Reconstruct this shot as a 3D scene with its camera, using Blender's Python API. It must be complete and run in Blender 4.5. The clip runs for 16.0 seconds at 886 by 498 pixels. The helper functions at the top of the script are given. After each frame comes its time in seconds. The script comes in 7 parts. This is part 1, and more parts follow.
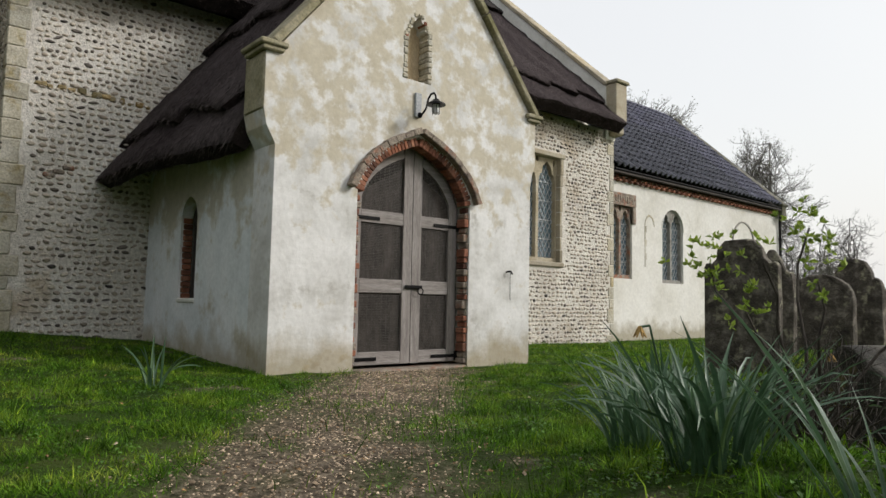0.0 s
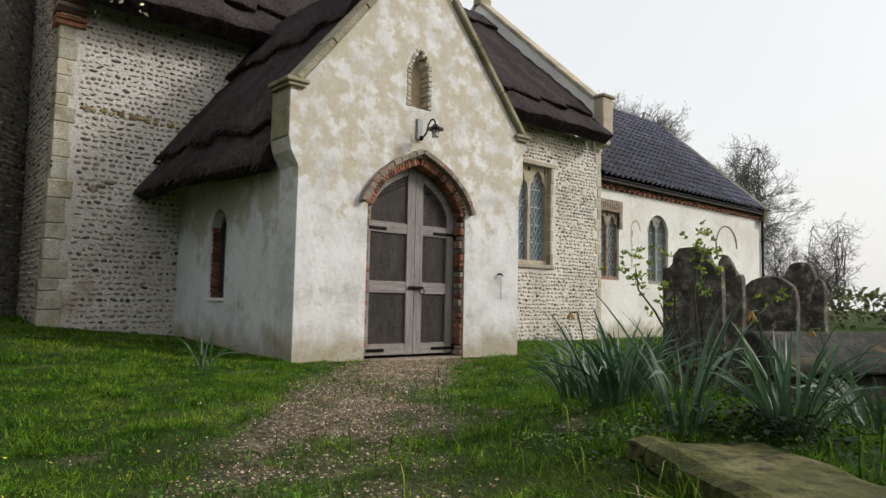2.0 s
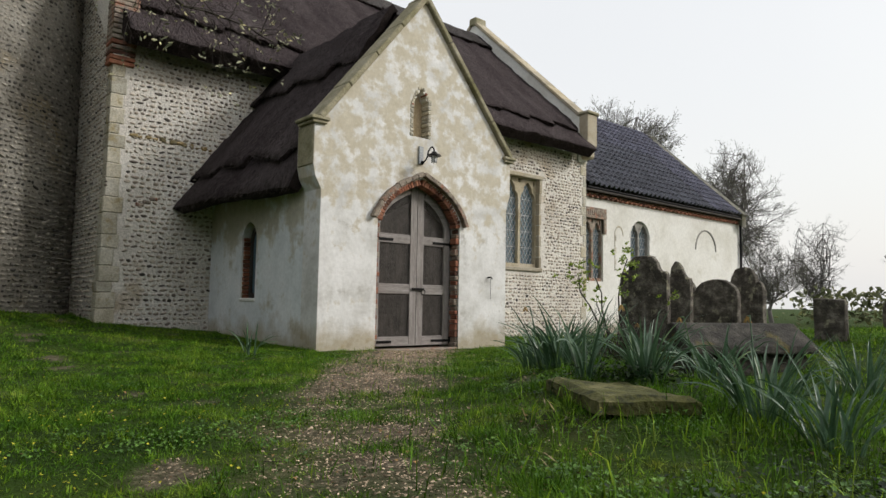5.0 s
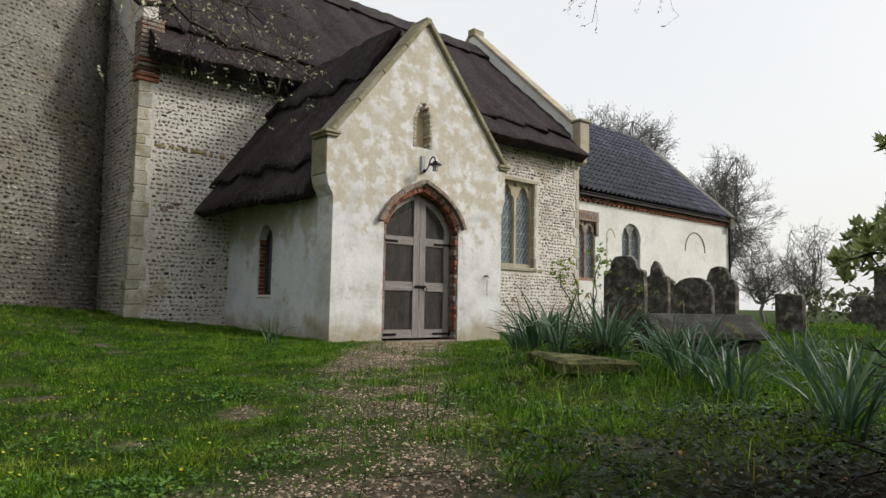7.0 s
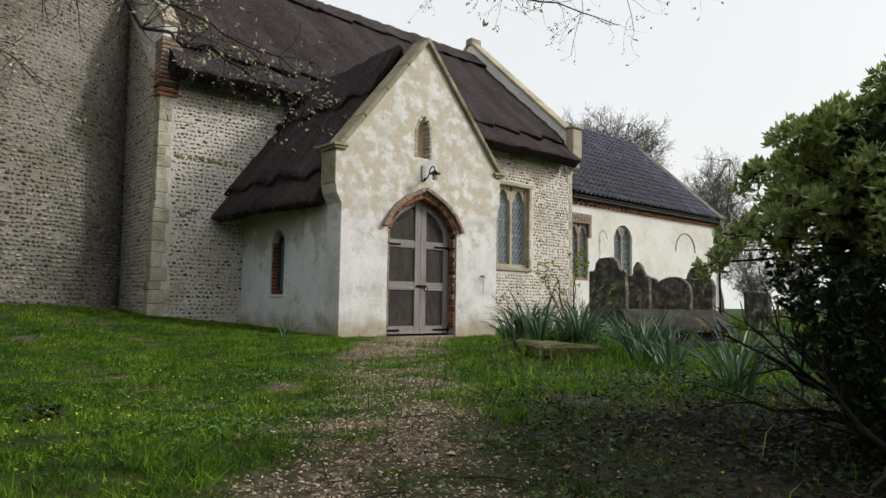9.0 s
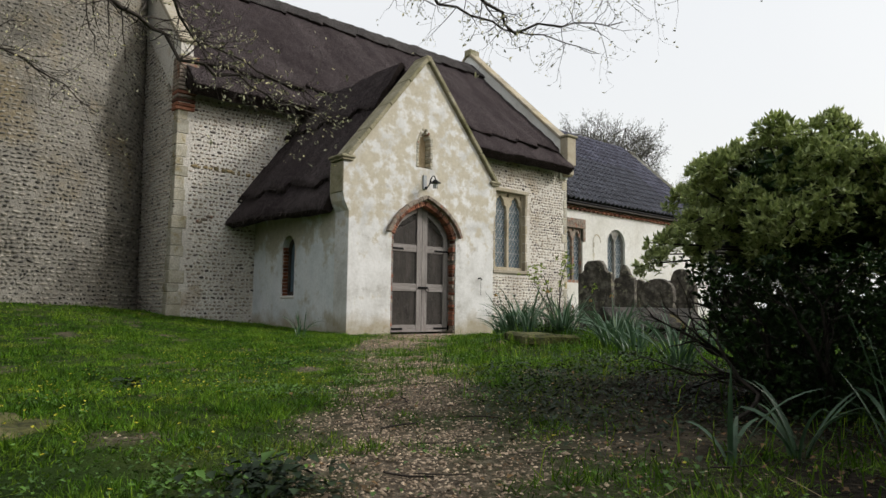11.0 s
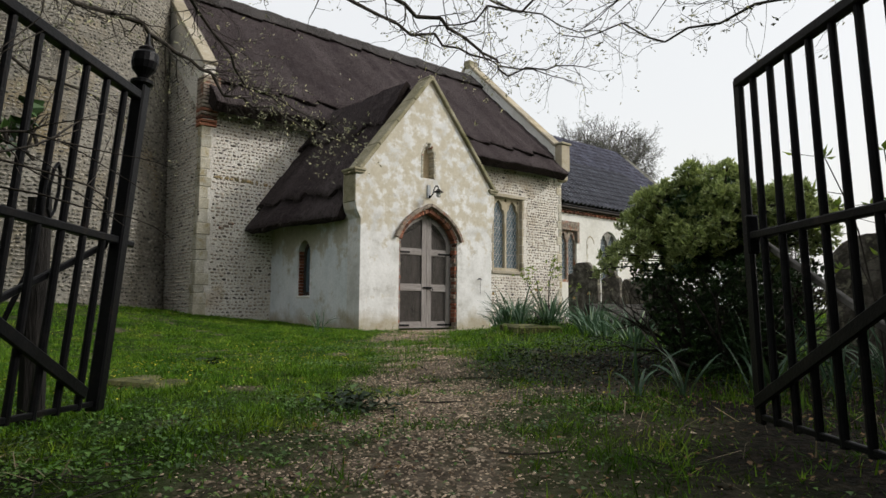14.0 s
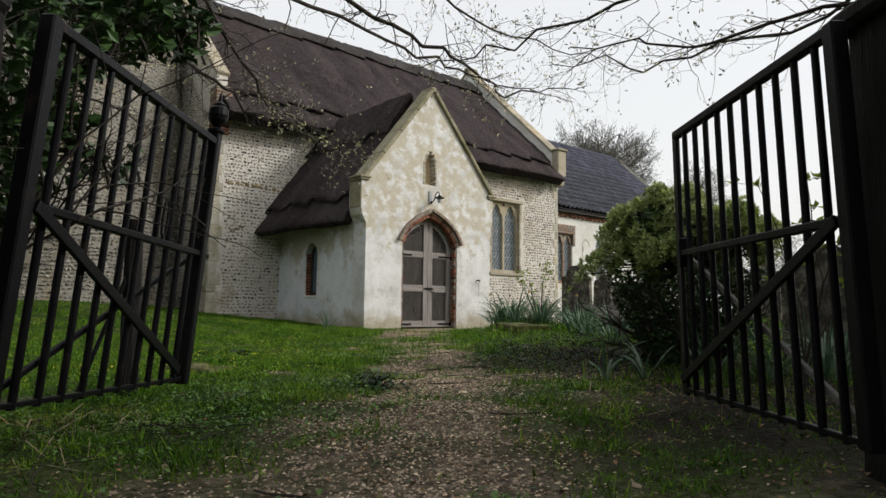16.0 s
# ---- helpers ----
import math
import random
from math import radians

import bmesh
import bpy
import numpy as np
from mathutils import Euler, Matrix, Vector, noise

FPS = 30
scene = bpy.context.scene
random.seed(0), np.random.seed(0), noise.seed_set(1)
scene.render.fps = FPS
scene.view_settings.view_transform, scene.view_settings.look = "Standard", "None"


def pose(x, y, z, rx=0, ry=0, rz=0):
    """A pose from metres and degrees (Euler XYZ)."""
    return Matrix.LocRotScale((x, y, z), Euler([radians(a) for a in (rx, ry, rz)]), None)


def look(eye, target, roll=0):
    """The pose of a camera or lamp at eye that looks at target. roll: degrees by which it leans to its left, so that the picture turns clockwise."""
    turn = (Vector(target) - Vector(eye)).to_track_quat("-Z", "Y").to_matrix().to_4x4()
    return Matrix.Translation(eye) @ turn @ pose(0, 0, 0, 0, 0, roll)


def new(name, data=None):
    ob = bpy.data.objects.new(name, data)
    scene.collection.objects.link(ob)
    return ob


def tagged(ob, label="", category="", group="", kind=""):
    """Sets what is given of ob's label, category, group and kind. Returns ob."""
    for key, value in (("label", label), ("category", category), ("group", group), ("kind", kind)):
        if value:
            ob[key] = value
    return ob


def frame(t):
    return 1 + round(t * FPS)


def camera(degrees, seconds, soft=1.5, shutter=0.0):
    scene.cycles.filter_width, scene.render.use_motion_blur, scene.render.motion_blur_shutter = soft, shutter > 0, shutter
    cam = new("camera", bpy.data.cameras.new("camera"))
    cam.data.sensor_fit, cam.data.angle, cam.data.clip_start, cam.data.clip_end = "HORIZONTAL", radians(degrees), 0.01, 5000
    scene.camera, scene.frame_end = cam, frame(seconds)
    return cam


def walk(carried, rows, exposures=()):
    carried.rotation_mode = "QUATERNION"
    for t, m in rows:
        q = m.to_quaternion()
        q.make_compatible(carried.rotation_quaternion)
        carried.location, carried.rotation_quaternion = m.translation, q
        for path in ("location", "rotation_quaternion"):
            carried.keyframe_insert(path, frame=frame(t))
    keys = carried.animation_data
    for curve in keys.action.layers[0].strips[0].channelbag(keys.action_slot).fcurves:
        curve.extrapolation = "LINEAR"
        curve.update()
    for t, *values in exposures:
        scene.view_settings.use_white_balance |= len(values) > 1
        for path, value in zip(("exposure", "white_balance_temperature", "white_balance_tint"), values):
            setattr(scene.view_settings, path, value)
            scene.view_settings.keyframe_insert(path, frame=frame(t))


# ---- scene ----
cam = camera(67.0, 16.0)
PATH = [
    (0, (-2.63, -5.46, 0.691), (-1.343, -3.936, 0.846), 1.2),
    (0.5, (-2.806, -5.661, 0.676), (-1.519, -4.138, 0.833), 1.1),
    (1, (-2.976, -5.857, 0.668), (-1.687, -4.336, 0.827), 1.1),
    (1.5, (-3.14, -6.061, 0.666), (-1.851, -4.54, 0.825), 1.0),
    (2, (-3.3, -6.251, 0.662), (-2.01, -4.73, 0.821), 1.1),
    (2.5, (-3.459, -6.435, 0.661), (-2.168, -4.916, 0.819), 1.1),
    (3, (-3.614, -6.627, 0.661), (-2.322, -5.109, 0.82), 1.1),
    (3.5, (-3.767, -6.816, 0.667), (-2.474, -5.298, 0.826), 1.1),
    (4, (-3.92, -7.009, 0.671), (-2.628, -5.491, 0.829), 1.1),
    (6.5, (-4.702, -7.894, 0.576), (-3.409, -6.377, 0.74), 0.9),
    (7, (-4.835, -8.054, 0.561), (-3.542, -6.538, 0.726), 1.0),
    (7.5, (-4.98, -8.223, 0.554), (-3.685, -6.708, 0.719), 0.9),
    (8, (-5.114, -8.388, 0.544), (-3.819, -6.873, 0.708), 0.9),
    (8.5, (-5.262, -8.557, 0.537), (-3.966, -7.043, 0.701), 0.9),
    (9, (-5.391, -8.716, 0.531), (-4.097, -7.2, 0.696), 0.8),
    (11.5, (-6.052, -9.467, 0.464), (-4.758, -7.953, 0.641), 0.7),
    (12, (-6.181, -9.605, 0.464), (-4.886, -8.091, 0.641), 0.6),
    (12.5, (-6.307, -9.748, 0.458), (-5.012, -8.234, 0.636), 0.5),
    (13, (-6.446, -9.891, 0.452), (-5.151, -8.377, 0.628), 0.5),
    (13.5, (-6.582, -10.031, 0.44), (-5.287, -8.518, 0.617), 0.5),
    (14, (-6.72, -10.168, 0.43), (-5.425, -8.654, 0.606), 0.4),
    (14.5, (-6.858, -10.309, 0.423), (-5.563, -8.796, 0.6), 0.6),
    (15, (-6.991, -10.449, 0.423), (-5.695, -8.936, 0.599), 0.6),
    (15.5, (-7.114, -10.577, 0.428), (-5.816, -9.065, 0.604), 0.7),
    (16, (-7.207, -10.689, 0.423), (-5.91, -9.177, 0.6), 0.7),
]
walk(cam, [(t, look(eye, target, roll)) for t, eye, target, roll in PATH])

# ---- world, sun, exposure ----
scene.view_settings.exposure = 0.0
world = bpy.data.worlds.new("overcast_sky")
scene.world = world
world.use_nodes = True
wn, wl = world.node_tree.nodes, world.node_tree.links
wn.clear()
sky = wn.new("ShaderNodeTexSky")
sky.sky_type = "NISHITA"
sky.sun_disc = False
SUN_EL, SUN_AZ = radians(32), radians(135)   # azimuth clockwise from +y (north)
sky.sun_elevation, sky.sun_rotation = SUN_EL, SUN_AZ
sky.air_density, sky.dust_density, sky.ozone_density = 1.5, 5.0, 1.0
sky_bg = wn.new("ShaderNodeBackground")
sky_bg.inputs["Strength"].default_value = 0.035
cloud_bg = wn.new("ShaderNodeBackground")
cloud_bg.inputs["Strength"].default_value = 0.81
cloud_noise = wn.new("ShaderNodeTexNoise")
cloud_noise.inputs["Scale"].default_value = 2.2
cloud_noise.inputs["Detail"].default_value = 5.0
cloud_ramp = wn.new("ShaderNodeValToRGB")
cloud_ramp.color_ramp.elements[0].position, cloud_ramp.color_ramp.elements[0].color = 0.3, (0.965, 0.965, 0.968, 1)
cloud_ramp.color_ramp.elements[1].position, cloud_ramp.color_ramp.elements[1].color = 0.65, (0.99, 0.988, 0.985, 1)
sky_sum = wn.new("ShaderNodeAddShader")
sky_out = wn.new("ShaderNodeOutputWorld")
sky_coord = wn.new("ShaderNodeTexCoord")
wl.new(sky_coord.outputs["Generated"], cloud_noise.inputs["Vector"])
wl.new(cloud_noise.outputs["Fac"], cloud_ramp.inputs["Fac"])
wl.new(cloud_ramp.outputs["Color"], cloud_bg.inputs["Color"])
wl.new(sky.outputs["Color"], sky_bg.inputs["Color"])
wl.new(sky_bg.outputs[0], sky_sum.inputs[0])
wl.new(cloud_bg.outputs[0], sky_sum.inputs[1])
wl.new(sky_sum.outputs[0], sky_out.inputs["Surface"])

sun_data = bpy.data.lights.new("sun", "SUN")
sun_data.energy, sun_data.angle, sun_data.color = 2.0, radians(9), (1.0, 0.985, 0.965)
sun = new("sun", sun_data)
sun_way = Vector((math.sin(SUN_AZ) * math.cos(SUN_EL), math.cos(SUN_AZ) * math.cos(SUN_EL), math.sin(SUN_EL)))
sun.matrix_world = Matrix.Translation(sun_way * 30) @ sun_way.to_track_quat("Z", "Y").to_matrix().to_4x4()


# ---- materials ----
def material(name, ramp, scale=3.0, detail=6.0, fine=40.0, fine_amount=0.35, rough=0.85, bump=0.3, bump_scale=60.0,
             bump_depth=0.01, metal=0.0, stretch=(1, 1, 1), random_ramp=None, random_from="", specular=0.3, stain=None, worn=None, worn_top=0.035, splash=None, glow=0.0):
    """Procedural surface: a large noise through a colour ramp, a fine noise that darkens and lightens it, relief, and,
    where asked, a colour for each piece. ramp: (position, (r, g, b)) rows."""
    m = bpy.data.materials.new(name)
    m.use_nodes = True
    n, l = m.node_tree.nodes, m.node_tree.links
    bsdf = n["Principled BSDF"]
    bsdf.inputs["Roughness"].default_value, bsdf.inputs["Metallic"].default_value = rough, metal
    bsdf.inputs["Specular IOR Level"].default_value = specular
    geo = n.new("ShaderNodeNewGeometry")
    mapping = n.new("ShaderNodeMapping")
    mapping.inputs["Scale"].default_value = stretch
    l.new(geo.outputs["Position"], mapping.inputs["Vector"])

    def noise_node(s, d, r=0.6):
        t = n.new("ShaderNodeTexNoise")
        t.inputs["Scale"].default_value, t.inputs["Detail"].default_value, t.inputs["Roughness"].default_value = s, d, r
        l.new(mapping.outputs["Vector"], t.inputs["Vector"])
        return t

    def ramp_node(rows, source):
        r = n.new("ShaderNodeValToRGB")
        while len(r.color_ramp.elements) < len(rows):
            r.color_ramp.elements.new(0.5)
        for e, (p, c) in zip(r.color_ramp.elements, rows):
            e.position, e.color = p, (*c, 1)
        l.new(source, r.inputs["Fac"])
        return r.outputs["Color"]

    def mix(kind, factor, a, b):
        x = n.new("ShaderNodeMix")
        x.data_type, x.blend_type = "RGBA", kind
        for socket, value in ((x.inputs[0], factor), (x.inputs[6], a), (x.inputs[7], b)):
            if isinstance(value, (int, float)):
                socket.default_value = value
            elif isinstance(value, tuple):
                socket.default_value = (*value, 1)
            else:
                l.new(value, socket)
        return x.outputs[2]

    colour = ramp_node(ramp, noise_node(scale, detail).outputs["Fac"])
    if random_ramp:
        info = geo.outputs["Random Per Island"] if random_from == "island" else n.new("ShaderNodeObjectInfo").outputs["Random"]
        colour = mix("MULTIPLY", 1.0, colour, ramp_node(random_ramp, info))
    if stain:
        stain_scale, low, high, stain_colour = stain
        cover = n.new("ShaderNodeMapRange")
        cover.inputs["From Min"].default_value, cover.inputs["From Max"].default_value = low, high
        l.new(noise_node(stain_scale, 8.0, 0.65).outputs["Fac"], cover.inputs["Value"])
        colour = mix("MIX", cover.outputs["Result"], colour, stain_colour)
    if worn:
        # limewash worn through to the ochre coat, above the height to which it was last repainted
        worn_scale, z_low, z_high, worn_colour = worn
        split = n.new("ShaderNodeSeparateXYZ")
        l.new(geo.outputs["Position"], split.inputs[0])
        rise = n.new("ShaderNodeMapRange")
        rise.inputs["From Min"].default_value, rise.inputs["From Max"].default_value = z_low, z_high
        rise.inputs["To Min"].default_value, rise.inputs["To Max"].default_value = -0.13, worn_top
        l.new(split.outputs["Z"], rise.inputs["Value"])
        patch = n.new("ShaderNodeMath")
        l.new(noise_node(worn_scale, 7.0, 0.62).outputs["Fac"], patch.inputs[0])
        l.new(rise.outputs["Result"], patch.inputs[1])
        edge = n.new("ShaderNodeMapRange")
        edge.inputs["From Min"].default_value, edge.inputs["From Max"].default_value = 0.46, 0.572
        l.new(patch.outputs[0], edge.inputs["Value"])
        tone = mix("MIX", noise_node(7.0, 3.0).outputs["Fac"], worn_colour, (0.64, 0.60, 0.50))
        colour = mix("MIX", edge.outputs["Result"], colour, tone)
    if splash:
        # mud splashed up from the ground, ragged at its upper edge
        top, splash_colour = splash
        split_low = n.new("ShaderNodeSeparateXYZ")
        l.new(geo.outputs["Position"], split_low.inputs[0])
        ragged = n.new("ShaderNodeMath")
        ragged.operation = "MULTIPLY_ADD"
        l.new(noise_node(3.0, 6.0).outputs["Fac"], ragged.inputs[0])
        ragged.inputs[1].default_value = -0.9
        l.new(split_low.outputs["Z"], ragged.inputs[2])
        reach = n.new("ShaderNodeMapRange")
        reach.inputs["From Min"].default_value, reach.inputs["From Max"].default_value = top - 0.45, top - 0.75
        reach.inputs["To Max"].default_value = 0.75
        l.new(ragged.outputs[0], reach.inputs["Value"])
        colour = mix("MIX", reach.outputs["Result"], colour, splash_colour)
    grain = ramp_node([(0.3, (1 - fine_amount,) * 3), (0.7, (1 + fine_amount * 0.4,) * 3)], noise_node(fine, 4.0).outputs["Fac"])
    colour = mix("MULTIPLY", 1.0, colour, grain)
    l.new(colour, bsdf.inputs["Base Color"])
    if glow:
        # light that passes through thin leaves
        thin = n.new("ShaderNodeBsdfTranslucent")
        l.new(colour, thin.inputs["Color"])
        both = n.new("ShaderNodeMixShader")
        both.inputs[0].default_value = glow
        l.new(bsdf.outputs[0], both.inputs[1])
        l.new(thin.outputs[0], both.inputs[2])
        l.new(both.outputs[0], n["Material Output"].inputs["Surface"])
    if bump:
        b = n.new("ShaderNodeBump")
        b.inputs["Strength"].default_value, b.inputs["Distance"].default_value = bump, bump_depth
        l.new(noise_node(bump_scale, 5.0).outputs["Fac"], b.inputs["Height"])
        l.new(b.outputs["Normal"], bsdf.inputs["Normal"])
    return m


GREY4 = [(0.0, (0.30, 0.29, 0.27)), (0.25, (0.62, 0.58, 0.52)), (0.55, (0.95, 0.90, 0.82)), (0.85, (1.15, 1.12, 1.08))]
FLINT_TONES = [(0.0, (0.14, 0.135, 0.13)), (0.10, (0.42, 0.39, 0.36)), (0.26, (0.85, 0.78, 0.69)), (0.55, (1.08, 1.01, 0.90)), (1.0, (1.45, 1.38, 1.26))]
BRICK_TONES = [(0.0, (0.30, 0.32, 0.34)), (0.4, (0.9, 0.85, 0.8)), (0.8, (1.1, 1.05, 1.0)), (1.0, (1.35, 1.25, 1.1))]
M_MORTAR = material("flint_mortar", [(0.3, (0.55, 0.51, 0.455)), (0.5, (0.71, 0.675, 0.61)), (0.7, (0.79, 0.765, 0.705))], scale=0.9, fine=30, bump=0.8, bump_scale=45, bump_depth=0.02, stain=(0.7, 0.60, 0.72, (0.43, 0.33, 0.20)))
# tower mortar, darker and greyer than that of the nave
M_MORTAR_TOWER = material("grey_tower_mortar", [(0.3, (0.150, 0.140, 0.116)), (0.5, (0.245, 0.230, 0.196)), (0.7, (0.34, 0.322, 0.28))], scale=0.9, fine=30, bump=0.8, bump_scale=45, bump_depth=0.02, stain=(0.8, 0.53, 0.70, (0.27, 0.215, 0.12)))
M_FLINT = material("flint", [(0.3, (0.38, 0.35, 0.31)), (0.7, (0.50, 0.47, 0.43))], scale=6, fine=70, rough=0.6, bump=0.3, bump_scale=90, bump_depth=0.005, random_ramp=FLINT_TONES, random_from="object")
M_FLINT_JOINED = material("flint_field", [(0.3, (0.38, 0.35, 0.31)), (0.7, (0.50, 0.47, 0.43))], scale=6, fine=70, rough=0.6, bump=0.3, bump_scale=90, bump_depth=0.005, random_ramp=FLINT_TONES, random_from="island")
TOWER_TONES = [(0.0, (0.12, 0.12, 0.12)), (0.22, (0.34, 0.33, 0.32)), (0.5, (0.60, 0.58, 0.54)), (0.8, (0.80, 0.77, 0.71)), (1.0, (1.05, 1.02, 0.97))]
M_FLINT_TOWER = material("tower_flint", [(0.3, (0.34, 0.32, 0.285)), (0.7, (0.46, 0.44, 0.40))], scale=0.9, fine=70, rough=0.65, bump=0.3, bump_scale=90, bump_depth=0.005, random_ramp=TOWER_TONES, random_from="object")
M_FLINT_TOWER_JOINED = material("tower_flint_field", [(0.3, (0.34, 0.32, 0.285)), (0.7, (0.46, 0.44, 0.40))], scale=0.9, fine=70, rough=0.65, bump=0.3, bump_scale=90, bump_depth=0.005, random_ramp=TOWER_TONES, random_from="island")
M_RENDER = material("lime_render", [(0.36, (0.56, 0.555, 0.53)), (0.50, (0.70, 0.70, 0.685)), (0.62, (0.77, 0.77, 0.76))], scale=2.2, detail=6, fine=20, fine_amount=0.10, bump=0.35, bump_scale=18, bump_depth=0.012, stain=(3.4, 0.58, 0.70, (0.42, 0.405, 0.37)), worn=(4.2, 1.2, 2.3, (0.44, 0.39, 0.285)), splash=(0.40, (0.33, 0.27, 0.16)))
M_RENDER_PLAIN = material("cream_render", [(0.32, (0.62, 0.605, 0.545)), (0.5, (0.73, 0.72, 0.675)), (0.7, (0.78, 0.775, 0.74))], scale=0.8, fine=16, fine_amount=0.12, bump=0.3, bump_scale=15, bump_depth=0.01, stain=(1.2, 0.62, 0.82, (0.50, 0.47, 0.37)), splash=(0.34, (0.30, 0.26, 0.17)))
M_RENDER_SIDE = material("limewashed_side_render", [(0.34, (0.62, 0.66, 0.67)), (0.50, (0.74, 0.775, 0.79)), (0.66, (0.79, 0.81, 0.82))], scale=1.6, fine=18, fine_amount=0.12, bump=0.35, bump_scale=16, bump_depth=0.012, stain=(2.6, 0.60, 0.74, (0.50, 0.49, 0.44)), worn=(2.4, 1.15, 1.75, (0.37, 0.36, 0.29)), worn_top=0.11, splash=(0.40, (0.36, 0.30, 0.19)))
M_STONE = material("limestone", [(0.3, (0.31, 0.265, 0.185)), (0.5, (0.42, 0.37, 0.275)), (0.7, (0.50, 0.46, 0.38))], scale=2.2, fine=45, bump=0.4, bump_scale=50, stain=(5, 0.60, 0.75, (0.25, 0.22, 0.14)), random_ramp=[(0, (0.8, 0.8, 0.8)), (0.5, (1, 1, 1)), (0.93, (1.1, 1.08, 1.02)), (0.99, (1.15, 0.98, 0.66))], random_from="object")
M_QUOIN = material("limewashed_quoin", [(0.3, (0.36, 0.33, 0.25)), (0.5, (0.50, 0.47, 0.385)), (0.7, (0.62, 0.60, 0.53))], scale=3.0, fine=40, bump=0.6, bump_scale=40, bump_depth=0.015, stain=(4.0, 0.54, 0.70, (0.33, 0.265, 0.12)), random_ramp=[(0, (0.78, 0.78, 0.76)), (0.5, (1, 1, 1)), (0.97, (1.08, 1.05, 0.98)), (1, (1.1, 0.95, 0.62))], random_from="object")
M_COPING = material("mossy_coping", [(0.3, (0.22, 0.20, 0.11)), (0.5, (0.33, 0.30, 0.20)), (0.7, (0.42, 0.39, 0.30))], scale=3, fine=40, bump=0.5, bump_scale=45, stain=(2.2, 0.5, 0.7, (0.17, 0.16, 0.07)))
M_COPING_DARK = material("dark_weathered_coping", [(0.3, (0.07, 0.07, 0.055)), (0.5, (0.13, 0.125, 0.10)), (0.7, (0.21, 0.20, 0.17))], scale=3, fine=40, bump=0.5, bump_scale=45, stain=(2.2, 0.5, 0.7, (0.10, 0.10, 0.045)))
M_BRICK = material("red_brick", [(0.3, (0.17, 0.070, 0.045)), (0.5, (0.29, 0.125, 0.080)), (0.7, (0.40, 0.22, 0.15))], scale=8, fine=60, bump=0.5, bump_scale=70, random_ramp=BRICK_TONES, random_from="object")
M_FERROUS = material("weathered_rubble", [(0.3, (0.16, 0.13, 0.11)), (0.5, (0.30, 0.25, 0.20)), (0.7, (0.42, 0.37, 0.30))], scale=9, fine=60, bump=0.8, bump_scale=50, bump_depth=0.02, stain=(6, 0.52, 0.66, (0.34, 0.14, 0.08)))
def thatch_material(name, ramp, stretch):
    return material(name, ramp, scale=1.4, detail=9, fine=80, fine_amount=0.9, rough=0.95, bump=1.0, bump_scale=50, bump_depth=0.11, stretch=stretch, specular=0.1)


THATCH_RAMP = [(0.3, (0.056, 0.043, 0.045)), (0.5, (0.095, 0.076, 0.078)), (0.7, (0.140, 0.117, 0.117))]
M_THATCH = thatch_material("thatch", THATCH_RAMP, (1, 0.22, 0.22))
M_THATCH_PORCH = thatch_material("thatch_across", THATCH_RAMP, (0.22, 1, 0.22))
# ridge cap lightened: the skylight on it is painted into the colour
M_THATCH_RIDGE = thatch_material("sky_lit_ridge_thatch", [(0.3, (0.075, 0.068, 0.066)), (0.5, (0.125, 0.115, 0.112)), (0.7, (0.18, 0.168, 0.162))], (1, 0.3, 0.3))
M_STRAW = material("loose_straw", [(0.3, (0.07, 0.056, 0.056)), (0.7, (0.15, 0.125, 0.122))], scale=3, fine=40, rough=0.9, bump=0, specular=0.1, random_ramp=[(0, (0.3, 0.3, 0.3)), (0.6, (0.9, 0.9, 0.9)), (1, (1.7, 1.65, 1.6))], random_from="island")
M_THATCH_EDGE = material("thatch_cuts_and_undersides", [(0.3, (0.018, 0.013, 0.012)), (0.7, (0.045, 0.034, 0.031))], scale=9, fine=90, fine_amount=0.7, rough=0.95, bump=1.0, bump_scale=120, bump_depth=0.03, specular=0.1)
M_PANTILE = material("black_pantile", [(0.3, (0.055, 0.055, 0.082)), (0.6, (0.115, 0.115, 0.160)), (0.8, (0.19, 0.19, 0.235))], scale=3, fine=30, rough=0.38, bump=0.2, bump_scale=40, specular=0.5, random_ramp=[(0, (0.7, 0.7, 0.7)), (0.6, (1, 1, 1)), (1, (1.4, 1.4, 1.4))], random_from="island")
M_OAK = material("silvered_oak", [(0.3, (0.19, 0.17, 0.16)), (0.5, (0.28, 0.255, 0.24)), (0.7, (0.37, 0.345, 0.33))], scale=4, fine=30, stretch=(6, 6, 0.5), bump=0.5, bump_scale=22, bump_depth=0.004, rough=0.8)
M_OAK_RAIL = material("silvered_oak_rail", [(0.3, (0.20, 0.18, 0.168)), (0.5, (0.285, 0.26, 0.245)), (0.7, (0.375, 0.35, 0.335))], scale=4, fine=30, stretch=(0.5, 6, 6), bump=0.5, bump_scale=22, bump_depth=0.004, rough=0.8)
M_IRON = material("black_iron", [(0.3, (0.004, 0.004, 0.005)), (0.6, (0.007, 0.007, 0.008)), (0.78, (0.028, 0.020, 0.016))], scale=14, fine=80, rough=0.40, bump=0.4, bump_scale=90, bump_depth=0.003, specular=0.14)
M_MESH = material("dark_wire", [(0.3, (0.075, 0.068, 0.062)), (0.7, (0.14, 0.13, 0.12))], scale=30, rough=0.6, bump=0, metal=0.3)
M_DARK = material("dark_interior", [(0.3, (0.03, 0.025, 0.022)), (0.7, (0.07, 0.06, 0.052))], scale=3, bump=0.2)
M_LEAD = material("lead", [(0.3, (0.36, 0.38, 0.40)), (0.7, (0.50, 0.52, 0.53))], scale=10, rough=0.5, bump=0.2, metal=0.2)
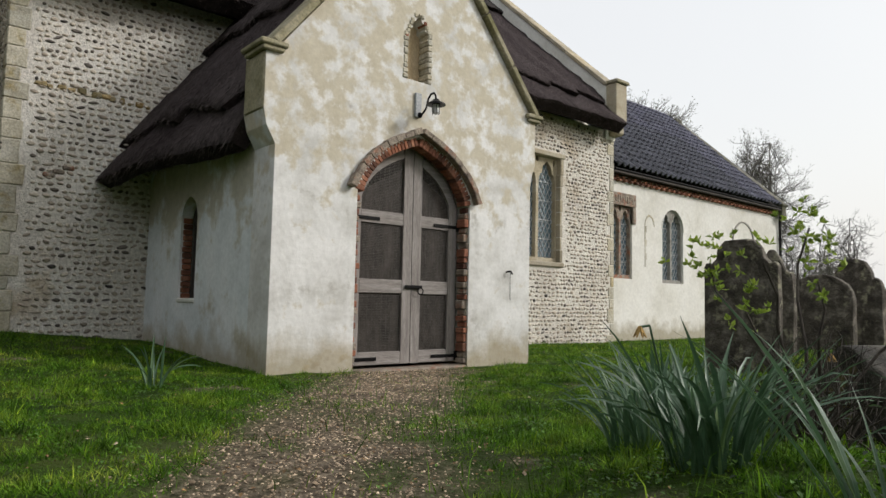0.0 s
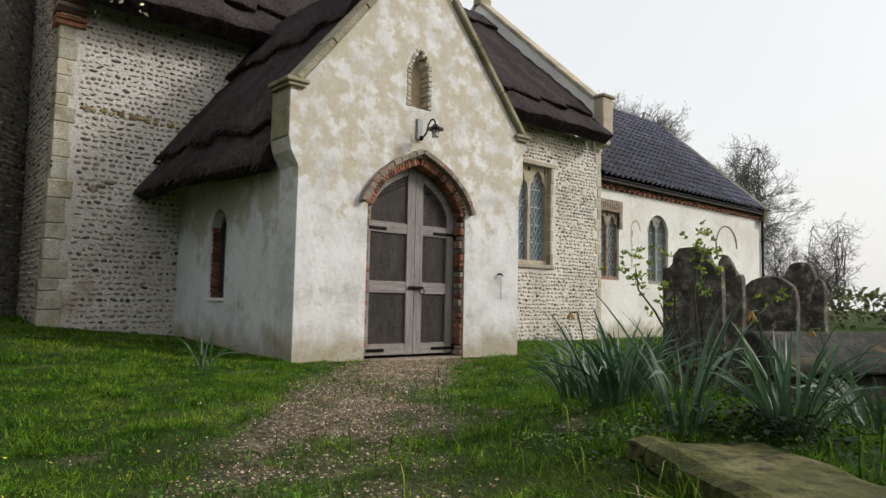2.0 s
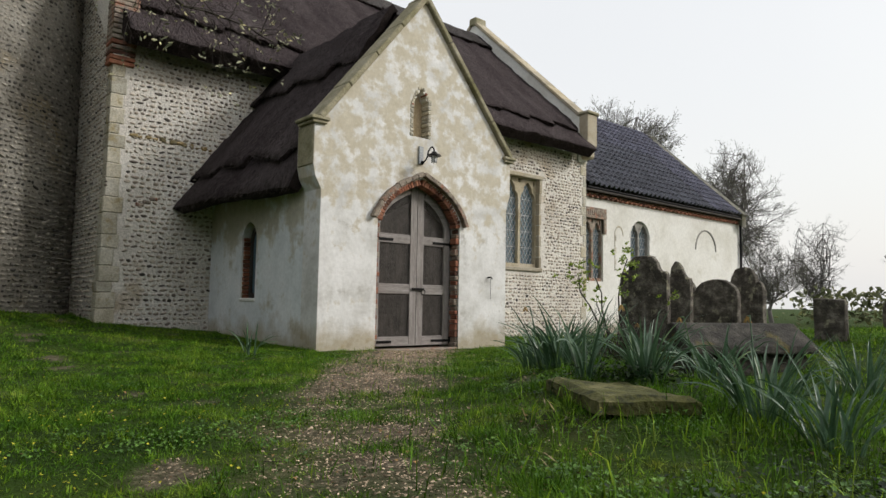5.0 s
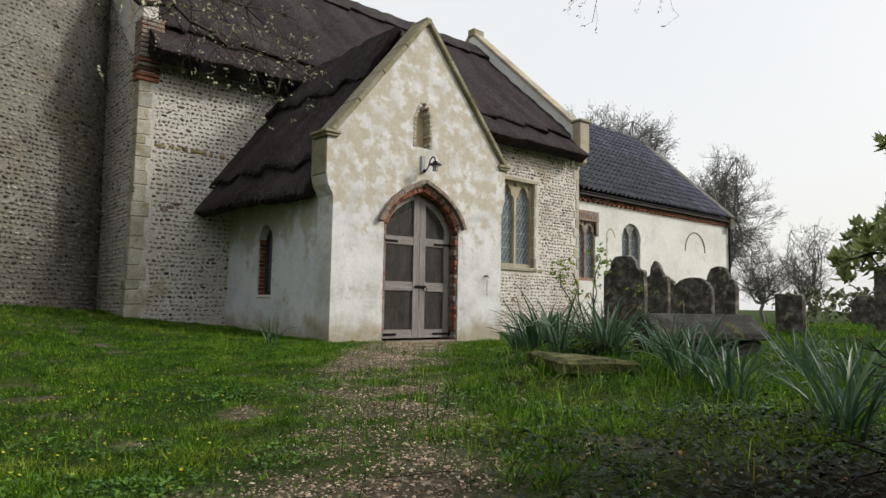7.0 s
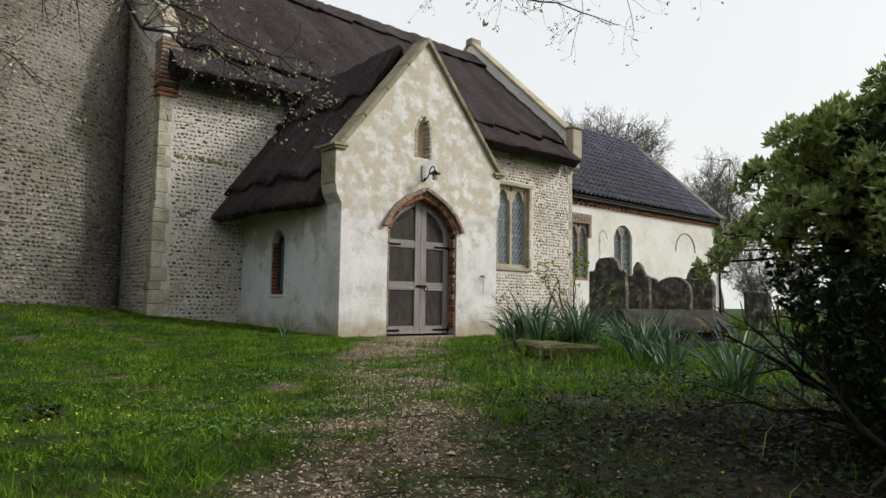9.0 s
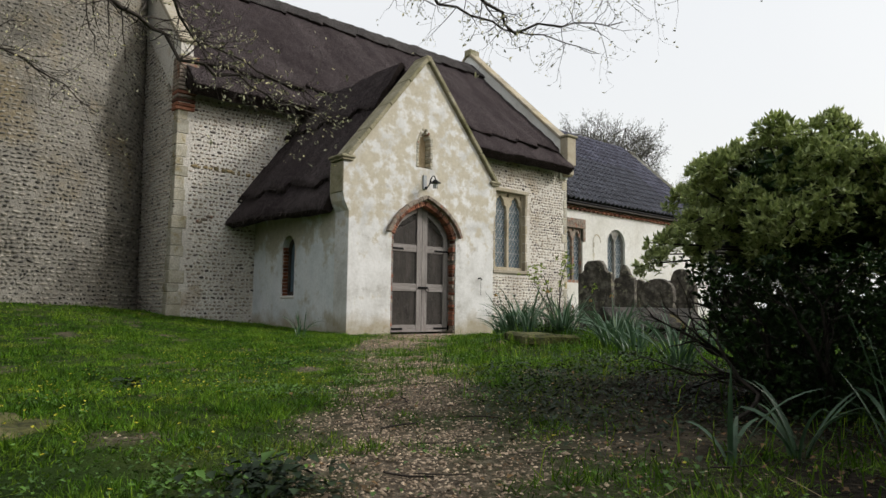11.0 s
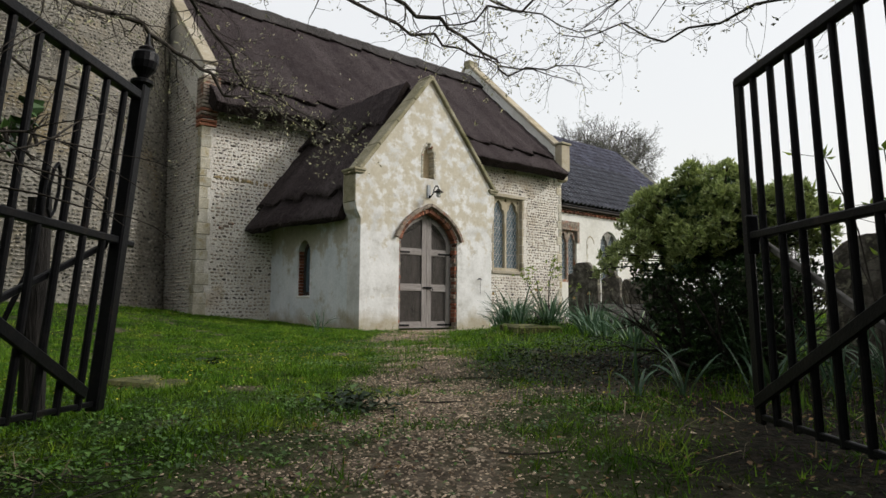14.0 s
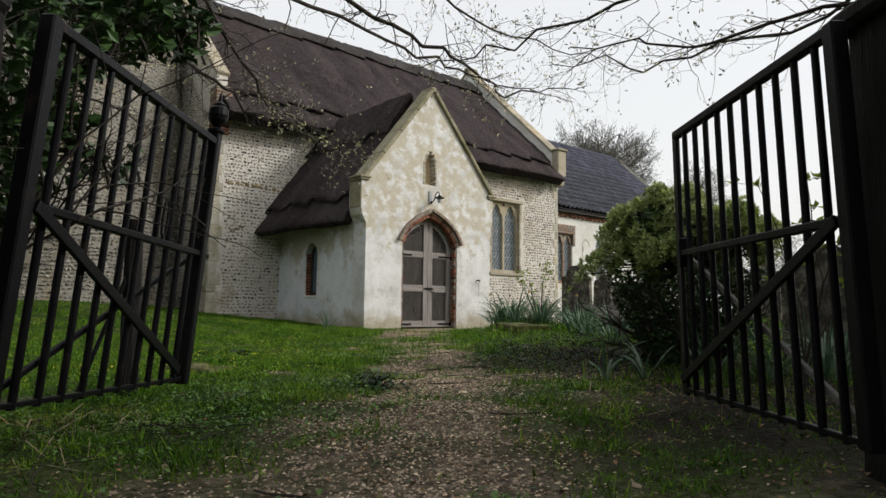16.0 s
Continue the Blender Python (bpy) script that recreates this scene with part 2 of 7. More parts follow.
M_LICHEN_STONE = material("lichened_gravestone", [(0.3, (0.030, 0.026, 0.022)), (0.5, (0.085, 0.074, 0.060)), (0.66, (0.21, 0.19, 0.16))], scale=8, fine=45, bump=0.7, bump_scale=35, bump_depth=0.02, stain=(9, 0.56, 0.66, (0.30, 0.285, 0.20)))
M_TOMB_STONE = material("dark_mossy_tomb", [(0.3, (0.014, 0.013, 0.010)), (0.5, (0.036, 0.033, 0.027)), (0.68, (0.085, 0.078, 0.065))], scale=7, fine=45, bump=0.8, bump_scale=30, bump_depth=0.025, stain=(3.2, 0.57, 0.68, (0.15, 0.125, 0.022)))
M_PALE_STONE = material("pale_stone", [(0.3, (0.22, 0.21, 0.19)), (0.6, (0.34, 0.33, 0.30))], scale=5, fine=50, bump=0.5, bump_scale=40, stain=(6, 0.56, 0.7, (0.12, 0.11, 0.09)))
M_SLAB = material("mossy_slab", [(0.3, (0.046, 0.050, 0.012)), (0.5, (0.105, 0.105, 0.030)), (0.7, (0.20, 0.185, 0.085))], scale=5, fine=35, bump=0.7, bump_scale=30, bump_depth=0.02, stain=(14, 0.50, 0.62, (0.036, 0.040, 0.014)))
M_PLASTIC = material("grey_box", [(0.3, (0.34, 0.36, 0.38)), (0.7, (0.42, 0.44, 0.46))], scale=5, bump=0.1, rough=0.5)


def glass_material(name, tint, rough):
    m = bpy.data.materials.new(name)
    m.use_nodes = True
    n, l = m.node_tree.nodes, m.node_tree.links
    bsdf = n["Principled BSDF"]
    bsdf.inputs["Base Color"].default_value = (*tint, 1)
    bsdf.inputs["Roughness"].default_value = rough
    bsdf.inputs["Specular IOR Level"].default_value = 0.9
    bsdf.inputs["IOR"].default_value = 1.5
    t = n.new("ShaderNodeTexNoise")
    t.inputs["Scale"].default_value = 9.0
    b = n.new("ShaderNodeBump")
    b.inputs["Strength"].default_value, b.inputs["Distance"].default_value = 0.35, 0.02
    l.new(t.outputs["Fac"], b.inputs["Height"])
    l.new(b.outputs["Normal"], bsdf.inputs["Normal"])
    return m


M_GLASS = glass_material("old_dark_glass", (0.095, 0.150, 0.185), 0.10)
M_LAMP_GLASS = glass_material("lamp_glass", (0.55, 0.57, 0.58), 0.15)


# ---- mesh helpers ----
def finish(name, bm, mat):
    me = bpy.data.meshes.new(name)
    bm.to_mesh(me)
    bm.free()
    for m in (mat if isinstance(mat, (list, tuple)) else [mat]):
        me.materials.append(m)
    return me


def part(name, bm, mat, parent=None, label=""):
    """A bmesh as one mesh object, under a thing or a part."""
    ob = new(name, finish(name, bm, mat))
    ob.parent = parent
    return tagged(ob, label)


def share(name, me, parent, m):
    """Another object on the same mesh."""
    ob = new(name, me)
    ob.parent = parent
    ob.matrix_basis = m
    return ob


def pydata(name, verts, faces, mat, parent=None, smooth=False):
    me = bpy.data.meshes.new(name)
    me.from_pydata(verts, [], faces)
    me.materials.append(mat)
    if smooth:
        me.polygons.foreach_set("use_smooth", [True] * len(me.polygons))
    ob = new(name, me)
    ob.parent = parent
    return ob


def thing(name, x, y, z, label, category, group="", rz=0.0):
    ob = new(name)
    ob.empty_display_size = 0.1
    ob.matrix_basis = pose(x, y, z, 0, 0, rz)
    return tagged(ob, label, category, group)


def box(bm, x0, x1, y0, y1, z0, z1, bevel=0.0):
    made = bmesh.ops.create_cube(bm, size=1.0, matrix=Matrix.LocRotScale(((x0 + x1) / 2, (y0 + y1) / 2, (z0 + z1) / 2), None, (x1 - x0, y1 - y0, z1 - z0)))
    if bevel:
        edges = list({e for v in made["verts"] for e in v.link_edges})
        bmesh.ops.bevel(bm, geom=edges, offset=bevel, segments=1, affect="EDGES", profile=0.5)
    return bm


def boxed(*size, bevel=0.0):
    return box(bmesh.new(), *size, bevel=bevel)


def tube(bm, a, b, ra, rb=None, sides=8, cap=True):
    a, b = Vector(a), Vector(b)
    way = b - a
    turn = way.to_track_quat("Z", "Y").to_matrix().to_4x4()
    bmesh.ops.create_cone(bm, cap_ends=cap, segments=sides, radius1=ra, radius2=ra if rb is None else rb, depth=way.length,
                          matrix=Matrix.Translation((a + b) / 2) @ turn)
    return bm


def lathe(bm, profile, sides=16, x=0.0, y=0.0):
    """Turned form: (radius, z) rows round an upright axis."""
    rings = []
    for r, z in profile:
        rings.append([bm.verts.new((x + r * math.cos(2 * math.pi * i / sides), y + r * math.sin(2 * math.pi * i / sides), z)) for i in range(sides)])
    for p, q in zip(rings, rings[1:]):
        for i in range(sides):
            bm.faces.new((p[i], p[(i + 1) % sides], q[(i + 1) % sides], q[i]))
    bm.faces.new(rings[-1])
    bm.faces.new(rings[0][::-1])
    return bm


def arch_top(cx, w, zs, za, n=10, bulge=0.0):
    """Points of a pointed arch from its left springing over the apex to the right one; with bulge, a low arch of bent chords."""
    if bulge:
        a, b = Vector((cx - w / 2, zs)), Vector((cx, za))
        out = Vector((a.y - b.y, b.x - a.x)).normalized()
        half = [a.lerp(b, i / n) + out * bulge * math.sin(math.pi * (i / n) ** 0.85) for i in range(n + 1)]
        return [(p.x, p.y) for p in half] + [(2 * cx - p.x, p.y) for p in half[-2::-1]]
    h, r = w / 2, za - zs
    big = (h * h + r * r) / (2 * h)
    end = math.atan2(r, big - h)
    left = [(cx - h + big - big * math.cos(end * i / n), zs + big * math.sin(end * i / n)) for i in range(n + 1)]
    return left + [(2 * cx - a, b) for a, b in left[-2::-1]]


def arch_loop(cx, w, z0, zs, za, n=10, bulge=0.0):
    return [(cx - w / 2, z0)] + arch_top(cx, w, zs, za, n, bulge) + [(cx + w / 2, z0)]


def slab(bm, outer, holes, where, depth):
    """A plate with holes: loops of (a, b); where(a, b, d) gives the place at depth d behind the face."""
    for d, flip in ((0.0, False), (depth, True)):
        edges = []
        for loop in [outer] + holes:
            vs = [bm.verts.new(where(a, b, d)) for a, b in loop]
            edges += [bm.edges.new((p, q)) for p, q in zip(vs, vs[1:] + vs[:1])]
        bmesh.ops.triangle_fill(bm, use_beauty=True, use_dissolve=False, edges=edges)
    for loop in [outer] + holes:
        f = [bm.verts.new(where(a, b, 0.0)) for a, b in loop]
        k = [bm.verts.new(where(a, b, depth)) for a, b in loop]
        for i in range(len(loop)):
            j = (i + 1) % len(loop)
            bm.faces.new((f[i], f[j], k[j], k[i]))
    bmesh.ops.remove_doubles(bm, verts=bm.verts, dist=1e-5)
    bmesh.ops.recalc_face_normals(bm, faces=bm.faces)
    return bm


def south(y):
    return lambda a, b, d: (a, y + d, b)


def west(x):
    return lambda a, b, d: (x + d, a, b)


def east(x):
    return lambda a, b, d: (x - d, a, b)


def north(y):
    return lambda a, b, d: (a, y - d, b)


def smooth_step(x, a, b):
    t = min(1.0, max(0.0, (x - a) / (b - a)))
    return t * t * (3 - 2 * t)


# ---- the plan ----
PX0, PX1, PMID, NY, NX0, NX1 = 0.0, 3.34, 1.62, 3.53, -1.65, 9.97   # porch and nave
CY, CX1 = 3.72, 18.9                                                 # chancel
NRY, NRZ, CRY, CRZ = 7.6, 9.35, 7.2, 7.15                             # ridges
TX, TY, TR = -4.3, 6.9, 3.0                                           # round tower
PATH_LINE = [(-9.5, -13.4), (-6.6, -9.9), (-4.9, -7.9), (-3.1, -5.7), (-1.2, -3.0), (1.6, 0.05)]


def ground_z(x, y):
    z = 0.56 * math.exp(-((x + 4.8) ** 2 / 20.0 + (y - 5.2) ** 2 / 17.0)) - 0.03
    z += 0.16 * math.exp(-((x + 2.0) ** 2 + (y + 6.7) ** 2) / 2.6)
    z += 0.05 * math.exp(-((x + 5.2) ** 2 + (y + 6.6) ** 2) / 1.6) + 0.07 * math.exp(-((x + 0.7) ** 2 + (y + 3.0) ** 2) / 5.0)
    z += 0.05 * math.exp(-((x + 4.4) ** 2 + (y + 9.0) ** 2) / 1.0)
    z -= 0.11 * smooth_step(x, 3.0, 9.0) * smooth_step(y, -2.0, 3.0)
    z += 0.34 * smooth_step(x, 0.2, 5.0) * smooth_step(-y, 0.2, 3.4)
    z += 0.06 * math.exp(-((x + 1.4) ** 2 + (y + 5.4) ** 2) / 0.5)
    z += 0.22 * math.exp(-((x + 0.45) ** 2 / 0.75 + (y + 4.75) ** 2 / 0.75)) + 0.06 * math.exp(-((x + 1.2) ** 2 + (y + 5.6) ** 2) / 0.6)
    near = math.exp(-((x + 3.5) ** 2 + (y + 5.0) ** 2) / 120.0)
    z += near * (0.035 * noise.noise((x * 0.9, y * 0.9, 3.1)) + 0.018 * noise.noise((x * 3.1, y * 3.1, 7.7)))
    far = math.hypot(x - 3, y - 1)
    if far > 40:
        z -= 1.0 * smooth_step(far, 40, 200)
    return z


def path_distance(x, y):
    best = 1e9
    for (ax, ay), (bx, by) in zip(PATH_LINE, PATH_LINE[1:]):
        dx, dy = bx - ax, by - ay
        t = min(1.0, max(0.0, ((x - ax) * dx + (y - ay) * dy) / (dx * dx + dy * dy)))
        best = min(best, math.hypot(x - ax - t * dx, y - ay - t * dy))
    return best


# ---- ground ----
def ground_sheet():
    def axis(lo, hi, step):
        core = list(np.arange(lo, hi + 1e-6, step))
        left, right, s = [], [], step
        a, b = lo, hi
        while a > -2500:
            s *= 1.45
            a, b = a - s, b + s
            left.append(a), right.append(b)
        return left[::-1] + core + right
    xs, ys = axis(-11.0, 12.0, 0.14), axis(-14.0, 9.0, 0.14)
    verts = [(x, y, ground_z(x, y)) for y in ys for x in xs]
    w = len(xs)
    faces = [(j * w + i, j * w + i + 1, (j + 1) * w + i + 1, (j + 1) * w + i) for j in range(len(ys) - 1) for i in range(w - 1)]
    ob = pydata("ground", verts, faces, M_GROUND, smooth=True)
    cover = ob.data.color_attributes.new("bare", "FLOAT_COLOR", "POINT")
    values = np.zeros((len(verts), 4), dtype=np.float32)
    for i, (x, y, z) in enumerate(verts):
        if abs(x) < 16 and abs(y) < 16:
            b = bareness(x, y)
            values[i] = (b, b, b, 1)
    cover.data.foreach_set("color", values.ravel())
    # second layer: dark soil together with the painted shade of the bed
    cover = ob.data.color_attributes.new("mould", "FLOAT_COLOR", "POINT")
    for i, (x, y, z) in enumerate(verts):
        b = mould_and_shade(x, y)
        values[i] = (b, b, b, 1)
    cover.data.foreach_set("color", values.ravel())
    return tagged(ob, "churchyard lawn of rough grass with a worn gravel path", "ground", kind="structure")


def mould_and_shade(x, y):
    """Dark bed soil with the shade of shrub and hedge painted in, 0 to 1."""
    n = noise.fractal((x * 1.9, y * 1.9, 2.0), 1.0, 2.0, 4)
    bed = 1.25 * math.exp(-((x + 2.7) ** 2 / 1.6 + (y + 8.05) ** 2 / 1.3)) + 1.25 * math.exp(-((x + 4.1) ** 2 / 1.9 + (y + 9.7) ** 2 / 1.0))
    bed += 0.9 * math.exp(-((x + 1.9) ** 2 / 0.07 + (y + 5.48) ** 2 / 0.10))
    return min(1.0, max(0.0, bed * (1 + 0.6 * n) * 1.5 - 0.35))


def bareness(x, y):
    """How far gravel and bare earth show through the grass, 0 to 1."""
    d = path_distance(x, y)
    n = noise.fractal((x * 1.1, y * 1.1, 0.0), 1.0, 2.0, 4)
    along = smooth_step(y, -9.0, -7.0)
    width = 0.30 + 0.18 * n + 0.12 * (1 - along) + 0.26 * smooth_step(y, -5.0, -4.0)
    b = 1 - smooth_step(d, width * 0.3, width + 0.34)
    mid = smooth_step(y, -7.0, -6.0) * (1 - 0.75 * smooth_step(y, -2.8, -0.8))
    b *= 1.0 - 0.55 * mid * smooth_step(n, -0.25, 0.3)
    b *= 0.35 + 0.75 * smooth_step(noise.fractal((x * 3.7, y * 3.7, 8.0), 1.0, 2.0, 3) + 0.5 * smooth_step(y, -3.6, -2.0), -0.35, 0.15)
    bed = math.exp(-((x + 3.2) ** 2 / 1.6 + (y + 8.2) ** 2 / 0.9))
    b = max(b, bed * (0.85 + 0.5 * n), (1 - smooth_step(y + 0.4 * n, -9.3, -8.0)) * (0.55 + 0.9 * n), 0.8 * smooth_step(noise.fractal((x * 2.6, y * 2.6, 5.0), 1.0, 2.0, 4), 0.46, 0.62))
    return min(1.0, max(0.0, b))


def ground_material():
    m = bpy.data.materials.new("turf_and_gravel")
    m.use_nodes = True
    n, l = m.node_tree.nodes, m.node_tree.links
    bsdf = n["Principled BSDF"]
    bsdf.inputs["Roughness"].default_value = 0.95
    bsdf.inputs["Specular IOR Level"].default_value = 0.1
    geo = n.new("ShaderNodeNewGeometry")
    attr = n.new("ShaderNodeVertexColor")
    attr.layer_name = "bare"

    def ramp(scale, rows, detail=6.0):
        t = n.new("ShaderNodeTexNoise")
        t.inputs["Scale"].default_value, t.inputs["Detail"].default_value = scale, detail
        l.new(geo.outputs["Position"], t.inputs["Vector"])
        r = n.new("ShaderNodeValToRGB")
        while len(r.color_ramp.elements) < len(rows):
            r.color_ramp.elements.new(0.5)
        for e, (p, c) in zip(r.color_ramp.elements, rows):
            e.position, e.color = p, (*c, 1)
        l.new(t.outputs["Fac"], r.inputs["Fac"])
        return r.outputs["Color"], t

    turf, _ = ramp(1.3, [(0.3, (0.014, 0.030, 0.005)), (0.5, (0.028, 0.054, 0.008)), (0.7, (0.056, 0.074, 0.016))])
    # far darker than the path earth: shade under the shrub is in this colour
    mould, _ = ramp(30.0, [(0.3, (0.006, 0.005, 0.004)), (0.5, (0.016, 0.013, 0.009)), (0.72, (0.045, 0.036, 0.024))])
    mould_shade = n.new("ShaderNodeVertexColor")
    mould_shade.layer_name = "mould"
    earth, _ = ramp(22.0, [(0.3, (0.046, 0.036, 0.027)), (0.5, (0.115, 0.092, 0.067)), (0.7, (0.24, 0.197, 0.146))])
    mix = n.new("ShaderNodeMix")
    mix.data_type = "RGBA"
    l.new(attr.outputs["Color"], mix.inputs[0])
    l.new(turf, mix.inputs[6])
    l.new(earth, mix.inputs[7])
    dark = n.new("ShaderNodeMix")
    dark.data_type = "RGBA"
    l.new(mould_shade.outputs["Color"], dark.inputs[0])
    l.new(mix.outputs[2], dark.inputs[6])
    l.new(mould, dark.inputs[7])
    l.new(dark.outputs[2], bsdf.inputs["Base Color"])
    _, fine = ramp(45.0, [(0, (0, 0, 0)), (1, (1, 1, 1))])
    b = n.new("ShaderNodeBump")
    b.inputs["Strength"].default_value, b.inputs["Distance"].default_value = 0.9, 0.03
    l.new(fine.outputs["Fac"], b.inputs["Height"])
    l.new(b.outputs["Normal"], bsdf.inputs["Normal"])
    return m


M_GROUND = ground_material()
ground = ground_sheet()


# ---- porch ----
def gable_line(x0, x1, mid, z_low, z_top):
    return [(x0, -0.4), (x1, -0.4), (x1, z_low), (mid, z_top), (x0, z_low)]


DOOR_CX, DOOR_W, DOOR_ZS, DOOR_ZA, DOOR_BULGE = 1.62, 1.48, 1.74, 2.40, 0.115
PZ, PTOP = 2.42, 5.0      # shoulder and apex of the porch gable
porch = thing("porch", PMID, 1.7, 0, "cream rendered church porch with a thatched roof and stone gable coping", "porch")


def under(ob, parent):
    """Keep a part's world place under a parent that is not at the origin."""
    ob.parent = parent
    ob.matrix_parent_inverse = parent.matrix_basis.inverted()
    return ob


def held(name, bm, mat, parent, label=""):
    return under(part(name, bm, mat, None, label), parent)


NICHE_HALF = [(0.155, 2.99), (0.155, 3.42), (0.115, 3.46), (0.130, 3.52), (0.080, 3.56), (0.088, 3.61), (0.040, 3.64), (0.0, 3.73)]
niche_loop = [(1.585 - a, b) for a, b in NICHE_HALF] + [(1.585 + a, b) for a, b in NICHE_HALF[-2::-1]]
GABLE = [(0.0, -0.4), (3.34, -0.4), (3.34, 2.10), (3.37, 2.22), (3.42, 2.36), (3.42, 2.92), (3.34, 2.95), (PMID, 4.99), (0.0, 2.95), (-0.12, 2.92), (-0.12, 2.36), (-0.09, 2.22), (0.0, 2.06)]
front = slab(bmesh.new(), GABLE, [arch_loop(DOOR_CX, DOOR_W, -0.3, DOOR_ZS, DOOR_ZA, 12, DOOR_BULGE), niche_loop], south(0.0), 0.42)
held("front_wall", front, M_RENDER, porch, "cream lime render with worn ochre patches")
pw_loop = arch_loop(2.06, 0.50, 0.66, 1.52, 1.80, 8)
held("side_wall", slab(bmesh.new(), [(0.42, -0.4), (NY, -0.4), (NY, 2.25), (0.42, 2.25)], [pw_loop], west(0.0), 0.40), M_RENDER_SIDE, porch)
held("side_wall", slab(bmesh.new(), [(0.42, -0.4), (NY, -0.4), (NY, 2.25), (0.42, 2.25)], [], east(PX1), 0.40), M_RENDER_PLAIN, porch)

# ---- nave, chancel, tower: walls ----
nave = thing("nave", 4.0, NRY, 0, "coursed flint nave with stone quoins under a thatched roof", "church nave")
nave_south = slab(bmesh.new(), [(NX0, -0.5), (NX1, -0.5), (NX1, 4.6), (NX0, 4.6)], [[(6.92, 1.53), (8.12, 1.53), (8.12, 3.72), (6.92, 3.72)]], south(NY), 0.7)
held("south_wall", nave_south, M_MORTAR, nave)
held("north_wall", slab(bmesh.new(), [(NX0, -0.5), (NX1, -0.5), (NX1, 4.6), (NX0, 4.6)], [], north(2 * NRY - NY), 0.7), M_MORTAR, nave)
held("west_wall", slab(bmesh.new(), [(NY + 0.7, -0.5), (2 * NRY - NY - 0.7, -0.5), (2 * NRY - NY - 0.7, 5.4), (NRY, 8.9), (NY + 0.7, 5.4)], [], west(NX0), 0.6), M_MORTAR, nave)
held("east_wall", slab(bmesh.new(), [(NY + 0.7, -0.5), (2 * NRY - NY - 0.7, -0.5), (2 * NRY - NY - 0.7, 4.9), (NRY, 9.0), (NY + 0.7, 4.9)], [], east(NX1), 0.5), M_RENDER_PLAIN, nave)

chancel = thing("chancel", 14.4, CRY, 0, "cream rendered chancel under a dark pantiled roof with a brick cornice", "church chancel")
c_holes = [[(10.15, 1.30), (10.98, 1.30), (10.98, 3.0), (10.15, 3.0)], arch_loop(12.77, 0.98, 1.25, 2.62, 3.12, 8)]
held("south_wall", slab(bmesh.new(), [(NX1, -0.5), (CX1, -0.5), (CX1, 3.70), (NX1, 3.70)], c_holes, south(CY), 0.6), M_RENDER_PLAIN, chancel)
held("north_wall", slab(bmesh.new(), [(NX1, -0.5), (CX1, -0.5), (CX1, 3.55), (NX1, 3.55)], [], north(2 * CRY - CY), 0.6), M_RENDER_PLAIN, chancel)
held("east_wall", slab(bmesh.new(), [(CY + 0.6, -0.5), (2 * CRY - CY - 0.6, -0.5), (2 * CRY - CY - 0.6, 3.9), (CRY, 7.0), (CY + 0.6, 3.9)], [], east(CX1), 0.6), M_RENDER_PLAIN, chancel)

tower = thing("tower", TX, TY, 0, "round church tower of weathered coursed flint", "church tower")
held("tower_wall", lathe(bmesh.new(), [(TR + 0.03, -0.5), (TR, 0.5), (TR - 0.12, 6.0), (TR - 0.22, 13.0), (TR - 0.5, 13.0), (0.02, 13.0)], 72, TX, TY), M_MORTAR_TOWER, tower)

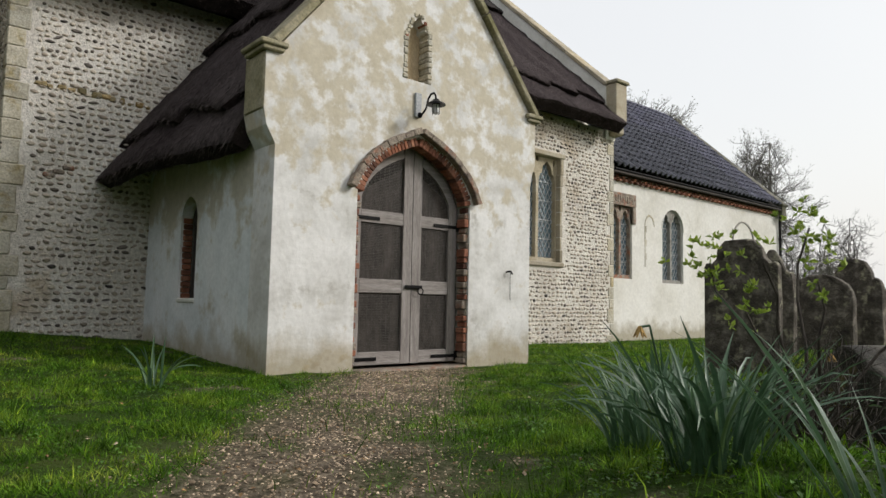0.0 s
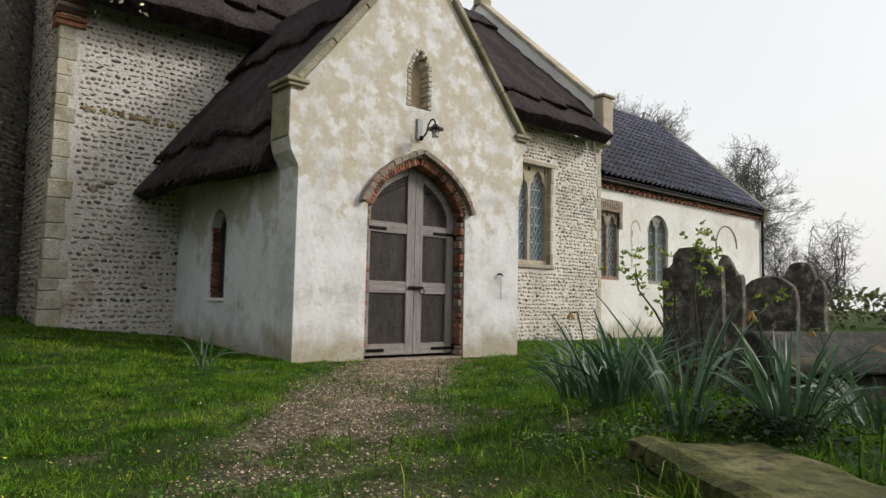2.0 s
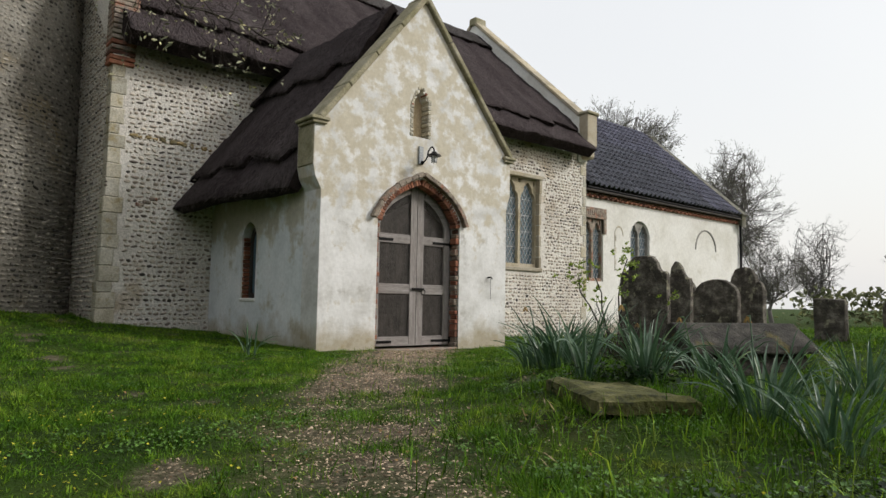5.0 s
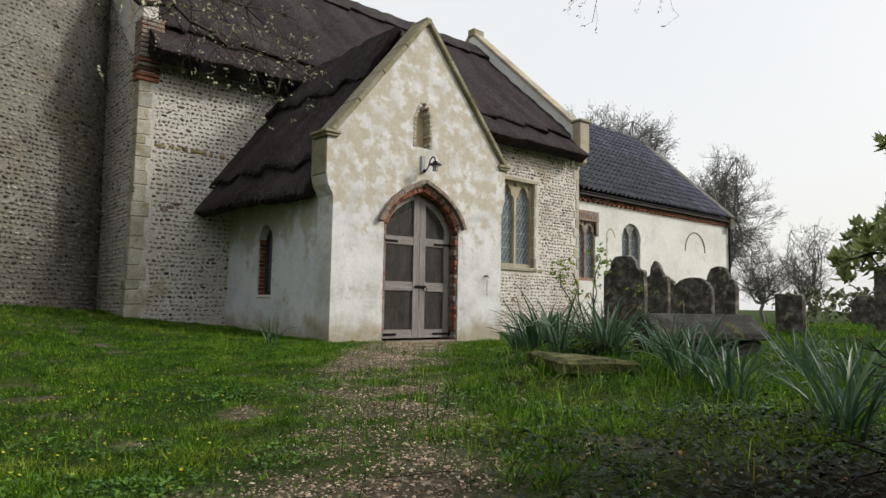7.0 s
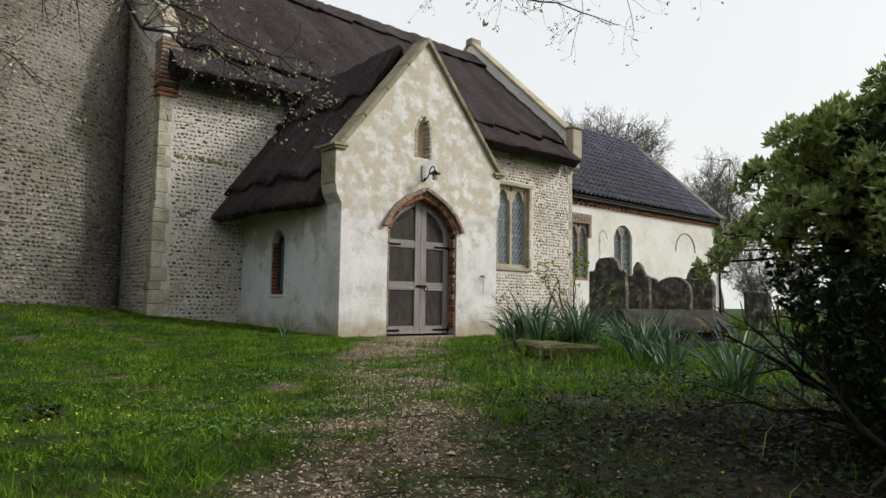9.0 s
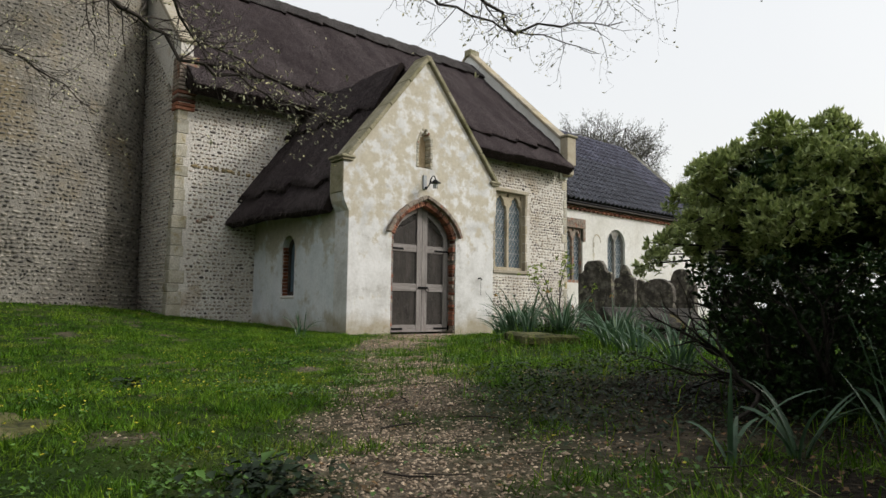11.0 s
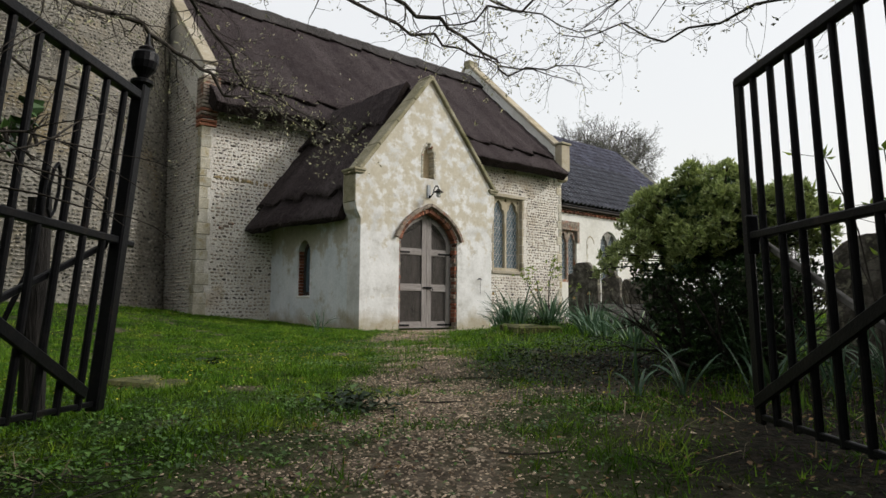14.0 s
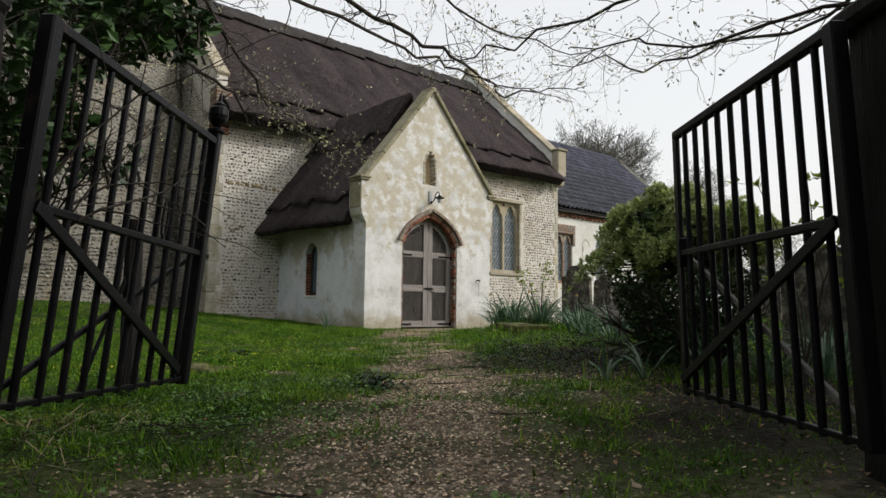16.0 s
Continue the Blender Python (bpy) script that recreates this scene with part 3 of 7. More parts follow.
# ---- thatch ----
def thatch_sheet(name, parent, place, us, start, stop, thick, rows=26, rough=0.035, solid=False, label="", seed=0.0, mat=None):
    """A coat of thatch: place(u, s) gives a point of the roof and its normal; it lies from start(u) to stop(u) up the slope."""
    verts, faces, slots = [], [], []
    n = len(us)
    for u in us:
        a, b = start(u), stop(u)
        for j in range(rows + 1):
            s = a + (b - a) * j / rows
            p, nrm = place(u, s)
            k = noise.fractal((p[0] * 2.2 + seed, p[1] * 2.2, p[2] * 2.2), 1.0, 2.0, 4) + 0.5 * noise.noise((p[0] * 13 + seed, p[1] * 5, p[2] * 5))
            lip = math.exp(-(s - a) / 0.10)
            verts.append(tuple(Vector(p) + Vector(nrm) * (thick + rough * k - 0.03 * lip)))
    low = len(verts)
    for u in us:
        a, b = start(u), stop(u)
        for j in range(rows + 1):
            p, nrm = place(u, a + (b - a) * j / rows + (0.05 if j == 0 else 0.0))
            verts.append(tuple(Vector(p) + Vector(nrm) * (0.0 if solid else thick - 0.12)))
    r = rows + 1
    for i in range(n - 1):
        for j in range(rows):
            q = i * r + j
            faces.append((q, q + r, q + r + 1, q + 1)), slots.append(0)
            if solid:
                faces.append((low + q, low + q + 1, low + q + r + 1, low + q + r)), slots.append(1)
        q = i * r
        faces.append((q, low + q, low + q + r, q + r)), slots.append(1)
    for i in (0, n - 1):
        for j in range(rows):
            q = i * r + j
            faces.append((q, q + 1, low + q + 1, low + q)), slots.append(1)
    me = bpy.data.meshes.new(name)
    me.from_pydata(verts, [], faces)
    mat = mat or M_THATCH
    # second slot, darker: cut lower edges, end faces and undersides
    me.materials.append(mat), me.materials.append(M_THATCH_EDGE)
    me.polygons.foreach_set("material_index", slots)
    me.polygons.foreach_set("use_smooth", [k == 0 for k in slots])
    bm = bmesh.new()
    bm.from_mesh(me)
    bmesh.ops.recalc_face_normals(bm, faces=bm.faces)
    bm.to_mesh(me)
    bm.free()
    sheet = under(tagged(new(name, me), label), parent)
    sv, sf = [], []
    for i in range(n - 1):
        for _ in range(9):
            f = random.random()
            a, b = Vector(verts[i * r]).lerp(Vector(verts[(i + 1) * r]), f), Vector(verts[low + i * r]).lerp(Vector(verts[low + (i + 1) * r]), f)
            up = (Vector(verts[i * r + 1]) - Vector(verts[i * r])).normalized()
            p = a.lerp(b, random.random() ** 1.6) + up * 0.02
            q = p - up * random.uniform(0.03, 0.085) + Vector((random.gauss(0, 0.012), random.gauss(0, 0.012), random.gauss(-0.01, 0.012)))
            w = Vector((random.gauss(0, 1), random.gauss(0, 1), random.gauss(0, 1))).normalized() * 0.004
            k = len(sv)
            sv += [tuple(p - w), tuple(p + w), tuple(q)]
            sf.append((k, k + 1, k + 2))
    # loose straws lying down the slope
    for i in range(n - 1):
        for _ in range(rows * 2):
            j = random.randrange(rows)
            a, b, c = Vector(verts[i * r + j]), Vector(verts[(i + 1) * r + j]), Vector(verts[i * r + j + 1])
            f, g = random.random(), random.random()
            p = a + (b - a) * f + (c - a) * g
            up, across = (c - a).normalized(), (b - a).normalized()
            out = across.cross(up)
            out = out if out.z > 0 else -out
            q = p - up * random.uniform(0.05, 0.13) + across * random.gauss(0, 0.012) + out * random.uniform(0.008, 0.026)
            w = across * random.uniform(0.003, 0.006)
            k = len(sv)
            sv += [tuple(p - w), tuple(p + w), tuple(q)]
            sf.append((k, k + 1, k + 2))
    tagged(under(pydata("straw_fringe", sv, sf, M_STRAW), parent), kind="stuff")
    return sheet


def stepped(base, length, rise, seed):
    """The broken, slanting lower edge of an upper coat of thatch."""
    def edge(u):
        k = math.floor(u / length)
        f = u / length - k
        tilt = rise * (1 + 0.5 * noise.noise((k * 5.1, seed, 3.0)))
        jig = 0.10 * noise.noise((k * 7.3, seed, 0.0)) + 0.022 * noise.noise((u * 9.0, seed, 1.0))
        return base + tilt * (f - 0.5) + jig
    return edge


def slope_place(y0, z0, y1, z1):
    run = Vector((0, y1 - y0, z1 - z0))
    way = run.normalized()
    nrm = Vector((0, -way.z, way.y)) if y1 > y0 else Vector((0, way.z, -way.y))
    return (lambda u, s: ((u, y0 + way.y * s, z0 + way.z * s), nrm)), run.length


RIDGE = NRZ - 0.86
nave_us = [NX0 + 0.06 + (9.54 - NX0) * i / 150 for i in range(151)]
n_place, n_len = slope_place(NY - 0.42, 4.42, NRY, RIDGE)
thatch_sheet("thatch", nave, n_place, nave_us, lambda u: 0.04 * math.sin(u * 1.7) + 0.03 * noise.noise((u * 3, 0, 0)), lambda u: n_len, 0.30, rows=40, solid=True, label="dark weathered reed thatch")
thatch_sheet("thatch_upper_coat", nave, n_place, nave_us, stepped(0.74, 0.95, -0.22, 2.0), lambda u: n_len, 0.405, rows=36, seed=5.0)
thatch_sheet("thatch_ridge_cap", nave, n_place, nave_us, stepped(n_len - 0.66, 1.1, -0.20, 9.0), lambda u: n_len + 0.12, 0.50, rows=10, seed=9.0, mat=M_THATCH_RIDGE)
nb_place, nb_len = slope_place(2 * NRY - NY + 0.42, 4.33, NRY, RIDGE)
thatch_sheet("thatch", nave, nb_place, nave_us[::5], lambda u: 0.0, lambda u: nb_len + 0.12, 0.38, rows=10, solid=True)


def porch_slope(side):
    x0 = -0.52 if side < 0 else PX1 + 0.52
    run = Vector((PMID - x0, 0, 4.72 - 1.98))
    way = run.normalized()
    nrm = Vector((-way.z, 0, way.x)) if side < 0 else Vector((way.z, 0, -way.x))
    nrm = nrm if nrm.z > 0 else -nrm

    def place(u, s):
        droop = -0.05 * smooth_step(u, 1.0, 3.6) * (1 - s / run.length)
        tuck = (0.40 * (1 - smooth_step(u, 0.3, 2.6))) * (1 - s / run.length) * (1 if side < 0 else -1)
        return (x0 + tuck + way.x * s, u, 2.0 + way.z * s + droop), nrm
    return place, run.length


for side in (-1, 1):
    p_place, p_len = porch_slope(side)
    back = NY + 0.05
    p_us = [0.42 + (back + 1.1 - 0.42) * i / 90 for i in range(91)]

    def p_start(u):
        """Inside the nave roof the porch thatch only shows above the eaves."""
        return 0.03 * noise.noise((u * 3, 3, 0)) + 0.02 * math.sin(u * 4) + max(0.0, (u - NY) * 2.6)
    thatch_sheet("thatch", porch, p_place, p_us, p_start, lambda u: p_len, 0.20, rows=26, solid=True, label="dark weathered reed thatch", mat=M_THATCH_PORCH)
    thatch_sheet("thatch_upper_coat", porch, p_place, p_us, lambda u: max(stepped(0.60, 0.88, 0.24, 4.0)(u), (u - NY) * 2.6), lambda u: p_len, 0.295, rows=24, seed=3.0, mat=M_THATCH_PORCH)
    thatch_sheet("thatch_ridge_cap", porch, p_place, p_us, lambda u: max(stepped(p_len - 1.14, 1.15, 0.24, 8.0)(u), (u - NY) * 2.6), lambda u: p_len + 0.06, 0.385, rows=14, seed=7.0, mat=M_THATCH_PORCH)


# ---- copings, kneelers ----
def sloped_block(bm, a, b, across, up, bevel=0.012):
    """A stone bar from a to b, across wide to either side and up thick."""
    a, b, across, up = Vector(a), Vector(b), Vector(across), Vector(up)
    vs = [bm.verts.new(p + across * i + up * j) for p in (a, b) for i, j in ((-1, 0), (1, 0), (1, 1), (-1, 1))]
    for q in ((0, 1, 2, 3), (7, 6, 5, 4), (0, 4, 5, 1), (1, 5, 6, 2), (2, 6, 7, 3), (3, 7, 4, 0)):
        bm.faces.new([vs[i] for i in q])
    bmesh.ops.recalc_face_normals(bm, faces=bm.faces)
    if bevel:
        bmesh.ops.bevel(bm, geom=list(bm.edges), offset=bevel, segments=1, affect="EDGES", profile=0.5)
    return bm


def coping_run(parent, a, b, across, up, count, mat, label=""):
    a, b = Vector(a), Vector(b)
    for i in range(count):
        p, q = a.lerp(b, i / count), a.lerp(b, (i + 1) / count)
        q = p.lerp(q, 0.985)
        held("coping_stone", sloped_block(bmesh.new(), p, q, across, Vector(up) * (1 + 0.12 * noise.noise((i * 3.7, a.x, 2)))), mat, parent, label)


coping_run(porch, (-0.03, 0.14, 2.94), (PMID, 0.14, 5.0), (0, 0.21, 0), (-0.055, 0, 0.05), 4, M_COPING, "moss-stained stone coping")
coping_run(porch, (3.37, 0.14, 2.94), (PMID, 0.14, 5.0), (0, 0.21, 0), (0.055, 0, 0.05), 4, M_COPING, "moss-stained stone coping")
held("apex_stone", sloped_block(bmesh.new(), (PMID - 0.07, 0.14, 4.96), (PMID + 0.07, 0.14, 4.96), (0, 0.215, 0), (0, 0, 0.13), 0.03), M_COPING, porch)
for x0, x1 in ((-0.20, 0.07), (3.24, 3.50)):
    cap = bmesh.new()
    box(cap, x0, x1, -0.07, 0.38, 2.925, 2.975, 0.012)
    box(cap, x0 + 0.03, x1 - 0.03, -0.045, 0.36, 2.885, 2.925, 0.008)
    held("kneeler_cap", cap, M_COPING, porch, "mossy moulded stone cap")
held("kneeler", boxed(-0.135, -0.0, 0.004, 0.40, 2.36, 2.885, bevel=0.012), M_COPING, porch)

# nave gables
for gx0, gx1, name in ((9.56, 9.99, "east"), (NX0 - 0.06, NX0 + 0.26, "west")):
    mx, half = (gx0 + gx1) / 2, (gx1 - gx0) / 2
    for sy in (-1, 1):
        y_low = NRY + sy * (NRY - NY + 0.06)
        base_z = 5.58 if name == "east" else 5.50
        par = slab(bmesh.new(), [(y_low, base_z - 1.2), (NRY, NRZ - 1.2), (NRY, NRZ + 0.02), (y_low, base_z)], [], west(gx0 + 0.04), gx1 - gx0 - 0.08)
        held("parapet", par, M_RENDER_PLAIN if name == "east" else M_MORTAR, nave)
        coping_run(nave, (mx, y_low, base_z), (mx, NRY, NRZ + 0.05), (half, 0, 0), (0, sy * 0.05, 0.07), 7, M_STONE)
held("kneeler", boxed(9.62, 10.02, 3.20, 3.52, 4.78, 5.62, bevel=0.015), M_STONE, nave, "pale stone kneeler")
held("kneeler_cap", boxed(9.58, 10.06, 3.15, 3.56, 5.62, 5.70, bevel=0.02), M_COPING, nave)
held("corbel", boxed(9.70, 10.0, 3.24, 3.55, 4.46, 4.78, bevel=0.05), M_STONE, nave)
held("apex_stone", boxed(9.54, 10.02, NRY - 0.16, NRY + 0.16, NRZ - 0.05, NRZ + 0.22, bevel=0.04), M_COPING, nave)
for i in range(14):
    held("brick", boxed(NX0 - 0.07 + 0.004 * (i % 2), NX0 + 0.30, NY - 0.05 - 0.016 * min(i, 8), NY + 0.2, 4.20 + 0.075 * i, 4.265 + 0.075 * i, bevel=0.010), M_BRICK if i in (0, 1, 2, 4) else M_FERROUS, nave)

# chancel gable
for sy in (-1, 1):
    y_low = CRY + sy * (CRY - CY + 0.22)
    held("parapet", slab(bmesh.new(), [(y_low, 3.45), (CRY, CRZ - 0.45), (CRY, CRZ + 0.03), (y_low, 3.82)], [], west(CX1 - 0.22), 0.28), M_COPING_DARK, chancel)
    coping_run(chancel, (CX1 - 0.06, y_low, 3.82), (CX1 - 0.06, CRY, CRZ + 0.05), (0.2, 0, 0), (0, sy * 0.05, 0.08), 6, M_COPING_DARK)
held("apex_stone", boxed(CX1 - 0.28, CX1 + 0.16, CRY - 0.14, CRY + 0.14, CRZ + 0.02, CRZ + 0.2, bevel=0.04), M_COPING_DARK, chancel)

# ---- doorway: brick arch, hood, jambs ----
def arch_ring(parent, name, cx, w, zs, za, y0, y1, thick, count, mat, gap=0.08, label="", bulge=0.0):
    """Wedge-shaped pieces round a pointed arch."""
    n = 60
    line = arch_top(cx, w, zs, za, n, bulge)
    total = len(line) - 1
    for i in range(count):
        a, b = (i + gap / 2) / count * total, (i + 1 - gap / 2) / count * total

        def at(t):
            k = min(total - 1, int(t))
            f = t - k
            p, q = Vector(line[k]), Vector(line[k + 1])
            d = (q - p).normalized()
            return p.lerp(q, f), Vector((-d.y, d.x))
        (p, pn), (q, qn) = at(a), at(b)
        wob = 0.012 * noise.noise((i * 5.1, cx, y0))
        bm = bmesh.new()
        ring = [p, q, q + qn * (thick + wob), p + pn * (thick + wob)]
        vs = [bm.verts.new((c.x, y, c.y)) for y in (y0 - wob * 0.6, y1) for c in ring]
        for f in ((0, 1, 2, 3), (7, 6, 5, 4), (0, 4, 5, 1), (1, 5, 6, 2), (2, 6, 7, 3), (3, 7, 4, 0)):
            bm.faces.new([vs[k] for k in f])
        bmesh.ops.recalc_face_normals(bm, faces=bm.faces)
        bmesh.ops.bevel(bm, geom=list(bm.edges), offset=0.006, segments=1, affect="EDGES", profile=0.5)
        held(name, bm, mat, parent, label)


arch_ring(porch, "brick", DOOR_CX, DOOR_W - 0.14, DOOR_ZS, DOOR_ZA - 0.09, -0.004, 0.14, 0.095, 40, M_BRICK, bulge=DOOR_BULGE)
arch_ring(porch, "hood_stone", DOOR_CX, DOOR_W + 0.12, DOOR_ZS + 0.02, DOOR_ZA + 0.03, -0.085, 0.05, 0.065, 18, M_FERROUS, 0.03, "weathered brick and flint hood mould", DOOR_BULGE)
random.seed(4)
for side, x_face in ((0, DOOR_CX - DOOR_W / 2), (1, DOOR_CX + DOOR_W / 2)):
    z = -0.05
    while z < DOOR_ZS - 0.03:
        h = random.choice((0.065, 0.065, 0.07, 0.10))
        inset = random.uniform(0.03, 0.065)
        x0, x1 = (x_face - 0.02, x_face + inset) if side == 0 else (x_face - inset, x_face + 0.02)
        mat = M_BRICK if random.random() < 0.5 else M_FERROUS
        held("jamb_brick", boxed(x0, x1, 0.012 + random.uniform(0, 0.02), 0.15, z, z + h - 0.008, bevel=0.008), mat, porch)
        z += h
held("threshold", boxed(0.89, 2.35, -0.01, 0.42, -0.12, 0.0, bevel=0.015), M_FERROUS, porch, "worn stone threshold")

# ---- double door ----
DY = 0.165
M_BACKING = material("dark_brown_board", [(0.35, (0.026, 0.020, 0.017)), (0.5, (0.060, 0.048, 0.042)), (0.65, (0.105, 0.088, 0.078))], scale=2.6, stretch=(3, 3, 0.9), bump=0.2, rough=0.7)
door = thing("double_door", DOOR_CX, DY, 0, "closed pair of silvered oak framed doors with wire mesh panels", "door")
L0, L1, LZ = DOOR_CX - DOOR_W / 2 + 0.045, DOOR_CX + DOOR_W / 2 - 0.045, 0.035


def head_z(x, shrink=0.0):
    """Underside of the door arch at x."""
    w, za = L1 - L0 - 2 * shrink, DOOR_ZA - 0.07 - shrink * 1.25
    pts = arch_top(DOOR_CX, w, DOOR_ZS - 0.02, za, 40, DOOR_BULGE)
    for (a, b), (c, d) in zip(pts, pts[1:]):
        if a <= x <= c and c > a:
            return b + (d - b) * (x - a) / (c - a)
    return DOOR_ZS - 0.02


def door_leaf(x0, x1, hinge_left):
    leaf = under(new("leaf"), door)
    leaf.matrix_basis = pose((x0 + x1) / 2, DY, 0)
    tagged(leaf, "oak leaf framed in six members with fine mesh")

    def piece(name, bm, mat, parent=leaf, label=""):
        ob = part(name, bm, mat, None, label)
        ob.parent = parent
        ob.matrix_parent_inverse = (door.matrix_basis @ door.matrix_basis.inverted() @ pose((x0 + x1) / 2, DY, 0)).inverted()
        return ob
    s = 0.115
    meet = x1 if hinge_left else x0
    outer_x = x0 if hinge_left else x1
    o0, o1 = (x0, x0 + s) if hinge_left else (x1 - s, x1)
    m0, m1 = (x1 - s, x1) if hinge_left else (x0, x0 + s)
    piece("stile", boxed(o0, o1, DY, DY + 0.055, LZ, DOOR_ZS + 0.02, bevel=0.005), M_OAK)
    bm = bmesh.new()
    za, zb = head_z(m0), head_z(m1)
    slab(bm, [(m0, LZ), (m1, LZ), (m1, zb), (m0, za)], [], south(DY), 0.055)
    piece("stile", bm, M_OAK)
    for z0, z1, nm in ((LZ, LZ + 0.13, "bottom_rail"), (0.76, 0.90, "lock_rail"), (1.47, 1.60, "upper_rail")):
        piece(nm, boxed(min(o1, m1), max(o0, m0), DY + 0.003, DY + 0.052, z0, z1, bevel=0.004), M_OAK_RAIL)
    # curved head: a band that follows the arch
    band = arch_top(DOOR_CX, L1 - L0, DOOR_ZS - 0.02, DOOR_ZA - 0.07, 24, DOOR_BULGE)
    half = band[:25] if hinge_left else band[24:][::-1]
    outer_pts, inner_pts = [], []
    for k, (hx, hz) in enumerate(half):
        q0, q1 = half[max(0, k - 1)], half[min(24, k + 1)]
        way = Vector((q1[0] - q0[0], q1[1] - q0[1])).normalized()
        inn = Vector((way.y, -way.x)) * (0.105 if hinge_left else -0.105)
        inside = hx < m0 if hinge_left else hx > m1
        if inside:
            outer_pts.append((hx, hz))
            ix = hx + inn.x
            ix = min(ix, m0) if hinge_left else max(ix, m1)
            inner_pts.append((ix, hz + inn.y))
    loop = outer_pts + inner_pts[::-1]
    clean = [p for i, p in enumerate(loop) if i == 0 or (abs(p[0] - loop[i - 1][0]) + abs(p[1] - loop[i - 1][1])) > 1e-4]
    piece("head", slab(bmesh.new(), clean, [], south(DY + 0.002), 0.05), M_OAK_RAIL)
    # mesh panels
    p0, p1 = min(o1, m1), max(o0, m0)
    for z0, z1 in ((LZ + 0.13, 0.76), (0.90, 1.47), (1.60, 2.25)):
        bm = bmesh.new()
        z = z0 + 0.008
        while z < z1:
            a, b = p0, p1
            if z > DOOR_ZS - 0.05:
                while a < b and head_z(a, 0.08) < z + 0.02:
                    a += 0.01
                while b > a and head_z(b, 0.08) < z + 0.02:
                    b -= 0.01
            if b - a > 0.03:
                box(bm, a, b, DY + 0.022, DY + 0.026, z, z + 0.0055)
            z += 0.0165
        for k in range(1, 9):
            x = p0 + (p1 - p0) * k / 9
            top = min(z1, head_z(x, 0.10) - 0.02)
            if top > z0 + 0.02:
                box(bm, x - 0.0015, x + 0.0015, DY + 0.027, DY + 0.030, z0, top)
        piece("wire_mesh", bm, M_MESH, leaf, "dark fine wire mesh")
        top_z = min(z1, head_z((p0 + p1) / 2, 0.10) - 0.01)
        side_z = min(z1, DOOR_ZS + 0.05)
        hi, lo = (side_z, top_z) if hinge_left else (top_z, side_z)
        piece("backing_board", slab(bmesh.new(), [(p0, z0), (p1, z0), (p1, lo), (p0, hi)], [], south(DY + 0.036), 0.012), M_BACKING)
    for z in (1.515, LZ + 0.06):
        bm = bmesh.new()
        h0, h1 = (x0 - 0.01, x0 + 0.34) if hinge_left else (x1 - 0.34, x1 + 0.01)
        box(bm, h0, h1, DY - 0.010, DY, z - 0.018, z + 0.018, 0.004)
        hx = x0 - 0.01 if hinge_left else x1 + 0.01
        tube(bm, (hx, DY - 0.008, z - 0.05), (hx, DY - 0.008, z + 0.05), 0.022, sides=10)
        for k in (0.3, 0.6, 0.9):
            bmesh.ops.create_uvsphere(bm, u_segments=6, v_segments=4, radius=0.008, matrix=Matrix.Translation((h0 + (h1 - h0) * k, DY - 0.011, z)))
        piece("strap_hinge", bm, M_IRON, leaf, "black iron strap hinge")
    return leaf


door_leaf(L0, DOOR_CX + 0.065, True)
door_leaf(DOOR_CX + 0.075, L1, False)
bm = boxed(DOOR_CX - 0.02, DOOR_CX + 0.20, DY - 0.03, DY - 0.004, 0.815, 0.85, bevel=0.006)
for k in range(12):
    a, b = k * math.tau / 12, (k + 1) * math.tau / 12
    tube(bm, (DOOR_CX + 0.17 + 0.035 * math.sin(a), DY - 0.036, 0.79 + 0.035 * math.cos(a)), (DOOR_CX + 0.17 + 0.035 * math.sin(b), DY - 0.036, 0.79 + 0.035 * math.cos(b)), 0.006, sides=6)
held("latch", bm, M_IRON, door, "black iron latch with ring handle")

# ---- niche, lamp, wall ring ----
held("niche_back", boxed(1.40, 1.77, 0.15, 0.19, 2.95, 3.80), material("niche_ochre", [(0.3, (0.46, 0.35, 0.21)), (0.7, (0.60, 0.49, 0.33))], scale=4, stretch=(3, 3, 0.6), bump=0.2), porch)
random.seed(8)
for sx in (1.425, 1.745):
    z = 2.99
    while z < 3.5:
        h = random.uniform(0.05, 0.09)
        wide = random.uniform(0.035, 0.06)
        held("jamb_brick", boxed(sx - wide / 2 - 0.012, sx + wide / 2, -0.012, 0.2, z, z + h - 0.006, bevel=0.01), M_QUOIN, porch)
        z += h
for side in (-1, 1):
    for (a, za), (b, zb) in zip(NICHE_HALF[1:], NICHE_HALF[2:]):
        cx, cz = 1.585 + side * ((a + b) / 2 + 0.022), (za + zb) / 2 + 0.012
        held("niche_head", boxed(cx - 0.026, cx + 0.026, -0.010 - random.uniform(0, 0.006), 0.12, cz - 0.026, cz + 0.026, bevel=0.012), M_BRICK if random.random() < 0.25 else M_QUOIN, porch)

lamp = thing("wall_lamp", 1.60, 0.0, 2.7, "black swan-neck wall lantern with a glass jar shade", "lamp")
held("back_plate", boxed(1.545, 1.625, -0.03, 0.003, 2.60, 2.86, bevel=0.006), M_PLASTIC, lamp, "grey backing board")
bm = bmesh.new()
neck = [(1.605, -0.03, 2.625), (1.607, -0.07, 2.635), (1.61, -0.12, 2.68), (1.612, -0.15, 2.77), (1.614, -0.19, 2.815), (1.616, -0.235, 2.82), (1.618, -0.262, 2.79), (1.62, -0.27, 2.735)]
for a, b in zip(neck, neck[1:]):
    tube(bm, a, b, 0.0105, sides=8)
bmesh.ops.create_uvsphere(bm, u_segments=10, v_segments=6, radius=0.03, matrix=Matrix.Translation((1.60, -0.03, 2.625)))
held("swan_neck", bm, M_IRON, lamp)
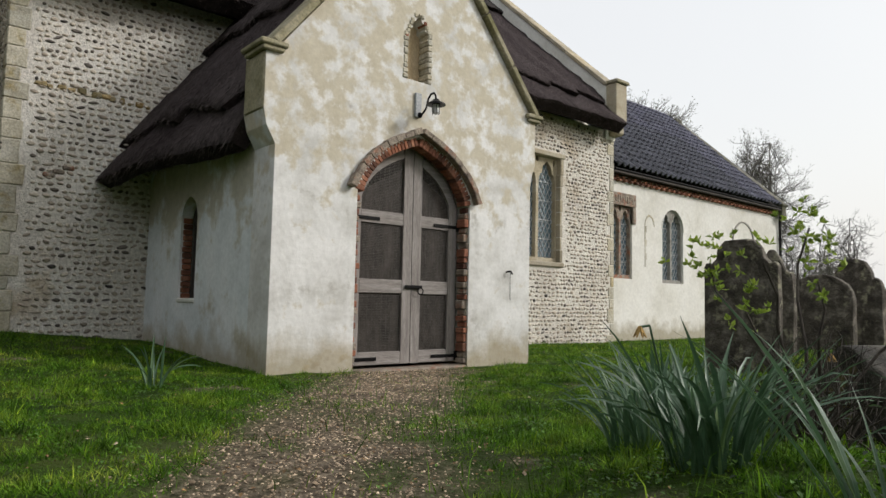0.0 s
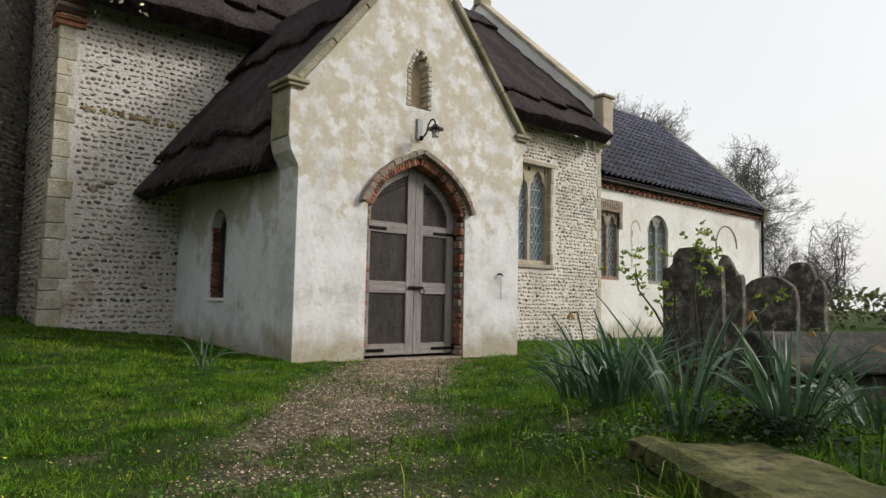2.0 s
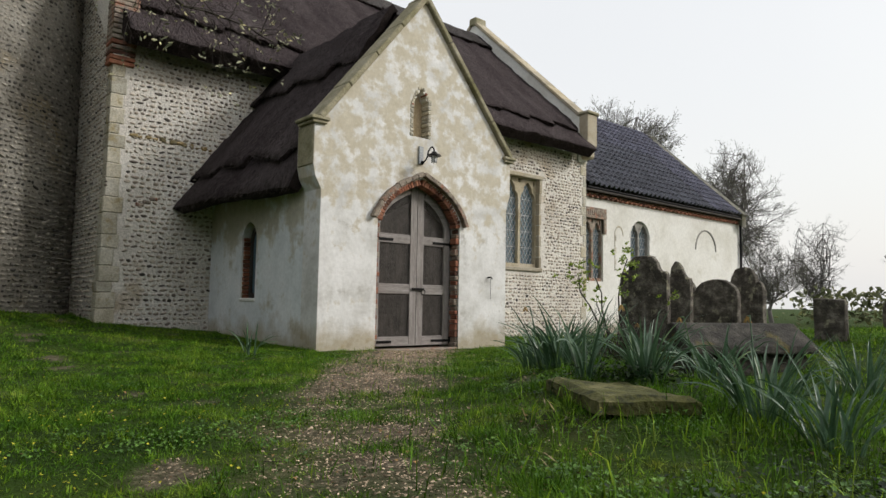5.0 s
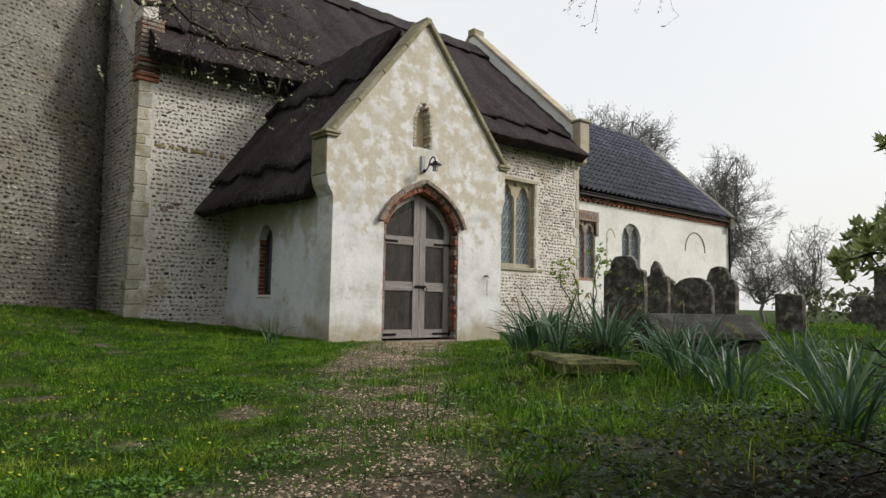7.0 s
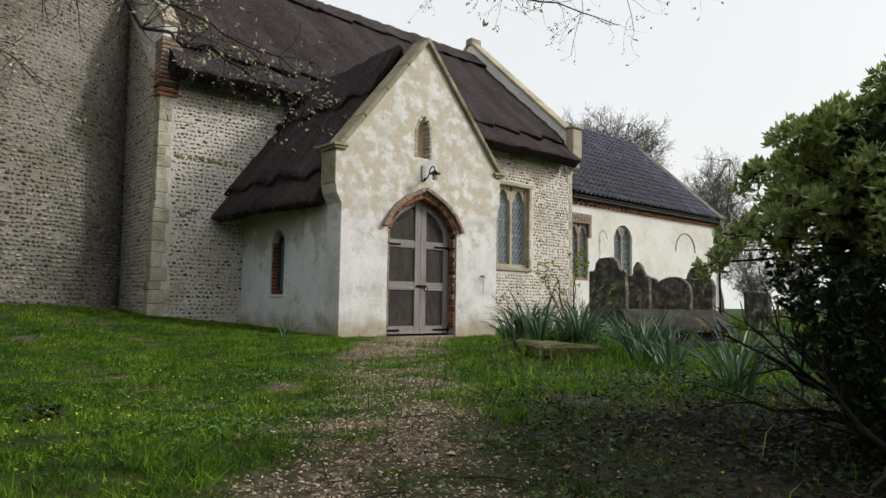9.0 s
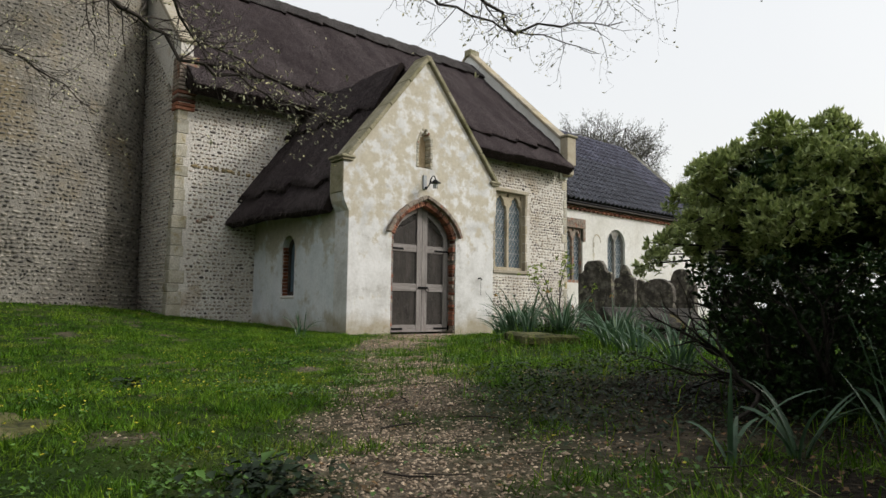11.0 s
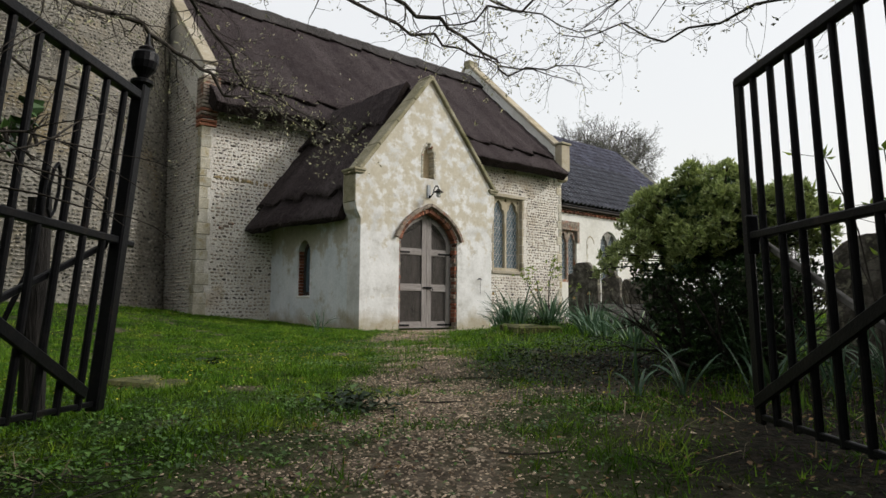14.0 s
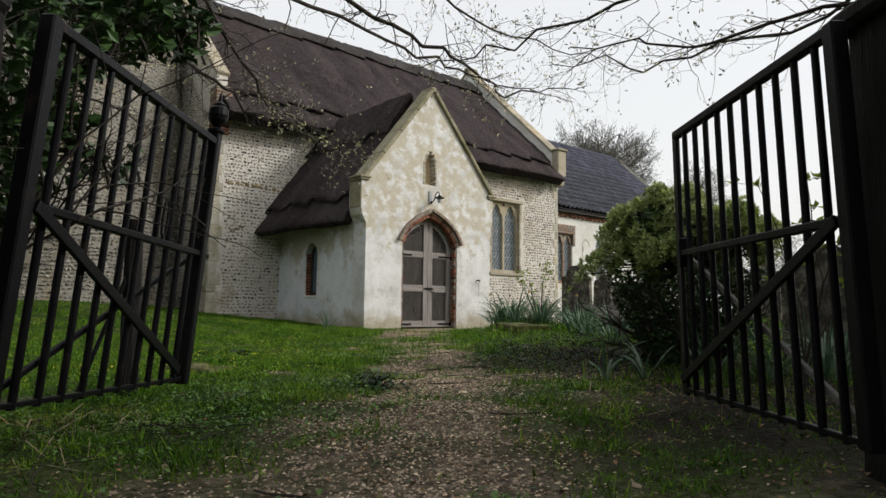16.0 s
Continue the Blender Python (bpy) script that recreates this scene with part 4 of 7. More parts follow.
held("shade", lathe(bmesh.new(), [(0.10, 2.685), (0.095, 2.70), (0.045, 2.725), (0.03, 2.745), (0.012, 2.75)], 20, 1.62, -0.27), M_IRON, lamp)
held("glass_jar", lathe(bmesh.new(), [(0.020, 2.592), (0.036, 2.605), (0.040, 2.66), (0.038, 2.69)], 16, 1.62, -0.27), M_LAMP_GLASS, lamp, "clear glass jar")
bm = bmesh.new()
for k in range(6):
    a = k * math.tau / 6
    tube(bm, (1.62 + 0.044 * math.cos(a), -0.27 + 0.044 * math.sin(a), 2.69), (1.62 + 0.036 * math.cos(a), -0.27 + 0.036 * math.sin(a), 2.588), 0.003, sides=5)
held("cage", bm, M_IRON, lamp)
ring = thing("wall_hook", 2.97, 0.0, 1.03, "small rusty iron hook with a hanging chain", "hook")
bm = tube(bmesh.new(), (2.95, 0.01, 1.04), (2.96, -0.06, 1.05), 0.012, sides=6)
tube(bm, (2.96, -0.06, 1.05), (3.0, -0.05, 1.02), 0.010, sides=6)
held("hook", bm, M_IRON, ring)
bm = bmesh.new()
for k in range(9):
    tube(bm, (3.0, -0.015, 1.03 - k * 0.035), (3.002, -0.015, 1.002 - k * 0.035), 0.0045, sides=4)
held("chain", bm, M_IRON, ring)

# ---- porch side window ----
random.seed(12)
win = thing("porch_window", 0.1, 2.06, 1.2, "small pointed porch window with brick jambs", "window")
for yy in (2.06 - 0.25, 2.06 + 0.25):
    z = 0.66
    while z < 1.52:
        inset = 0.035 + random.uniform(0, 0.012)
        y0, y1 = (yy - 0.01, yy + inset) if yy < 2.06 else (yy - inset, yy + 0.01)
        held("brick", boxed(0.02 + random.uniform(0, 0.01), 0.13, y0, y1, z, z + 0.058, bevel=0.006), M_BRICK, win)
        z += 0.066
held("window_frame", slab(bmesh.new(), arch_loop(2.06, 0.44, 0.66, 1.50, 1.76, 8), [arch_loop(2.06, 0.30, 0.74, 1.50, 1.68, 8)], west(0.115), 0.08), M_DARK, win)
held("pane", slab(bmesh.new(), arch_loop(2.06, 0.32, 0.72, 1.50, 1.70, 8), [], west(0.145), 0.008), M_GLASS, win)
held("sill", boxed(-0.015, 0.36, 1.79, 2.33, 0.61, 0.664, bevel=0.015), M_RENDER_PLAIN, win)


# ---- traceried windows ----
def lattice(parent, x0, x1, z0, z1, y, step):
    """Diamond leads, trimmed to the opening's box."""
    bm = bmesh.new()
    w, h = x1 - x0, z1 - z0
    for sgn in (1, -1):
        k = -h
        while k < w + h:
            pts = []
            for z in (z0, z1):
                x = x0 + k + (z - z0) * 0.62 if sgn > 0 else x1 - k - (z - z0) * 0.62
                pts.append([x, z])
            (xa, za), (xb, zb) = pts

            def clip(xa, za, xb, zb):
                for lim, low in ((x0, True), (x1, False)):
                    if (xa < lim) == low and (xb < lim) == low and xa != lim and xb != lim:
                        return None
                    if (xa < lim) == low and xa != lim:
                        f = (lim - xa) / (xb - xa)
                        xa, za = lim, za + f * (zb - za)
                    elif (xb < lim) == low and xb != lim:
                        f = (lim - xa) / (xb - xa)
                        xb, zb = lim, za + f * (zb - za)
                return xa, za, xb, zb
            c = clip(xa, za, xb, zb)
            if c and abs(c[1] - c[3]) > 0.01:
                tube(bm, (c[0], y, c[1]), (c[2], y, c[3]), 0.0105, sides=4)
            k += step
    for i in range(1, 5):
        z = z0 + h * i / 5
        box(bm, x0, x1, y - 0.012, y - 0.004, z - 0.008, z + 0.008)
    return held("lead_lattice", bm, M_LEAD, parent, "diamond leads and saddle bars")


def cusped(cx, w, z0, zs, za):
    """A light with a cusped, pointed head."""
    head = arch_top(cx, w, zs, za, 12)
    out = []
    for i, (x, z) in enumerate(head):
        f = i / (len(head) - 1)
        bite = 0.055 * math.exp(-((f - 0.26) / 0.05) ** 2) + 0.055 * math.exp(-((f - 0.74) / 0.05) ** 2)
        d = Vector((cx - x, zs - 0.02 - z)).normalized()
        out.append((x + d.x * bite, z + d.y * bite))
    return [(cx - w / 2, z0)] + out + [(cx + w / 2, z0)]


def two_light(name, wall_y, x0, x1, z0, ztop, zs, za, frame_mat, label, gap=0.13, edge=0.10, square=True, eyelet=True, set_back=0.10):
    w = thing(name, (x0 + x1) / 2, wall_y, z0, label, "window")
    mid = (x0 + x1) / 2
    lw = (x1 - x0 - 2 * edge - gap) / 2
    lights = [(x0 + edge + lw / 2, lw), (x1 - edge - lw / 2, lw)]
    outer = [(x0, z0), (x1, z0), (x1, ztop), (x0, ztop)] if square else arch_loop(mid, x1 - x0, z0, zs - 0.1, ztop, 10)
    holes = [cusped(cx, lw, z0 + 0.09, zs, za) for cx, _ in lights]
    if eyelet:
        c = (mid, za + 0.02)
        holes.append([(c[0] + 0.045 * math.cos(k * math.tau / 10), c[1] + 0.06 * math.sin(k * math.tau / 10)) for k in range(10)])
        for sx in (x0 + 0.09, x1 - 0.09):
            holes.append([(sx + 0.03 * math.cos(k * math.tau / 8), za - 0.02 + 0.07 * math.sin(k * math.tau / 8)) for k in range(8)])
    held("tracery", slab(bmesh.new(), outer, holes, south(wall_y + set_back), 0.16), frame_mat, w)
    for cx, _ in lights:
        held("pane", boxed(cx - lw / 2 - 0.02, cx + lw / 2 + 0.02, wall_y + set_back + 0.10, wall_y + set_back + 0.112, z0 + 0.05, za + 0.05), M_GLASS, w, "dark leaded glass")
        lattice(w, cx - lw / 2, cx + lw / 2, z0 + 0.09, za - 0.03, wall_y + set_back + 0.088, 0.125)
    return w


nw = two_light("nave_window", NY, 6.92, 8.12, 1.53, 3.72, 3.12, 3.62, M_STONE, "two-light stone traceried window with diamond leaded glass", gap=0.075, edge=0.04)
bm = bmesh.new()
box(bm, 6.80, 8.24, NY - 0.05, NY + 0.1, 3.70, 3.80, 0.012)
box(bm, 6.83, 6.926, NY - 0.03, NY + 0.1, 3.36, 3.70, 0.012)
box(bm, 8.114, 8.21, NY - 0.03, NY + 0.1, 3.36, 3.70, 0.012)
held("label_mould", bm, M_STONE, nw)
held("sill", boxed(6.82, 8.22, NY - 0.05, NY + 0.26, 1.43, 1.53, bevel=0.02), M_STONE, nw)
for i in range(7):
    for sx, w0 in ((6.92, -1), (8.12, 1)):
        d = 0.05 + 0.03 * ((i + (w0 > 0)) % 2)
        x0, x1 = (sx - d, sx + 0.006) if w0 < 0 else (sx - 0.006, sx + d)
        held("jamb_stone", boxed(x0, x1, NY - 0.012, NY + 0.12, 1.54 + i * 0.262, 1.792 + i * 0.262, bevel=0.008), M_STONE, nw)

c1 = two_light("chancel_window", CY, 10.15, 10.98, 1.30, 3.0, 2.56, 2.92, M_FERROUS, "square-headed chancel window with weathered brown tracery", gap=0.07, edge=0.035, set_back=0.05)
bm = bmesh.new()
box(bm, 10.05, 11.10, CY - 0.045, CY + 0.06, 3.0, 3.30, 0.012)
box(bm, 10.98, 11.10, CY - 0.04, CY + 0.06, 2.60, 3.0, 0.012)
held("label_mould", bm, M_FERROUS, c1, "crumbling brown stone label")
for i in range(9):
    held("brick", boxed(10.16 + i * 0.092, 10.24 + i * 0.092, CY - 0.06, CY, 3.05 + 0.03 * (i % 2), 3.24, bevel=0.02), M_FERROUS, c1)
c2 = two_light("chancel_window", CY, 12.28, 13.26, 1.25, 3.12, 2.68, 3.0, M_PALE_STONE, "pointed two-light chancel window with grey stone frame", gap=0.07, edge=0.035, square=False, eyelet=False, set_back=0.06)
arch_ring(chancel, "hood_stone", 12.77, 1.00, 2.60, 3.13, CY - 0.012, CY + 0.02, 0.035, 9, M_RENDER_PLAIN, 0.03)
arch_ring(chancel, "blocked_arch", 16.55, 1.26, 2.50, 3.14, CY - 0.025, CY + 0.02, 0.05, 11, M_PALE_STONE, 0.02, "arch of a blocked doorway")
arch_ring(chancel, "blocked_window_stone", 11.72, 0.36, 2.62, 2.86, CY - 0.007, CY + 0.01, 0.05, 6, M_QUOIN, 0.03)
for k in range(6):
    held("blocked_window_stone", boxed(11.50, 11.55 + 0.04 * (k % 2), CY - 0.006, CY + 0.01, 1.62 + k * 0.167, 1.78 + k * 0.167, bevel=0.004), M_QUOIN, chancel)
pipe = thing("drainpipe", CX1 + 0.04, CY - 0.06, 0, "black cast-iron rainwater pipe at the chancel corner", "drainpipe")
bm = tube(bmesh.new(), (CX1 - 0.03, CY - 0.06, -0.1), (CX1 - 0.03, CY - 0.06, 3.55), 0.04, sides=10)
for z in (0.4, 1.6, 2.8):
    tube(bm, (CX1 - 0.03, CY - 0.06, z), (CX1 - 0.03, CY - 0.06, z + 0.09), 0.055, sides=10)
held("pipe", bm, M_IRON, pipe)
for k in range(5):
    x0 = NX1 + 0.1 + k * (CX1 - NX1 - 0.3) / 5
    held("gutter_length", tube(bmesh.new(), (x0, CY - 0.17, 3.80), (x0 + (CX1 - NX1 - 0.3) / 5 - 0.01, CY - 0.17, 3.80), 0.024, sides=8), M_IRON, pipe)

# chancel cornice of dentil bricks
dentil = finish("dentil", boxed(-0.05, 0.05, -0.10, 0.02, -0.0325, 0.0325, bevel=0.006), M_BRICK)
dent = tagged(new("brick_cornice"), "red brick dentil cornice under the chancel eaves", "cornice")
dent.matrix_basis = pose(NX1, CY, 3.635)
k = 0
x = NX1 + 0.08
while x < CX1 - 0.1:
    share("dentil", dentil, dent, pose(x - NX1, 0, -0.045 if k % 2 else 0.0))
    x += 0.115
    k += 1
held("cornice_course", boxed(NX1, CX1, CY - 0.10, CY + 0.02, 3.70, 3.76, bevel=0.006), M_BRICK, chancel)

# ---- gates ----
M_LEAF_BLADE = material("daffodil_leaf", [(0.3, (0.052, 0.110, 0.056)), (0.6, (0.098, 0.180, 0.104)), (0.8, (0.20, 0.29, 0.19))], scale=5, fine=30, fine_amount=0.2, rough=0.42, bump=0.1, bump_scale=40, specular=0.5, glow=0.25, random_ramp=[(0, (0.7, 0.75, 0.7)), (0.6, (1, 1, 1)), (0.93, (1.25, 1.2, 1.1)), (1, (1.9, 1.6, 0.9))], random_from="object")
M_BLOOM = material("spent_bloom", [(0.3, (0.30, 0.17, 0.05)), (0.7, (0.5, 0.33, 0.12))], scale=20, bump=0.2)
M_YELLOW = material("yellow_petal", [(0.3, (0.62, 0.56, 0.03)), (0.7, (0.78, 0.74, 0.10))], scale=20, bump=0.0, rough=0.6)
M_BARK = material("bark", [(0.3, (0.030, 0.025, 0.020)), (0.6, (0.060, 0.050, 0.040)), (0.8, (0.095, 0.085, 0.065))], scale=12, fine=60, bump=0.7, bump_scale=60, bump_depth=0.01, stretch=(2, 2, 0.6))
# far bark paled, with the haze of distance painted into it
M_BARK_FAR = material("hazed_far_bark", [(0.3, (0.11, 0.102, 0.095)), (0.7, (0.20, 0.188, 0.175))], scale=3, bump=0.3)
LEAF_MIX = [(0, (0.55, 0.6, 0.5)), (0.5, (1, 1, 1)), (0.85, (1.35, 1.3, 1.1)), (1, (1.7, 1.6, 1.2))]
BUSH_MIX = [(0, (0.62, 0.68, 0.58)), (0.45, (1.08, 1.1, 1.0)), (0.72, (1.25, 1.25, 1.15)), (1, (1.75, 1.65, 1.6))]
M_BUSH_LEAF = material("glossy_shrub_leaf", [(0.3, (0.25, 0.31, 0.10)), (0.6, (0.42, 0.48, 0.22)), (0.8, (0.53, 0.56, 0.32))], scale=4, fine=40, fine_amount=0.15, rough=0.38, bump=0, specular=0.5, glow=0.30, random_ramp=BUSH_MIX, random_from="island")
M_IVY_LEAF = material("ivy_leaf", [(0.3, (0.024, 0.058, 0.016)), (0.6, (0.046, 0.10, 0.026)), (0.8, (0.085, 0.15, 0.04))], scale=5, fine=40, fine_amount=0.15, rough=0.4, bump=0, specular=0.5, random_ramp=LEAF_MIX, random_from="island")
M_BUD = material("opening_bud", [(0.3, (0.36, 0.36, 0.24)), (0.7, (0.58, 0.57, 0.42))], scale=9, bump=0, random_ramp=LEAF_MIX, random_from="island")
M_FRESH = material("fresh_leaf", [(0.3, (0.20, 0.30, 0.045)), (0.7, (0.32, 0.42, 0.08))], scale=9, bump=0, rough=0.5, glow=0.4, random_ramp=LEAF_MIX, random_from="island")
M_FAR_LEAF = material("distant_foliage", [(0.3, (0.10, 0.115, 0.055)), (0.7, (0.19, 0.20, 0.105))], scale=0.8, bump=0, random_ramp=LEAF_MIX, random_from="island")
M_WOOD_POST = material("dark_old_timber", [(0.3, (0.009, 0.0075, 0.007)), (0.7, (0.026, 0.022, 0.019))], scale=6, fine=40, stretch=(5, 5, 0.6), bump=0.8, bump_scale=25, bump_depth=0.02)
M_GREY_BOARD = material("bleached_board", [(0.3, (0.13, 0.12, 0.11)), (0.7, (0.24, 0.23, 0.21))], scale=6, fine=40, bump=0.6, bump_scale=30)


def gate_leaf(hinge, stile, z0, h, bars, urn, rack, tip, sag, label):
    """An open gate leaf, racked along its length and tipped sideways by age."""
    a, b = Vector((*hinge, 0)), Vector((*stile, 0))
    length = (b - a).length
    turn = math.degrees(math.atan2(b.y - a.y, b.x - a.x))
    g = thing("iron_gate", a.x, a.y, z0, label, "gate", "pair of churchyard gates", rz=turn)
    mid = h * 0.51

    def piece(name, bm, mat=M_IRON, note=""):
        for v in bm.verts:
            v.co.x, v.co.z = v.co.x + rack * v.co.z, v.co.z - sag * v.co.x
            v.co.y -= tip * v.co.z
        return part(name, bm, mat, g, note)

    s = 0.024
    flat = s if urn else 0.010
    piece("stile", boxed(length - 2 * s, length, -flat, flat, -0.02, h + (0.03 if urn else 0.0), bevel=0.006))
    piece("hinge_stile", boxed(-0.02, 0.03, -0.024, 0.024, -0.01, h, bevel=0.005))
    piece("top_rail", boxed(0.03, length - s, -0.018, 0.018, h - 0.035, h, bevel=0.005))
    piece("middle_rail", boxed(0.03, length - s, -0.014, 0.014, mid - 0.014, mid + 0.014, bevel=0.005))
    piece("bottom_rail", boxed(0.03, length - s, -0.008, 0.008, -0.004, 0.014, bevel=0.003))
    for i in range(bars):
        x = 0.05 + (length - 0.12) * (i + 0.5) / bars
        lean = 0.006 * noise.noise((i * 3.3, hinge[0], 0))
        piece("bar", tube(bmesh.new(), (x, 0, -0.01), (x + lean, 0, h - 0.02), 0.0125, 0.0115, sides=10))
    face = -0.024 if urn else 0.024
    piece("brace", sloped_block(bmesh.new(), (0.03, face, mid - 0.02), (length - 0.05 if not urn else length - 0.14, face, 0.03), (0, 0.008, 0), (0.012, 0, 0.036), 0.003))
    bm = sloped_block(bmesh.new(), (length - 0.06, -face, mid - 0.03), (0.03, -face, 0.02), (0, 0.008, 0), (0.010, 0, 0.028), 0.003)
    piece("brace", bm, M_IRON if urn else M_GREY_BOARD, "" if urn else "pale weathered brace")
    if urn:
        piece("finial", lathe(bmesh.new(), [(0.026, h + 0.02), (0.040, h + 0.03), (0.040, h + 0.042), (0.018, h + 0.052), (0.022, h + 0.062), (0.041, h + 0.085), (0.047, h + 0.110), (0.044, h + 0.142), (0.028, h + 0.155), (0.029, h + 0.165), (0.010, h + 0.180), (0.008, h + 0.20), (0.003, h + 0.225)], 16, length - s, 0), M_IRON, "cast iron urn finial")
        piece("latch_arm", boxed(length - 0.01, length + 0.07, -0.010, 0.010, mid - 0.012, mid + 0.010, bevel=0.004))
        bm = bmesh.new()
        for k in range(8):
            p, q = k * math.tau / 8, (k + 1) * math.tau / 8
            tube(bm, (length - 0.46 + 0.022 * math.cos(p), -0.03, mid + 0.09 + 0.08 * math.sin(p)), (length - 0.46 + 0.022 * math.cos(q), -0.03, mid + 0.09 + 0.08 * math.sin(q)), 0.005, sides=6)
        piece("latch_loop", bm)
    else:
        piece("lock_plate", boxed(length - 0.060, length - 0.044, -0.020, 0.020, mid - 0.06, mid + 0.07, bevel=0.005))
    return g


gate_leaf((-6.95, -8.52), (-6.09, -7.61), 0.135, 1.11, 10, True, 0.04, 0.077, 0.035, "black wrought-iron gate leaf swung open, with an urn finial")
gate_leaf((-5.28, -10.10), (-4.53, -9.165), 0.09, 1.145, 10, False, 0.095, 0.012, 0.0, "black wrought-iron gate leaf swung open onto the beds")


def gate_pier(x, y, w, h, turn, label):
    p = thing("gate_post", x, y, ground_z(x, y) - 0.05, label, "gate post", "churchyard gate posts", rz=turn)
    bm = bmesh.new()
    n = 14
    rings = []
    for j in range(n + 1):
        z = h * j / n
        ring_ = []
        for k in range(16):
            a = math.tau * k / 16
            c, s = math.cos(a), math.sin(a)
            r = w / 2 / max(abs(c), abs(s)) ** 0.85
            r *= 1 + 0.07 * noise.noise((c * 2 + x, s * 2, z * 4))
            ring_.append(bm.verts.new((r * c, r * s, z)))
        rings.append(ring_)
    for p0, p1 in zip(rings, rings[1:]):
        for k in range(16):
            bm.faces.new((p0[k], p0[(k + 1) % 16], p1[(k + 1) % 16], p1[k]))
    bm.faces.new(rings[-1])
    part("shaft", bm, M_WOOD_POST, p)
    part("cap", boxed(-w * 0.62, w * 0.62, -w * 0.62, w * 0.62, h, h + 0.07, bevel=0.02), M_WOOD_POST, p)
    for z in (0.25, 1.05):
        part("hinge_pin", tube(bmesh.new(), (0, 0, z), (-w * 0.35, w * 0.55, z), 0.014, sides=8), M_IRON, p)
    return p


gate_pier(-5.072, -10.205, 0.285, 1.30, 50, "dark weathered timber gate post")
gate_pier(-7.05, -8.55, 0.12, 1.30, 50, "dark weathered timber gate post wrapped in ivy")
stop = thing("stop_post", -6.24, -7.28, ground_z(-6.24, -7.28) - 0.03, "short dark iron-bound timber stop post behind the open gate", "post")
bm = tube(bmesh.new(), (0, 0, 0), (-0.02, -0.05, 0.86), 0.047, 0.04, sides=9)
part("shaft", bm, M_WOOD_POST, stop)
part("stay", tube(bmesh.new(), (0.0, -0.03, 0.70), (-0.26, -0.14, 0.03), 0.011, sides=6), M_IRON, stop)

# ---- gravestones ----
def stone_profile(style, w, h):
    """Half outlines of old headstone heads, mirrored: (across, up)."""
    if style == "shouldered":
        half = [(w / 2, 0), (w / 2, h * 0.80), (w * 0.47, h * 0.83), (w * 0.40, h * 0.82), (w * 0.33, h * 0.86), (w * 0.30, h * 0.93), (w * 0.20, h * 0.985), (w * 0.08, h)]
    elif style == "scrolled":
        half = [(w / 2, 0), (w / 2, h * 0.66), (w * 0.46, h * 0.76), (w * 0.38, h * 0.80), (w * 0.34, h * 0.78), (w * 0.30, h * 0.86), (w * 0.20, h * 0.97), (w * 0.10, h * 0.99), (0.02, h)]
    elif style == "round":
        half = [(w / 2, 0), (w / 2, h * 0.70)] + [(w / 2 * math.cos(a), h * 0.70 + h * 0.30 * math.sin(a)) for a in (0.3, 0.6, 0.9, 1.2, 1.45)]
    elif style == "ogee":
        half = [(w / 2, 0), (w / 2, h * 0.74), (w * 0.44, h * 0.80), (w * 0.36, h * 0.79), (w * 0.27, h * 0.82), (w * 0.18, h * 0.93), (w * 0.06, h)]
    else:
        half = [(w / 2, 0), (w / 2, h * 0.97), (w * 0.45, h)]
    return half + [(-a, b) for a, b in half[::-1]]


def gravestone(x, y, w, h, t, style, turn, label, mat=None, lean=0.0, footing=False):
    g = thing("gravestone", x, y, ground_z(x, y) - 0.06, label, "gravestone", "old churchyard gravestones", rz=turn)
    g.matrix_basis = g.matrix_basis @ pose(0, 0, 0, 0, lean, 0)
    mat = mat or M_LICHEN_STONE
    loop = stone_profile(style, w, h + 0.06)
    bm = slab(bmesh.new(), loop, [], lambda a, b, d: (d - t / 2, a, b), t)
    rim = [e for e in bm.edges if e.calc_face_angle(0) > 0.6]
    bmesh.ops.bevel(bm, geom=rim, offset=0.012, segments=2, affect="EDGES", profile=0.5)
    bmesh.ops.subdivide_edges(bm, edges=[e for e in bm.edges if e.calc_length() > 0.12], cuts=2, use_grid_fill=True)
    for v in bm.verts:
        k = noise.fractal((v.co.x * 7 + x, v.co.y * 7 + y, v.co.z * 7), 1.0, 2.0, 3)
        v.co += v.normal * 0.017 * k
    part("stone", bm, mat, g)
    if w > 0.5:
        ins = [(a * 0.78, 0.12 + b * 0.76) for a, b in loop]
        panel = slab(bmesh.new(), ins, [], lambda a, b, d: (-t / 2 - 0.004 + d, a, b), 0.006)
        part("carved_panel", panel, mat, g)
    if footing:
        part("plinth", boxed(-t, t * 1.6, -w * 0.62, w * 0.62, -0.02, 0.17, bevel=0.03), M_SLAB, g, "mossy stone plinth")
        part("step", boxed(-t * 1.7, t * 2.2, -w * 0.72, w * 0.72, -0.04, 0.07, bevel=0.03), M_SLAB, g)
    return g


gravestone(2.85, -2.83, 0.58, 1.10, 0.10, "shouldered", 8, "tall shouldered headstone, dark with lichen, in the grass", lean=-2)
gravestone(3.98, -2.58, 0.38, 1.02, 0.10, "ogee", 6, "ogee-headed grey lichened headstone", mat=None, lean=2)
gravestone(6.0, -1.62, 0.34, 1.0, 0.10, "round", 0, "small dark round-headed headstone", lean=-4)
gravestone(4.85, -2.68, 0.62, 0.78, 0.12, "round", 4, "broad round-headed headstone at the end of a tomb", lean=1)
gravestone(5.45, -2.80, 0.56, 0.96, 0.12, "scrolled", 2, "scrolled headstone beyond the chest tomb")
gravestone(4.1, -4.42, 0.32, 0.47, 0.20, "flat", 10, "squat square block of a broken headstone", lean=2)
